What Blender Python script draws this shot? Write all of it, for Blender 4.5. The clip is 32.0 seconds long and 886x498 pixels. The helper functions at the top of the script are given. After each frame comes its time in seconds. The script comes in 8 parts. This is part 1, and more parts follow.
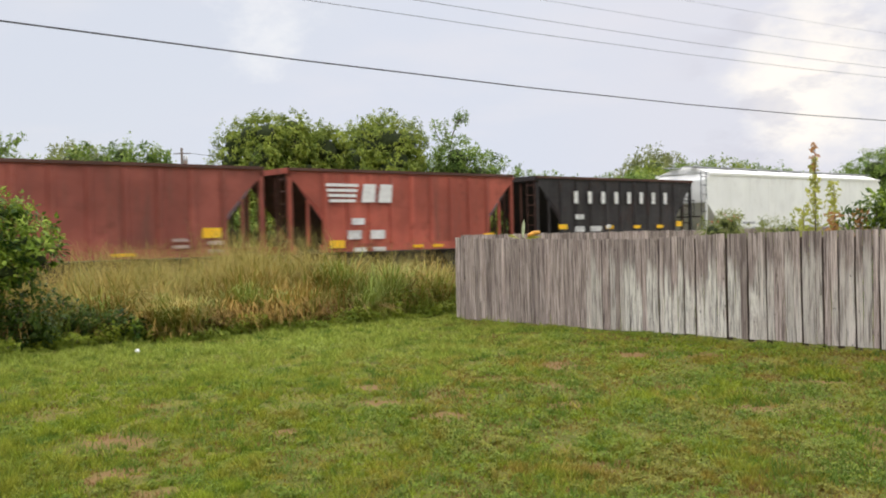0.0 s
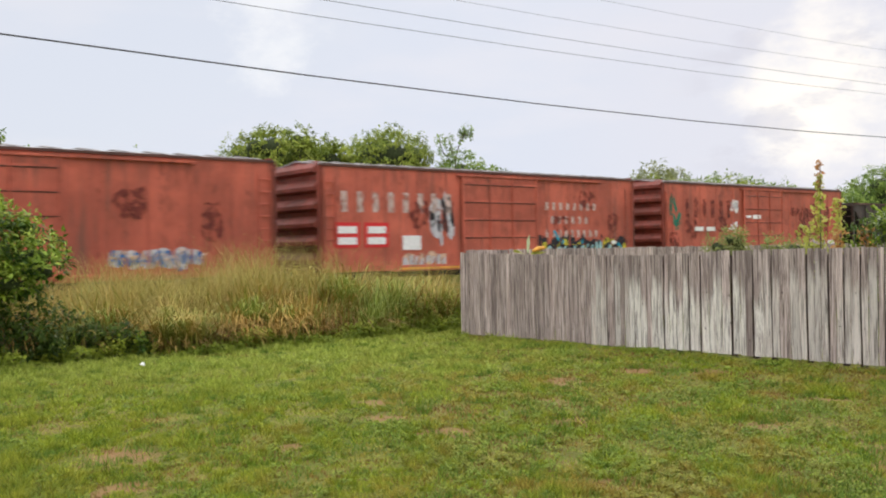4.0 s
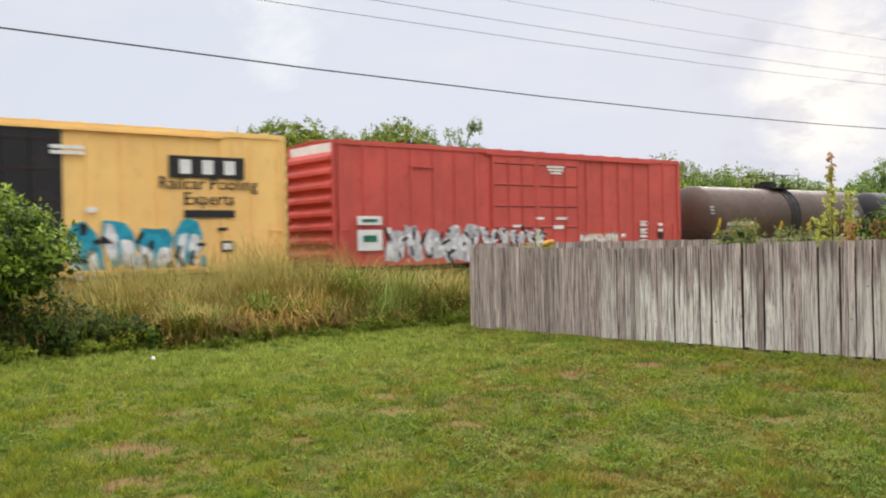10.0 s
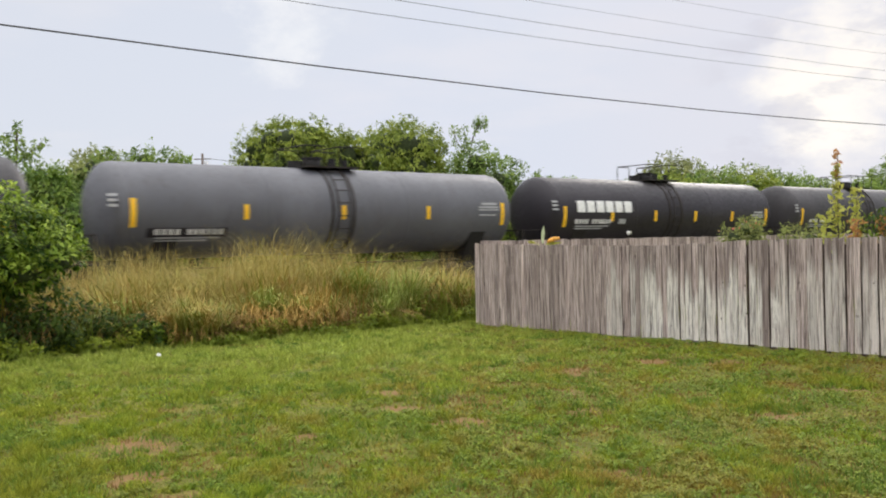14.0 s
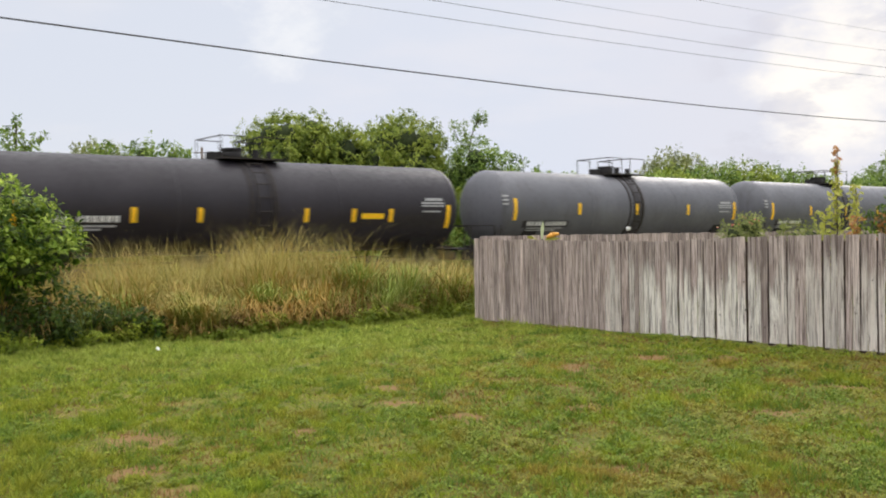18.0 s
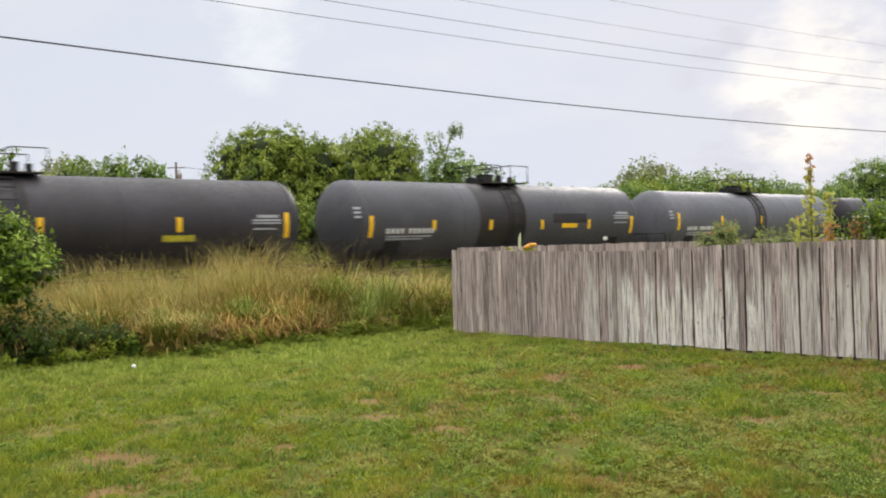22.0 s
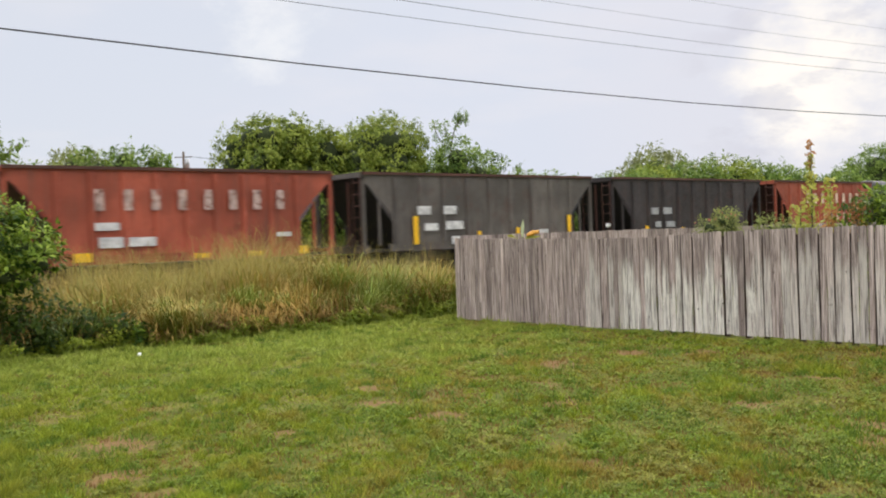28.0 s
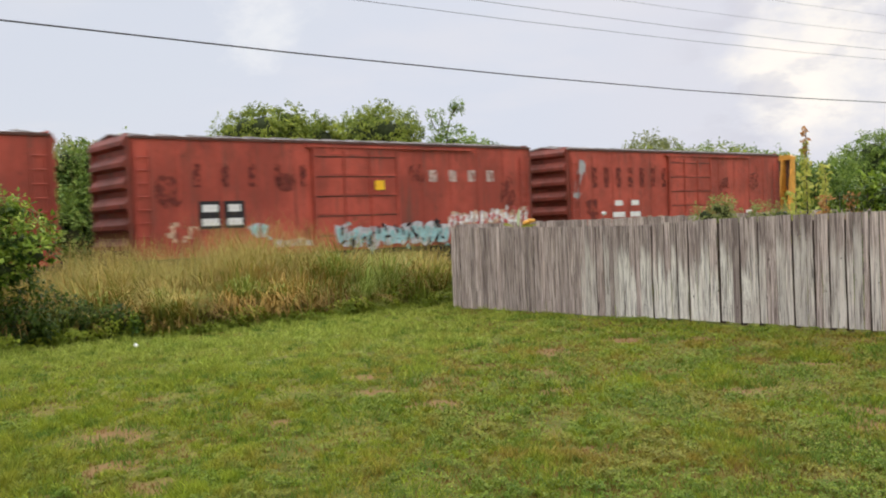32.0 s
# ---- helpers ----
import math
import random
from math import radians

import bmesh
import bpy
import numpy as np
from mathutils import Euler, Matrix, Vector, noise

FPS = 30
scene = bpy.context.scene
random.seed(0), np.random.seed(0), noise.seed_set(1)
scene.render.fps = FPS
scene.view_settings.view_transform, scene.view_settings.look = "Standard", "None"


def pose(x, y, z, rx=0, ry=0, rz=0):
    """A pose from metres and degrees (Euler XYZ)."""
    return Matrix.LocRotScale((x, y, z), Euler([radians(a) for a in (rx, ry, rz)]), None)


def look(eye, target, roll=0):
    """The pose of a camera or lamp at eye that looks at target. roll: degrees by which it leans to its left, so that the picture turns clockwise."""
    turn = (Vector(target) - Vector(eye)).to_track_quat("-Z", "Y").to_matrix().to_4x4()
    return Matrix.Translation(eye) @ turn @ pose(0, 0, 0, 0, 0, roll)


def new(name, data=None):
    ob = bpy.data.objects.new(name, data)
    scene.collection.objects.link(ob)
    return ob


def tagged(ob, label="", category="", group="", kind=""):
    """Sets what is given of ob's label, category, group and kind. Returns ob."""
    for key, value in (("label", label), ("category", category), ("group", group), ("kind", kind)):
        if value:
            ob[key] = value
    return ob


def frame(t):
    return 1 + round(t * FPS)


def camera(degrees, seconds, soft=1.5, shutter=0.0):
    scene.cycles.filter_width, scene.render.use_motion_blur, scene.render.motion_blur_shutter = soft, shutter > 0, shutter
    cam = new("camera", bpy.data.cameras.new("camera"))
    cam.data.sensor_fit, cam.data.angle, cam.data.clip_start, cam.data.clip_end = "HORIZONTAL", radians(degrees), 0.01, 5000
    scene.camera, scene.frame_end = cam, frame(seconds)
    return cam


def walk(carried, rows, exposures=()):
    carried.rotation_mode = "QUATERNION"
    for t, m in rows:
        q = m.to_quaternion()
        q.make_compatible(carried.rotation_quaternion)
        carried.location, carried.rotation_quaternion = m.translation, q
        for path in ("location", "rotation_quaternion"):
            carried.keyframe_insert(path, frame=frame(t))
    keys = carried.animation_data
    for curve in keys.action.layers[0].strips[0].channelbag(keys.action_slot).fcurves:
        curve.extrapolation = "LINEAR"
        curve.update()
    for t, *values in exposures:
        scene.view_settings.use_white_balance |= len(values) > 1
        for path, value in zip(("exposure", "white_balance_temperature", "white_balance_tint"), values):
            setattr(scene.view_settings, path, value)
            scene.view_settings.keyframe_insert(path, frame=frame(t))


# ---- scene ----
cam = camera(51.0, 32.0, soft=2.0, shutter=0.22)
walk(cam, [
    (0, pose(-0.000, 0.000, 1.900, 89.150, 1.300, -0.000)),
    (0.5, pose(-0.025, 0.000, 1.909, 89.107, 0.915, -0.316)),
    (1, pose(-0.019, 0.007, 1.910, 88.838, 0.622, -0.278)),
    (1.5, pose(-0.026, 0.010, 1.915, 89.041, 0.517, -0.136)),
    (2, pose(-0.027, -0.010, 1.911, 89.343, 0.626, 0.153)),
    (2.5, pose(-0.022, -0.004, 1.916, 89.549, 0.884, 0.376)),
    (3, pose(-0.015, -0.006, 1.910, 89.748, 1.046, 0.392)),
    (3.5, pose(-0.018, -0.023, 1.916, 89.917, 1.061, 0.256)),
    (5.5, pose(-0.032, -0.036, 1.912, 90.173, 0.747, 0.435)),
    (6, pose(-0.029, -0.044, 1.912, 90.094, 0.790, 0.541)),
    (6.5, pose(-0.024, -0.034, 1.911, 90.130, 0.954, 0.611)),
    (7, pose(-0.020, -0.032, 1.908, 90.079, 1.022, 0.643)),
    (7.5, pose(-0.021, -0.033, 1.909, 90.026, 0.997, 0.527)),
    (8, pose(-0.019, -0.025, 1.906, 89.931, 1.075, 0.444)),
    (8.5, pose(-0.023, -0.029, 1.915, 89.974, 1.128, 0.364)),
    (9, pose(-0.026, -0.031, 1.914, 90.006, 1.066, 0.497)),
    (9.5, pose(-0.025, -0.012, 1.910, 89.782, 1.063, 0.613)),
    (10, pose(-0.033, -0.010, 1.908, 89.684, 1.121, 0.802)),
    (10.5, pose(-0.027, -0.015, 1.909, 89.516, 1.211, 1.127)),
    (11, pose(-0.012, -0.008, 1.912, 89.469, 1.279, 1.213)),
    (11.5, pose(-0.008, -0.007, 1.907, 89.513, 1.179, 1.128)),
    (12, pose(-0.007, -0.014, 1.914, 89.674, 1.116, 1.088)),
    (12.5, pose(-0.010, -0.013, 1.906, 89.676, 1.087, 1.084)),
    (13, pose(-0.010, -0.014, 1.906, 89.561, 1.145, 1.103)),
    (13.5, pose(-0.010, -0.021, 1.906, 89.572, 1.132, 1.136)),
    (14, pose(-0.018, -0.011, 1.903, 89.525, 1.135, 1.156)),
    (14.5, pose(-0.022, -0.022, 1.904, 89.328, 1.007, 1.109)),
    (16.5, pose(-0.014, -0.027, 1.900, 89.436, 0.962, 1.228)),
    (17, pose(-0.021, -0.028, 1.905, 89.403, 0.833, 1.303)),
    (17.5, pose(-0.022, -0.023, 1.908, 89.307, 0.842, 1.187)),
    (18, pose(-0.022, -0.020, 1.913, 89.190, 0.891, 1.104)),
    (18.5, pose(-0.040, -0.005, 1.905, 89.243, 0.957, 1.011)),
    (19, pose(-0.034, -0.022, 1.897, 89.293, 1.048, 1.003)),
    (19.5, pose(-0.039, -0.017, 1.902, 89.177, 1.114, 1.071)),
    (20, pose(-0.029, -0.011, 1.906, 88.992, 1.144, 1.151)),
    (20.5, pose(-0.043, -0.010, 1.905, 88.993, 1.146, 1.117)),
    (21, pose(-0.049, 0.009, 1.910, 88.754, 1.529, -0.216)),
    (21.5, pose(-0.071, 0.005, 1.913, 90.562, 1.169, -0.250)),
    (22, pose(-0.046, 0.017, 1.906, 89.920, 1.640, -0.343)),
    (22.5, pose(-0.033, -0.012, 1.918, 91.043, 1.557, -1.078)),
    (23, pose(-0.016, -0.009, 1.907, 90.893, 2.459, -1.819)),
    (23.5, pose(0.076, -0.005, 1.899, 89.393, 2.263, -1.484)),
    (24, pose(0.073, -0.037, 1.926, 89.807, 1.847, -1.455)),
    (24.5, pose(0.097, -0.026, 1.906, 89.171, 1.697, -1.725)),
    (25, pose(0.119, -0.058, 1.909, 89.255, 1.422, -0.700)),
    (25.5, pose(0.124, -0.064, 1.903, 89.104, 1.331, 0.190)),
    (27.5, pose(0.073, -0.121, 1.922, 89.214, 1.820, 0.146)),
    (28, pose(0.079, -0.103, 1.912, 89.164, 1.970, 0.179)),
    (28.5, pose(0.075, -0.116, 1.915, 89.117, 1.953, 0.220)),
    (29, pose(0.085, -0.110, 1.911, 88.914, 1.988, 0.138)),
    (29.5, pose(0.082, -0.126, 1.921, 88.730, 2.017, -0.037)),
    (30, pose(0.090, -0.111, 1.913, 88.581, 2.219, -0.145)),
    (30.5, pose(0.074, -0.111, 1.910, 88.478, 2.216, -0.339)),
    (31, pose(0.087, -0.105, 1.904, 88.360, 2.372, -0.289)),
    (31.5, pose(0.084, -0.106, 1.909, 88.266, 2.371, -0.369)),
    (32, pose(0.101, -0.109, 1.907, 88.490, 2.328, -0.016)),
], exposures=[(0.0, 0.0), (1.0, -0.03), (2.0, 0.0), (3.0, 0.07), (7.0, 0.07), (10.0, 0.05), (11.0, -0.06), (12.0, 0.0), (22.0, 0.05), (24.0, -0.05), (25.0, 0.0), (29.5, 0.02), (31.0, -0.15), (32.0, -0.03)])

# ---------------------------------------------------------------- track frame
TH = radians(50.5)                       # bearing of the railway from straight ahead
UX, UY = math.sin(TH), math.cos(TH)
TRACK = 27.52                            # distance of the track's middle from the viewer
RAIL = 0.28                              # height of the rail head


def at(s, d, z=0.0):
    """World place at s along the railway and d across it."""
    return Vector((s * UX - d * UY, s * UY + d * UX, z))


def track_pose(s, d=TRACK, z=RAIL):
    p = at(s, d, z)
    return pose(p.x, p.y, p.z, 0, 0, 39.5)


# ---------------------------------------------------------------- world and sun
SUN_AZ, SUN_EL = radians(20.7), radians(14)
world = bpy.data.worlds.new("overcast_evening")
scene.world = world
world.use_nodes = True


class Nodes:
    """Short hand for node trees."""

    def __init__(self, tree):
        self.tree = tree
        tree.nodes.clear()

    def add(self, kind, **inputs):
        n = self.tree.nodes.new("ShaderNode" + kind)
        for k, v in inputs.items():
            self.put(n, k, v)
        return n

    def put(self, n, key, v):
        sock = n.inputs[int(key[1:])] if key[0] == "i" and key[1:].isdigit() else n.inputs[key.replace("_", " ")]
        if isinstance(v, bpy.types.NodeSocket):
            self.tree.links.new(v, sock)
        else:
            sock.default_value = v

    def math(self, op, a, b=0.0, clamp=False):
        n = self.add("Math", i0=a, i1=b)
        n.operation, n.use_clamp = op, clamp
        return n.outputs[0]

    def mix(self, fac, a, b, blend="MIX"):
        n = self.tree.nodes.new("ShaderNodeMix")
        n.data_type, n.blend_type = "RGBA", blend
        for i, v in ((0, fac), (6, a), (7, b)):
            if isinstance(v, bpy.types.NodeSocket):
                self.tree.links.new(v, n.inputs[i])
            else:
                n.inputs[i].default_value = (*v, 1) if i and len(v) == 3 else v
        return n.outputs[2]

    def ramp(self, x, lo, hi, a=0.0, b=1.0, smooth=True):
        n = self.add("MapRange", i0=x, i1=lo, i2=hi, i3=a, i4=b)
        n.interpolation_type = "SMOOTHSTEP" if smooth else "LINEAR"
        return n.outputs[0]

    def noise(self, vec, scale, detail=4.0, rough=0.55, out=0):
        n = self.add("TexNoise", Vector=vec, Scale=scale, Detail=detail, Roughness=rough)
        return n.outputs[out]

    def scaled(self, vec, x, y, z, loc=None):
        n = self.add("Mapping", Vector=vec, Scale=(x, y, z))
        if loc is not None:
            self.put(n, "Location", loc)
        return n.outputs[0]


def build_sky():
    g = Nodes(world.node_tree)
    d = g.add("TexCoord").outputs["Generated"]
    xyz = g.add("SeparateXYZ", Vector=d)
    x, y, z = xyz.outputs
    up = g.math("MAXIMUM", z, 0.0)
    sky = g.add("TexSky")
    sky.sky_type, sky.sun_disc = "NISHITA", False
    sky.sun_elevation, sky.sun_rotation = SUN_EL, SUN_AZ
    sky.air_density, sky.dust_density, sky.ozone_density = 1.0, 0.8, 1.5
    blue = g.mix(1.0, sky.outputs[0], (0.10, 0.10, 0.10), "MULTIPLY")
    blue = g.mix(1.0, blue, (0.6, 0.66, 0.8), "DARKEN")
    # cloud deck: flat sheet seen in perspective
    den = g.math("ADD", up, 0.16)
    flat = g.add("CombineXYZ", X=g.math("DIVIDE", x, den), Y=g.math("DIVIDE", y, den), Z=0.0).outputs[0]
    big = g.noise(flat, 0.55, 5.0, 0.5)
    fine = g.noise(flat, 1.7, 6.0, 0.55)
    puff = g.math("ADD", g.math("MULTIPLY", big, 0.62), g.math("MULTIPLY", fine, 0.38))
    lit = g.ramp(puff, 0.47, 0.60)
    zen = g.ramp(z, 0.29, 0.85)
    deck = g.mix(zen, SKY_LOW, SKY_HIGH)
    white = g.mix(zen, SKY_PUFF, SKY_HIGH)
    deck = g.mix(g.math("MULTIPLY", lit, 0.9), deck, white)
    # thin place in the cloud before the low sun, and one small bright puff
    def towards(az, el):
        az, el = radians(az), radians(el)
        n = g.add("VectorMath", i0=d, i1=(math.sin(az) * math.cos(el), math.cos(az) * math.cos(el), math.sin(el)))
        n.operation = "DOT_PRODUCT"
        return n.outputs["Value"]

    curl = g.noise(g.scaled(d, 1, 1, 1.6), 9.0, 7.0, 0.6)
    warp = g.math("ADD", g.math("MULTIPLY", g.math("SUBTRACT", puff, 0.5), 0.012), g.math("MULTIPLY", g.math("SUBTRACT", curl, 0.5), 0.014))
    dot = towards(22.8, 8.3)
    glow = g.ramp(g.math("ADD", dot, warp), 0.9945, 1.0008)
    glow = g.math("MULTIPLY", glow, g.ramp(g.math("ADD", z, g.math("MULTIPLY", g.math("SUBTRACT", curl, 0.5), 0.08)), 0.04, 0.1))
    halo = g.ramp(dot, 0.95, 1.0)
    deck = g.mix(g.math("MULTIPLY", halo, 0.4), deck, (0.83, 0.785, 0.82))
    deck = g.mix(glow, deck, (1.14, 1.07, 0.97))
    shred = g.math("MULTIPLY", g.ramp(g.noise(g.scaled(d, 1, 1, 2.2, (3, 1, 2)), 11.0, 6.0, 0.6), 0.52, 0.66), g.ramp(dot, 0.985, 0.997))
    deck = g.mix(g.math("MULTIPLY", shred, 0.5), deck, (0.66, 0.65, 0.72))
    small = g.ramp(g.math("ADD", towards(-10.2, 13.0), g.math("MULTIPLY", g.math("SUBTRACT", curl, 0.5), 0.012)), 0.9972, 1.0006)
    deck = g.mix(g.math("MULTIPLY", small, 0.75), deck, (0.95, 0.95, 0.97))
    col = g.mix(0.08, deck, blue)
    bg = g.add("Background", Color=col, Strength=SKY_STRENGTH)
    out = g.add("OutputWorld", Surface=bg.outputs[0])


SKY_LOW, SKY_PUFF, SKY_HIGH, SKY_STRENGTH = (0.73, 0.765, 0.86), (0.785, 0.795, 0.865), (2.6, 2.58, 2.6), 1.0
build_sky()
sun = new("sun", bpy.data.lights.new("sun", "SUN"))
sun.data.energy, sun.data.angle, sun.data.color = 1.0, radians(18), (1.0, 0.93, 0.84)
sun.matrix_world = look((0, 0, 60), (-60 * math.sin(SUN_AZ), -60 * math.cos(SUN_AZ), 60 - 60 * math.tan(radians(24))))

# ---------------------------------------------------------------- materials
def lin(r, g, b):
    return tuple(((c / 255) / 12.92 if c < 10 else (((c / 255) + 0.055) / 1.055) ** 2.4) for c in (r, g, b))


def material(name):
    m = bpy.data.materials.new(name)
    m.use_nodes = True
    return m, Nodes(m.node_tree)


def finish(g, color, rough=0.6, metal=0.0, bump=None, bump_strength=0.3, bump_dist=0.01, spec=0.4, coat=0.0, trans=None):
    p = g.add("BsdfPrincipled", Roughness=rough, Metallic=metal)
    g.put(p, "Specular IOR Level", spec)
    g.put(p, "Base Color", (*color, 1) if isinstance(color, tuple) else color)
    if coat:
        g.put(p, "Coat Weight", coat)
    if bump is not None:
        b = g.add("Bump", Strength=bump_strength, Distance=bump_dist, Height=bump)
        g.put(p, "Normal", b.outputs[0])
    out = p.outputs[0]
    if trans is not None:
        t = g.add("BsdfTranslucent", Color=color if not isinstance(color, tuple) else (*color, 1))
        mx = g.add("MixShader", Fac=trans)
        g.put(mx, "i1", out)
        g.put(mx, "i2", t.outputs[0])
        out = mx.outputs[0]
    g.add("OutputMaterial", Surface=out)


def coords(g, spread=40.0):
    """Object coordinates, shifted object by object."""
    tc = g.add("TexCoord").outputs["Object"]
    r = g.add("ObjectInfo").outputs["Random"]
    sh = g.add("VectorMath", i0=tc, i1=g.add("CombineXYZ", X=g.math("MULTIPLY", r, spread), Y=0.0, Z=0.0).outputs[0])
    sh.operation = "ADD"
    return sh.outputs[0]


def car_paint(name, base, dirt=(0.10, 0.065, 0.045), rust=(0.16, 0.055, 0.03), wear=0.5, rough=0.55, fade=0.25, coat=0.0, spec=0.4):
    """Weathered paint on steel: faded patches, vertical streaks, road dirt, specks of rust."""
    m, g = material(name)
    v = coords(g, 7.0)
    big = g.noise(v, 0.45, 4.0)
    streak = g.noise(g.scaled(v, 3.2, 3.2, 0.22), 1.4, 6.0, 0.65)
    speck = g.noise(v, 7.0, 6.0, 0.7)
    blotch = g.noise(g.scaled(v, 1.3, 1.3, 0.8), 1.3, 5.0, 0.6)
    pale = tuple(min(1.0, c * (1 + fade) + 0.02 * fade) for c in base)
    dark = tuple(c * (1 - fade) for c in base)
    c = g.mix(g.ramp(big, 0.35, 0.65), (*dark, 1), (*pale, 1))
    c = g.mix(g.math("MULTIPLY", g.ramp(streak, 0.50, 0.78), wear), c, (*dirt, 1))
    c = g.mix(g.math("MULTIPLY", g.ramp(streak, 0.46, 0.25), wear * 0.35), c, (*pale, 1))
    c = g.mix(g.math("MULTIPLY", g.ramp(blotch, 0.52, 0.70), wear * 0.75), c, tuple(0.45 * x + 0.35 * y for x, y in zip(base, rust)))
    c = g.mix(g.math("MULTIPLY", g.ramp(speck, 0.60, 0.72), wear * 0.8), c, (*rust, 1))
    run = g.noise(g.scaled(v, 8.0, 8.0, 0.4, (5, 2, 1)), 1.3, 5.0, 0.6)
    c = g.mix(g.math("MULTIPLY", g.ramp(run, 0.56, 0.70), min(1.0, wear * 0.9)), c, tuple(0.35 * x + 0.4 * y for x, y in zip(base, dirt)))
    scab = g.noise(g.scaled(v, 1.6, 1.6, 1.1, (1, 8, 3)), 1.1, 7.0, 0.7)
    c = g.mix(g.math("MULTIPLY", g.ramp(scab, 0.58, 0.66), min(1.0, wear * 0.7)), c, tuple(0.3 * x + 0.3 * y for x, y in zip(base, rust)))
    r = g.ramp(speck, 0.3, 0.75, rough - 0.1, min(1.0, rough + 0.2))
    finish(g, c, rough=r, bump=speck, bump_strength=0.12, bump_dist=0.01, coat=coat, spec=spec)
    return m


def plain(name, color, rough=0.6, metal=0.0, var=0.15, scale=9.0, spec=0.4):
    m, g = material(name)
    v = coords(g, 11.0)
    n = g.noise(v, scale, 5.0, 0.6)
    c = g.mix(g.ramp(n, 0.3, 0.7), tuple(x * (1 - var) for x in color), tuple(min(1, x * (1 + var)) for x in color))
    finish(g, c, rough=rough, metal=metal, bump=n, bump_strength=0.1, spec=spec)
    return m


def worn_film(name, color, cover=0.75, rough=0.6, var=0.25, scale=4.0, flake=5.0):
    """Thin paint that has flaked off in spots: the steel's own paint shows through the holes."""
    m, g = material(name)
    v = coords(g, 13.0)
    n = g.noise(v, scale, 5.0, 0.6)
    c = g.mix(g.ramp(n, 0.3, 0.7), (*tuple(x * (1 - var) for x in color), 1), (*tuple(min(1, x * (1 + var)) for x in color), 1))
    p = g.add("BsdfPrincipled", Roughness=rough)
    g.put(p, "Base Color", c)
    g.put(p, "Specular IOR Level", 0.3)
    hole = g.ramp(g.noise(g.scaled(v, 1, 1, 0.7), flake, 6.0, 0.72), 0.36 + 0.36 * cover - 0.05, 0.36 + 0.36 * cover + 0.05)
    t = g.add("BsdfTransparent")
    mx = g.add("MixShader", Fac=hole)
    g.put(mx, "i1", p.outputs[0])
    g.put(mx, "i2", t.outputs[0])
    g.add("OutputMaterial", Surface=mx.outputs[0])
    return m


def leaf_material(name, a, b, c, trans=0.35, rough=0.5, scale=0.55, lo=0.42, hi=0.66):
    """Foliage: each leaf its own tone between three greens."""
    m, g = material(name)
    isl = g.add("NewGeometry").outputs["Random Per Island"]
    v = g.add("TexCoord").outputs["Object"]
    big = g.noise(v, scale, 4.0, 0.6)
    col = g.mix(isl, (*a, 1), (*b, 1))
    col = g.mix(g.ramp(big, lo, hi), col, (*c, 1))
    tone = g.ramp(g.math("FRACT", g.math("MULTIPLY", isl, 7.31)), 0, 1, 0.84, 1.2, False)
    col = g.mix(1.0, col, g.add("CombineColor", Red=tone, Green=tone, Blue=tone).outputs[0], "MULTIPLY")
    finish(g, col, rough=rough, spec=0.22, trans=trans)
    return m


PEEL = worn_film("peeled_dark_patch", lin(112, 50, 40), 0.36, flake=4.5)
RIM = car_paint("dark_red_brown_steel", lin(88, 56, 46), dirt=(0.03, 0.022, 0.018), wear=0.7)
# red darkened for grime and for the shade on ends facing off the sun
GRIMY_SHADED = car_paint("grimy_shaded_end_paint", lin(128, 58, 44), dirt=(0.05, 0.03, 0.022), wear=1.0, fade=0.3)
FADEDARK = worn_film("faded_dark_lettering", lin(104, 44, 36), 0.42, flake=6.0)
LETCREAM = worn_film("cream_lettering", lin(214, 186, 166), 0.78, flake=9.0)
RED = car_paint("oxide_red_paint", lin(152, 82, 68), wear=0.6)
RED2 = car_paint("faded_oxide_red_paint", lin(174, 88, 70), wear=0.65, fade=0.25)
RED3 = car_paint("brown_oxide_paint", lin(166, 82, 59), wear=0.7, fade=0.25)
REDBOX = car_paint("boxcar_red_paint", lin(184, 92, 70), wear=0.9, fade=0.22)
MAROON = car_paint("dark_red_paint", lin(172, 74, 56), wear=0.85, fade=0.25)
CRIMSON = car_paint("clean_red_paint", lin(204, 86, 76), dirt=(0.2, 0.085, 0.065), wear=0.36, fade=0.1)
BROWNBOX = car_paint("red_brown_paint", lin(158, 82, 62), wear=0.4, fade=0.15)
CREAMEND = car_paint("cream_end_paint", lin(238, 220, 188), dirt=(0.5, 0.4, 0.28), wear=0.3, fade=0.06)
YELLOW = car_paint("boxcar_yellow_paint", lin(255, 205, 126), dirt=(0.55, 0.33, 0.15), rust=(0.4, 0.21, 0.07), wear=0.22, fade=0.06)
BLACK = car_paint("worn_black_paint", lin(50, 46, 46), dirt=(0.09, 0.075, 0.065), wear=0.5, fade=0.3)
NIGHT = car_paint("deep_black_paint", lin(34, 32, 36), dirt=(0.04, 0.036, 0.034), wear=0.3, fade=0.15)
DUSTBLACK = car_paint("dusty_black_paint", lin(66, 56, 52), dirt=(0.19, 0.125, 0.095), wear=0.9, fade=0.3)
CHARCOAL = car_paint("charcoal_hopper_paint", lin(50, 49, 51), dirt=(0.085, 0.075, 0.068), wear=0.35, fade=0.2)
GREYHOP = car_paint("patched_grey_paint", lin(98, 92, 86), dirt=(0.06, 0.048, 0.038), wear=0.75, fade=0.3)
DARKHOP = car_paint("dull_black_brown_paint", lin(56, 50, 50), dirt=(0.12, 0.085, 0.065), wear=0.6, fade=0.3)
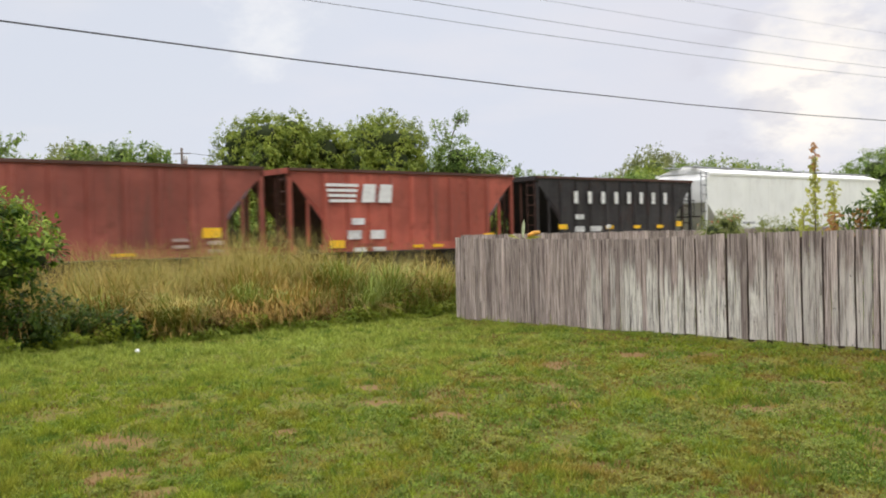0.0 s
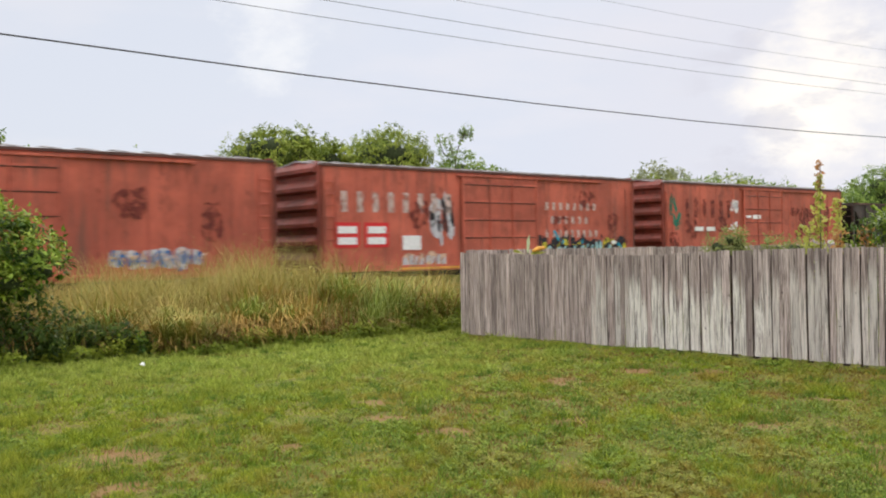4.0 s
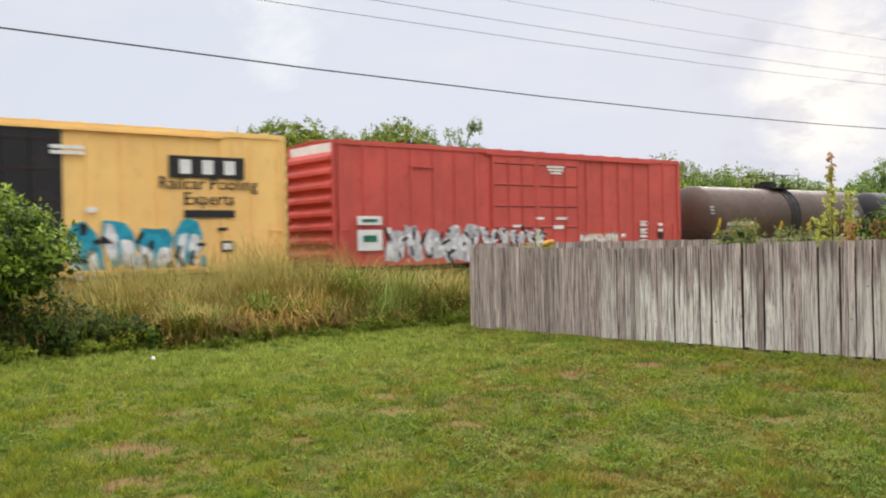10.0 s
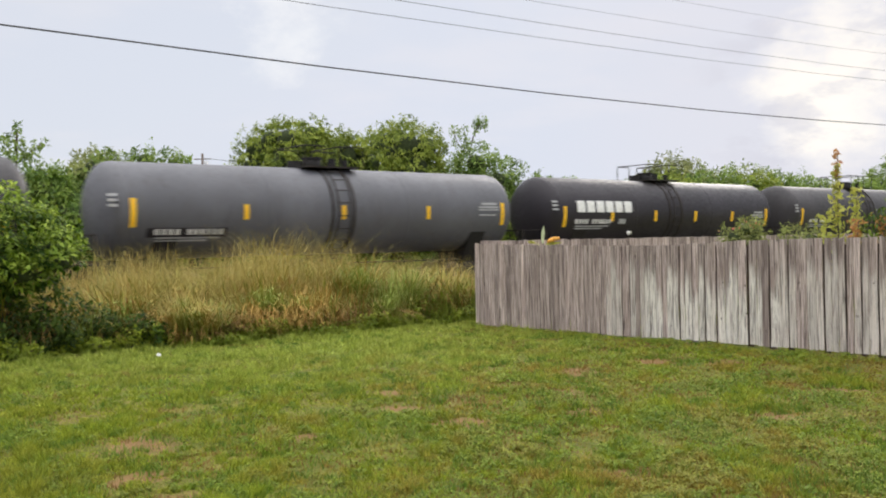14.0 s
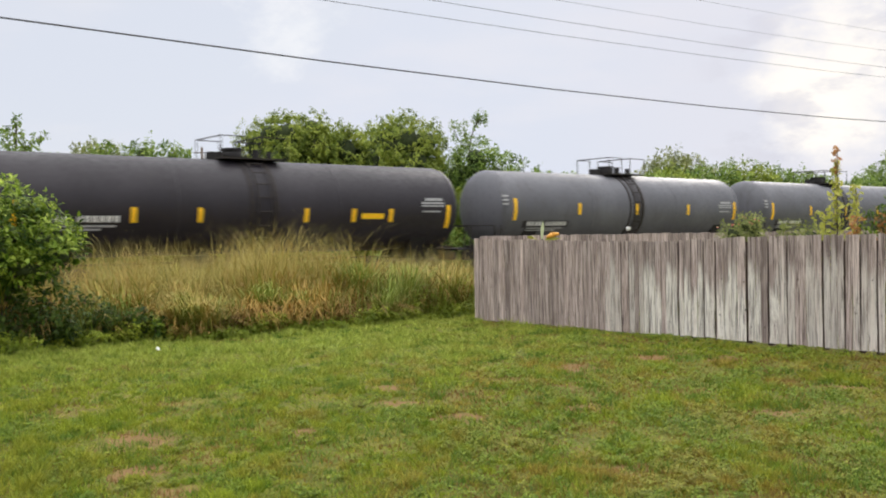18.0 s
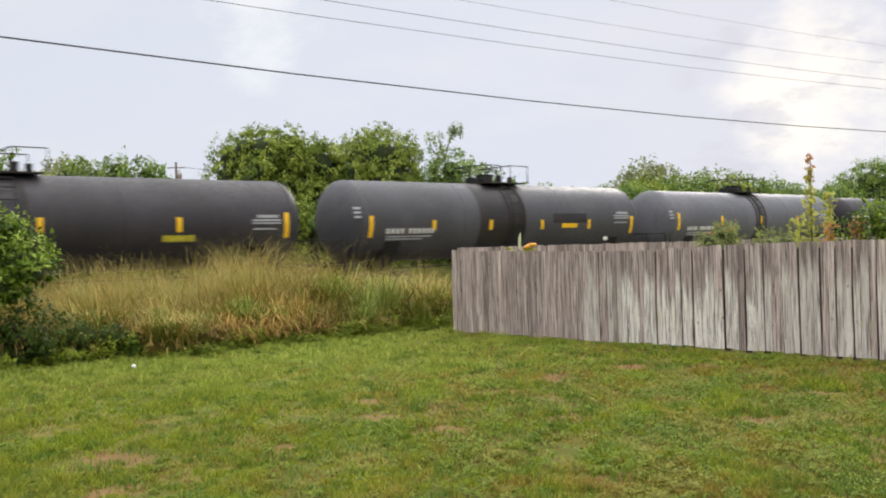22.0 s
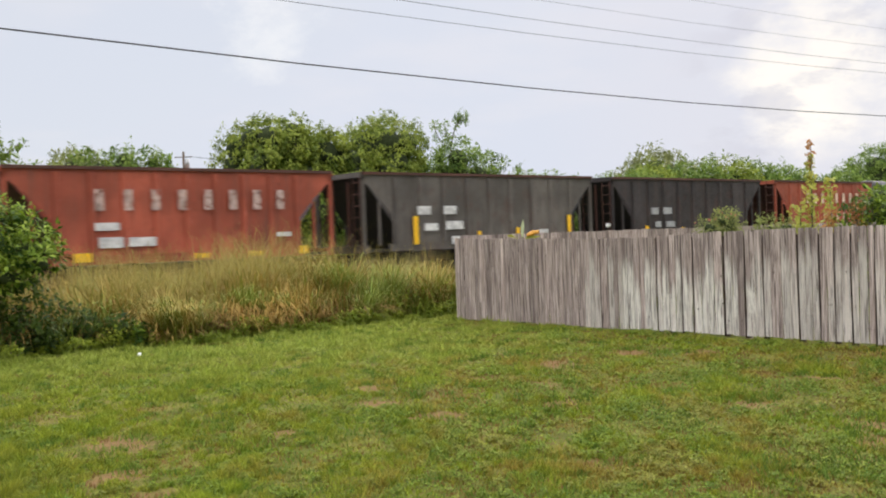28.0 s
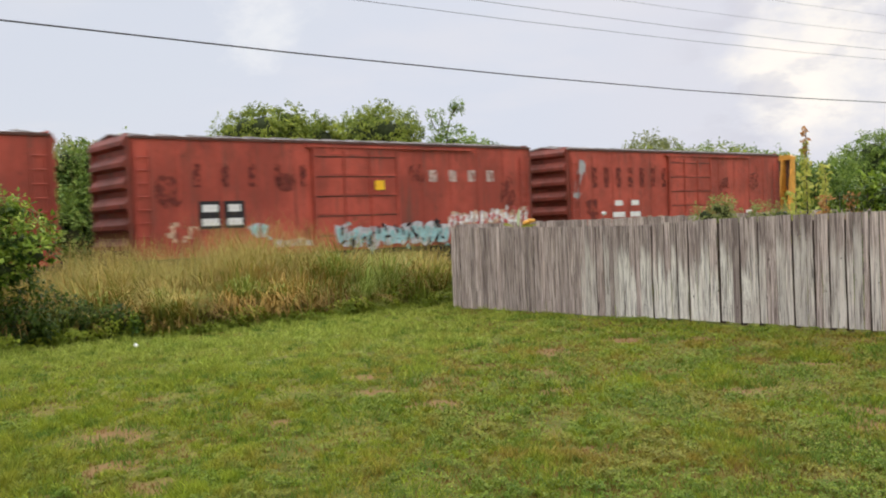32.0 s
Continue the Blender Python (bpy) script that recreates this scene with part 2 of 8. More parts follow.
GONDARK = car_paint("gondola_brown_black_paint", lin(72, 58, 50), dirt=(0.15, 0.11, 0.085), wear=0.7, fade=0.3)
COALBROWN = car_paint("coal_car_brown_paint", lin(84, 62, 50), dirt=(0.05, 0.04, 0.035), wear=0.5, fade=0.2)
WHITEHOP = car_paint("off_white_paint", lin(246, 245, 241), dirt=(0.55, 0.52, 0.47), wear=0.16, fade=0.04)
TANKBLACK = car_paint("tank_black_paint", lin(44, 40, 45), dirt=(0.032, 0.027, 0.029), rust=(0.03, 0.025, 0.025), wear=0.35, rough=0.48, fade=0.15, spec=0.34)
TANKDARK = car_paint("tank_dark_grey_paint", lin(56, 53, 55), dirt=(0.06, 0.05, 0.045), rust=(0.07, 0.05, 0.045), wear=0.5, rough=0.5, fade=0.2)
TANKMID = car_paint("tank_slate_paint", lin(76, 75, 79), dirt=(0.075, 0.07, 0.065), rust=(0.085, 0.07, 0.065), wear=0.5, rough=0.5, fade=0.15)
TANKGREY = car_paint("tank_grey_paint", lin(98, 98, 103), dirt=(0.09, 0.085, 0.085), rust=(0.1, 0.085, 0.08), wear=0.5, rough=0.5, fade=0.12)
TANKBROWN = car_paint("tank_brown_paint", lin(88, 68, 56), dirt=(0.045, 0.04, 0.038), wear=0.6, rough=0.5, fade=0.2)
TANKSPILL = car_paint("tar_stain", lin(40, 36, 36), dirt=(0.03, 0.028, 0.026), wear=0.5, rough=0.45)
UNDER = plain("underframe_black", (0.018, 0.016, 0.015), 0.75, var=0.3)
STEEL = plain("truck_steel", (0.035, 0.028, 0.024), 0.7, 0.2, var=0.3)
WHEEL = plain("wheel_steel", (0.09, 0.07, 0.06), 0.55, 0.5, var=0.3)
CHROME = plain("galvanised_steel", (0.42, 0.42, 0.43), 0.45, 0.6, var=0.15)
WHITE = plain("white_lettering", (0.78, 0.77, 0.74), 0.6, var=0.1)
FADEWHITE = worn_film("faded_lettering", (0.52, 0.38, 0.33), 0.55, flake=7.0)
PALELET = worn_film("pale_lettering", (0.66, 0.65, 0.63), 0.82, flake=9.0)
GREYLET = plain("grey_lettering", (0.38, 0.38, 0.38), 0.7, var=0.2)
ORANGE = plain("yellow_reflector", lin(255, 196, 36), 0.45, var=0.08)
SAFETY = plain("safety_yellow", lin(222, 160, 66), 0.6, var=0.15, scale=3.0)
SIGNRED = plain("sign_red", lin(205, 44, 44), 0.5, var=0.05)
SIGNBLUE = plain("sign_blue", lin(44, 52, 130), 0.5, var=0.05)
LOGOBLUE = plain("logo_blue", lin(38, 96, 150), 0.5, var=0.08)
TEAL = worn_film("turquoise_spray", lin(40, 148, 172), 0.8)
PALESPRAY = worn_film("pale_spray", lin(186, 184, 186), 0.66)
PINKSPRAY = worn_film("cream_spray", lin(200, 168, 142), 0.5, var=0.35)
BLACKSPRAY = plain("black_spray", lin(38, 36, 38), 0.6, var=0.3)
SOOTSPRAY = worn_film("dark_spray", lin(40, 38, 42), 0.62)
WHITESPRAY = worn_film("white_spray", (0.72, 0.71, 0.70), 0.72)
DUSTSPRAY = worn_film("dusty_spray", lin(128, 116, 108), 0.3)
ROSESPRAY = worn_film("rose_spray", lin(196, 96, 92), 0.6)
YELSPRAY = worn_film("yellow_spray", lin(190, 178, 56), 0.75)
GREENSPRAY = worn_film("green_spray", lin(36, 110, 88), 0.7)
AQUASPRAY = worn_film("aqua_spray", lin(150, 190, 190), 0.68)
RUSTROOF = plain("galvanised_roof", (0.34, 0.31, 0.30), 0.6, 0.3, var=0.3, scale=2.0)

# ---------------------------------------------------------------- mesh building
class MB:
    """A growing mesh."""

    def __init__(self, smooth=False):
        self.v, self.f, self.smooth = [], [], smooth

    def add(self, verts, faces):
        o = len(self.v)
        self.v += verts
        self.f += [tuple(i + o for i in f) for f in faces]
        return self

    def box(self, x0, x1, y0, y1, z0, z1):
        return self.add([(x, y, z) for z in (z0, z1) for y in (y0, y1) for x in (x0, x1)],
                        [(0, 2, 3, 1), (4, 5, 7, 6), (0, 1, 5, 4), (2, 6, 7, 3), (0, 4, 6, 2), (1, 3, 7, 5)])

    def prism(self, pts, a, b, axis="y"):
        """A flat outline, given in the two other axes, pushed from a to b along axis."""
        n = len(pts)
        put = {"x": lambda p, q, k: (k, p, q), "y": lambda p, q, k: (p, k, q), "z": lambda p, q, k: (p, q, k)}[axis]
        verts = [put(p, q, k) for k in (a, b) for p, q in pts]
        faces = [tuple(range(n - 1, -1, -1)), tuple(range(n, 2 * n))]
        faces += [(i, (i + 1) % n, n + (i + 1) % n, n + i) for i in range(n)]
        return self.add(verts, faces)

    def tube(self, p0, p1, r0, r1=None, n=6):
        p0, p1 = Vector(p0), Vector(p1)
        r1 = r0 if r1 is None else r1
        w = (p1 - p0).normalized()
        a = w.orthogonal().normalized()
        b = w.cross(a)
        verts = []
        for p, r in ((p0, r0), (p1, r1)):
            verts += [tuple(p + (a * math.cos(k) + b * math.sin(k)) * r) for k in (2 * math.pi * i / n for i in range(n))]
        faces = [(i, (i + 1) % n, n + (i + 1) % n, n + i) for i in range(n)] + [tuple(range(n - 1, -1, -1)), tuple(range(n, 2 * n))]
        return self.add(verts, faces)

    def path(self, pts, r, n=5):
        pts = [Vector(p) for p in pts]
        verts, faces, a = [], [], None
        for i, p in enumerate(pts):
            w = (pts[min(i + 1, len(pts) - 1)] - pts[max(i - 1, 0)]).normalized()
            a = w.orthogonal() if a is None else a - w * a.dot(w)
            a = (w.orthogonal() if a.length < 1e-4 else a).normalized()
            b = w.cross(a)
            verts += [tuple(p + (a * math.cos(k) + b * math.sin(k)) * r) for k in (2 * math.pi * j / n for j in range(n))]
        for i in range(len(pts) - 1):
            faces += [(i * n + j, i * n + (j + 1) % n, (i + 1) * n + (j + 1) % n, (i + 1) * n + j) for j in range(n)]
        faces += [tuple(range(n - 1, -1, -1)), tuple(range((len(pts) - 1) * n, len(pts) * n))]
        return self.add(verts, faces)

    def lathe(self, prof, cy=0.0, cz=0.0, n=40):
        """(x, radius) pairs turned round the x axis."""
        verts = [(x, cy + r * math.cos(k), cz + r * math.sin(k)) for x, r in prof for k in (2 * math.pi * i / n for i in range(n))]
        faces = []
        for j in range(len(prof) - 1):
            faces += [(j * n + i, j * n + (i + 1) % n, (j + 1) * n + (i + 1) % n, (j + 1) * n + i) for i in range(n)]
        faces += [tuple(range(n - 1, -1, -1)), tuple(range((len(prof) - 1) * n, len(prof) * n))]
        return self.add(verts, faces)

    def arc(self, x0, x1, a0, a1, r, cz, depth=0.012, n=6):
        """A curved plate lying on a tank of radius r, between two angles (degrees above the horizontal) on the -y side."""
        verts, faces = [], []
        for i in range(n + 1):
            a = radians(a0 + (a1 - a0) * i / n)
            for rr in (r - 0.02, r + depth):
                for x in (x0, x1):
                    verts.append((x, -rr * math.cos(a), cz + rr * math.sin(a)))
        for i in range(n):
            o = 4 * i
            faces += [(o + 2, o + 3, o + 7, o + 6), (o, o + 4, o + 5, o + 1), (o, o + 2, o + 6, o + 4), (o + 1, o + 5, o + 7, o + 3)]
        faces += [(0, 1, 3, 2), (4 * n, 4 * n + 2, 4 * n + 3, 4 * n + 1)]
        return self.add(verts, faces)

    def mesh(self, name, mat):
        me = bpy.data.meshes.new(name)
        me.from_pydata(self.v, [], self.f)
        me.materials.append(mat)
        if self.smooth:
            me.polygons.foreach_set("use_smooth", [True] * len(me.polygons))
        me.update()
        return me


def part(name, shape, mat, parent, label="", at_pose=None):
    """Links a mesh as one object under a thing or a part."""
    ob = new(name, shape.mesh(name, mat) if isinstance(shape, MB) else shape)
    ob.parent = parent
    if at_pose is not None:
        ob.matrix_basis = at_pose
    if label:
        tagged(ob, label)
    return ob


def thing(name, label, category, group="", kind="", m=None, data=None):
    ob = new(name, data)
    if data is None:
        ob.empty_display_size = 0.3
    if m is not None:
        ob.matrix_basis = m
    return tagged(ob, label, category, group, kind)


def quick_mesh(name, verts, faces, mat):
    """A big mesh from number arrays; all faces have the same count of corners."""
    me = bpy.data.meshes.new(name)
    n, k = faces.shape
    me.vertices.add(len(verts))
    me.vertices.foreach_set("co", np.ascontiguousarray(verts, dtype=np.float32).ravel())
    me.loops.add(n * k)
    me.loops.foreach_set("vertex_index", np.ascontiguousarray(faces, dtype=np.int32).ravel())
    me.polygons.add(n)
    me.polygons.foreach_set("loop_start", np.arange(0, n * k, k, dtype=np.int32))
    me.polygons.foreach_set("loop_total", np.full(n, k, dtype=np.int32))
    me.update(calc_edges=True)
    me.materials.append(mat)
    return me


def leaf_cloud(name, pos, out, size, mat, rng, long=1.7, lift=0.3):
    """Leaves (folded rhombs) at pos, roughly facing out."""
    n = len(pos)
    nrm = out + rng.normal(0, 0.55, (n, 3))
    nrm[:, 2] += lift
    nrm /= np.linalg.norm(nrm, axis=1, keepdims=True) + 1e-9
    t = rng.normal(0, 1, (n, 3))
    t[:, 2] -= 0.35
    t -= nrm * (t * nrm).sum(1, keepdims=True)
    t /= np.linalg.norm(t, axis=1, keepdims=True) + 1e-9
    b = np.cross(nrm, t)
    sz = (size * rng.uniform(0.6, 1.35, n))[:, None]
    verts = np.empty((n, 4, 3))
    verts[:, 0] = pos - t * sz * 0.5 * long
    verts[:, 1] = pos + b * sz * 0.5 + nrm * sz * 0.12
    verts[:, 2] = pos + t * sz * 0.5 * long - nrm * sz * 0.1
    verts[:, 3] = pos - b * sz * 0.5 + nrm * sz * 0.12
    faces = np.arange(4 * n).reshape(n, 4)
    return quick_mesh(name, verts.reshape(-1, 3), faces, mat)


def set_leaves(name, pos, way, nrm, size, mat, long=2.0):
    """Folded leaves at pos, each pointing along way with its face towards nrm."""
    n = len(pos)
    t = way / (np.linalg.norm(way, axis=1, keepdims=True) + 1e-9)
    nrm = nrm - t * (nrm * t).sum(1, keepdims=True)
    nrm /= np.linalg.norm(nrm, axis=1, keepdims=True) + 1e-9
    b = np.cross(nrm, t)
    sz = size[:, None]
    V = np.empty((n, 4, 3))
    V[:, 0] = pos
    V[:, 1] = pos + t * sz * 0.45 * long + b * sz * 0.5 + nrm * sz * 0.14
    V[:, 2] = pos + t * sz * long - nrm * sz * 0.2
    V[:, 3] = pos + t * sz * 0.45 * long - b * sz * 0.5 + nrm * sz * 0.14
    return quick_mesh(name, V.reshape(-1, 3), np.arange(4 * n).reshape(n, 4), mat)


def spray_crown(name, lumps, per_area, count, r, size, mat, rng, long=2.0, hang=0.0, rough=0.2, up=0.4):
    """A crown over a heap of rounded lumps (x, y, z, rx, ry, rz): sprays of leaves that fan out from twig ends."""
    A = np.array(lumps)
    C, N = [], []
    for i, (x, y, z, rx, ry, rz) in enumerate(lumps):
        n = max(4, int(per_area * 4.2 * (rx * ry + ry * rz + rx * rz)))
        d = rng.normal(0, 1, (n, 3))
        d /= np.linalg.norm(d, axis=1, keepdims=True)
        k = 0.95 + rough * (np.sin(d[:, 0] * 5 + x * 3) * np.sin(d[:, 1] * 6 + y) + 0.6 * np.sin(d[:, 2] * 9 + z + x)) + rng.uniform(-0.14, 0.10, n)
        P = np.array((x, y, z)) + d * np.array((rx, ry, rz)) * k[:, None]
        q = (P[:, None] - A[None, :, :3]) / A[None, :, 3:]
        q = (q ** 2).sum(2)
        q[:, i] = 9
        ok = (q.min(1) > 0.55) & (P[:, 2] > 0.1)          # not deep inside a neighbour
        nn = d / np.array((rx, ry, rz))
        C.append(P[ok])
        N.append((nn / np.linalg.norm(nn, axis=1, keepdims=True))[ok])
    C, N = np.concatenate(C), np.concatenate(N)
    m = len(C)
    axis = N * 0.75 + rng.normal(0, 0.38, (m, 3))
    axis[:, 2] += up - hang * rng.uniform(0.3, 1.3, m)
    axis /= np.linalg.norm(axis, axis=1, keepdims=True)
    rr = r * rng.uniform(0.6, 1.4, m)
    i = np.repeat(np.arange(m), count)
    n = len(i)
    out = rng.normal(0, 1, (n, 3))
    out -= axis[i] * (out * axis[i]).sum(1, keepdims=True)
    out /= np.linalg.norm(out, axis=1, keepdims=True) + 1e-9
    u = rng.uniform(-0.3, 1.0, n)[:, None]
    P = C[i] + (axis[i] * u + out * (0.62 - 0.35 * np.abs(u)) * rng.uniform(0.15, 1, n)[:, None]) * rr[i][:, None]
    way = axis[i] * (0.35 + 0.5 * np.clip(u, 0, 1)) + out * 0.8
    way[:, 2] -= 0.3 + hang * 0.6
    nrm = np.tile((0.0, 0.0, 0.7), (n, 1)) + N[i] * 0.7 + rng.normal(0, 0.3, (n, 3))
    keep = P[:, 2] > 0.03
    return set_leaves(name, P[keep], way[keep], nrm[keep], (size * rng.uniform(0.6, 1.3, n))[keep], mat, long)


def ball(mb, x, y, z, rx, ry, rz, n=8, m=5):
    verts = [(x + rx * math.sin(math.pi * j / m) * math.cos(2 * math.pi * i / n), y + ry * math.sin(math.pi * j / m) * math.sin(2 * math.pi * i / n),
              z + rz * math.cos(math.pi * j / m)) for j in range(m + 1) for i in range(n)]
    mb.add(verts, [(j * n + i, j * n + (i + 1) % n, (j + 1) * n + (i + 1) % n, (j + 1) * n + i) for j in range(m) for i in range(n)])

# ---------------------------------------------------------------- ground and lawn
BARE = [(-3.12, 8.74, 0.34, 0.46), (-2.71, 7.54, 0.2, 0.24), (-2.14, 6.87, 0.24, 0.23), (-0.07, 9.65, 0.34, 0.3), (1.39, 10.13, 0.3, 0.28), (1.64, 13.16, 0.28, 0.5),
        (2.87, 14.27, 0.3, 0.4), (3.3, 9.75, 0.24, 0.27), (4.09, 8.55, 0.2, 0.16), (3.78, 7.88, 0.24, 0.21), (-0.99, 11.67, 0.29, 0.24), (-0.8, 10.53, 0.24, 0.16),
        (1.31, 7.46, 0.18, 0.2), (0.69, 12.19, 0.26, 0.18), (3.88, 13.96, 0.29, 0.25), (-1.56, 9.09, 0.16, 0.18), (1.22, 11.5, 0.24, 0.2), (4.61, 11.28, 0.2, 0.17)]
VERGE = ((-4, 4.2, 5.3, 6.7, 7.35, 8.2, 9.3, 10.3, 11.6, 12.9, 14.5, 22), (17.0, 16.9, 17.3, 17.0, 16.4, 16.45, 16.75, 16.4, 16.7, 16.95, 16.5, 16.4))


def verge(s):
    """Distance across the railway's frame at which the lawn ends and the uncut grass begins, at s along it."""
    return np.interp(s, *VERGE) + 0.08 * np.sin(s * 3.1) + 0.05 * np.sin(s * 7.7 + 1)


def waves(x, y, short, long, seed, n=26):
    """Smooth random relief, about -1 to 1, with bumps between the two sizes."""
    rng = np.random.default_rng(seed)
    z = np.zeros_like(x)
    for i in range(n):
        k, a, f = 2 * np.pi / rng.uniform(short, long), rng.uniform(0, np.pi), rng.uniform(0, 6.28)
        z += np.sin((x * np.cos(a) + y * np.sin(a)) * k + f)
    return z / math.sqrt(n) * 0.9


def ground_material():
    m, g = material("lawn_soil_and_thatch")
    v = g.add("TexCoord").outputs["Object"]
    big = g.noise(v, 0.35, 4.0)
    mid = g.noise(v, 1.6, 5.0, 0.6)
    fine = g.noise(v, 22.0, 6.0, 0.7)
    c = g.mix(g.ramp(mid, 0.38, 0.62), (*lin(86, 96, 36), 1), (*lin(116, 114, 50), 1))
    c = g.mix(g.math("MULTIPLY", g.ramp(big, 0.45, 0.68), 0.55), c, (*lin(128, 108, 66), 1))
    c = g.mix(g.math("MULTIPLY", g.ramp(fine, 0.48, 0.66), 0.6), c, (*lin(58, 62, 32), 1))
    xyz = g.add("SeparateXYZ", Vector=v)
    edge = g.math("MULTIPLY", g.math("SUBTRACT", g.noise(v, 3.6, 6.0, 0.65), 0.5), 3.0)
    soil = None
    for x, y, rx, ry in BARE:
        dx = g.math("DIVIDE", g.math("SUBTRACT", xyz.outputs[0], x), rx)
        dy = g.math("DIVIDE", g.math("SUBTRACT", xyz.outputs[1], y), ry)
        r = g.math("SQRT", g.math("ADD", g.math("MULTIPLY", dx, dx), g.math("MULTIPLY", dy, dy)))
        k = g.ramp(g.math("ADD", r, edge), 1.5, 0.6)
        soil = k if soil is None else g.math("MAXIMUM", soil, k)
    c = g.mix(soil, c, g.mix(fine, (*lin(96, 74, 46), 1), (*lin(150, 120, 80), 1)))
    finish(g, c, rough=0.95, bump=fine, bump_strength=0.6, bump_dist=0.03, spec=0.15)
    return m


GROUND = ground_material()
gr = MB()
edge = [-3000, -600, -150, -60, -30, -16, -8, -4, 0, 3, 6, 9, 12, 15, 18, 21, 24, 28, 34, 45, 70, 120, 300, 900, 3000]
gr.add([(x, y, 0.0) for y in edge for x in edge], [(j * len(edge) + i, j * len(edge) + i + 1, (j + 1) * len(edge) + i + 1, (j + 1) * len(edge) + i)
                                                    for j in range(len(edge) - 1) for i in range(len(edge) - 1)])
tagged(new("ground", gr.mesh("ground", GROUND)), "mown lawn and rough ground with bare sandy spots", "ground", kind="structure")

FA, FB = Vector((0.27, 20.95, 0)), Vector((0.6587, -0.7524, 0))      # fence corner, way of the front fence


def lawn_material(name, kind):
    """Lawn leaves: fresh and dark green patches, and browner worn ones. kind: 0 blades, 1 broad weeds."""
    m, g = material(name)
    isl = g.add("NewGeometry").outputs["Random Per Island"]
    v = g.add("TexCoord").outputs["Object"]
    a = g.noise(g.scaled(v, 1, 0.6, 1), 0.9, 4.0, 0.6)
    b = g.noise(g.scaled(v, 1, 0.7, 1, (9, 4, 0)), 3.4, 5.0, 0.7)
    w = g.noise(g.scaled(v, 1, 0.55, 1, (3, 17, 0)), 1.5, 6.0, 0.7)
    xyz = g.add("SeparateXYZ", Vector=v)
    x, y = xyz.outputs[0], xyz.outputs[1]
    lo, hi = ((104, 122, 30), (164, 168, 58)) if kind == 0 else ((88, 112, 36), (138, 150, 58))
    c = g.mix(isl, (*lin(*lo), 1), (*lin(*hi), 1))
    c = g.mix(g.math("MULTIPLY", g.ramp(a, 0.42, 0.62), 0.5), c, (*(lin(146, 164, 46) if kind == 0 else lin(114, 134, 44)), 1))
    c = g.mix(g.math("MULTIPLY", g.ramp(b, 0.50, 0.64), 0.75), c, (*lin(84, 114, 28), 1))
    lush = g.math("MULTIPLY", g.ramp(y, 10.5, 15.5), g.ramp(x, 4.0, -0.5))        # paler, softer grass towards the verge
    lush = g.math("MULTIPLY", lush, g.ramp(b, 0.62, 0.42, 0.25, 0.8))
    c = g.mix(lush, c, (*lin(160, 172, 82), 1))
    worn = g.math("MULTIPLY", g.ramp(w, 0.47, 0.60), g.ramp(x, -4.5, 1.0, 0.12, 0.75 if kind == 0 else 0.4))
    worn = g.math("MULTIPLY", worn, g.ramp(y, 18.0, 13.0, 0.2, 1.0))
    c = g.mix(worn, c, (*lin(158, 132, 64), 1))
    tone = g.ramp(g.math("FRACT", g.math("MULTIPLY", isl, 7.31)), 0, 1, 0.66, 1.34, False)
    c = g.mix(1.0, c, g.add("CombineColor", Red=tone, Green=tone, Blue=tone).outputs[0], "MULTIPLY")
    finish(g, c, rough=0.7, spec=0.2, trans=0.25)
    return m


def on_lawn(x, y, rng):
    s, d = x * UX + y * UY, -x * UY + y * UX
    side = (x - FA.x) * FB.y - (y - FA.y) * FB.x            # in front of the fence
    keep = (d < verge(s) + 0.2) & ((side > 0.06) | (x < FA.x))
    thin = waves(x, y * 0.55, 0.2, 0.8, 9) * 0.7 + waves(x, y * 0.55, 0.9, 2.6, 10) * 0.6 + 0.4 * np.clip((x + 2.5) / 4, -1, 1) - 0.5 * np.clip((y - 14) / 3, 0, 1)
    keep &= (thin < 0.6) | (rng.uniform(0, 1, len(x)) < 0.3)            # worn thin places
    for bx, by, rx, ry in BARE:
        r = np.hypot((x - bx) / rx, (y - by) / ry) / 1.2 + 0.32 * waves(x, y, 0.10, 0.45, 77, 12)
        keep &= (r > 0.9) | (rng.uniform(0, 1, len(x)) < 0.02 + np.clip(r - 0.6, 0, 1) * 0.8)
    return keep


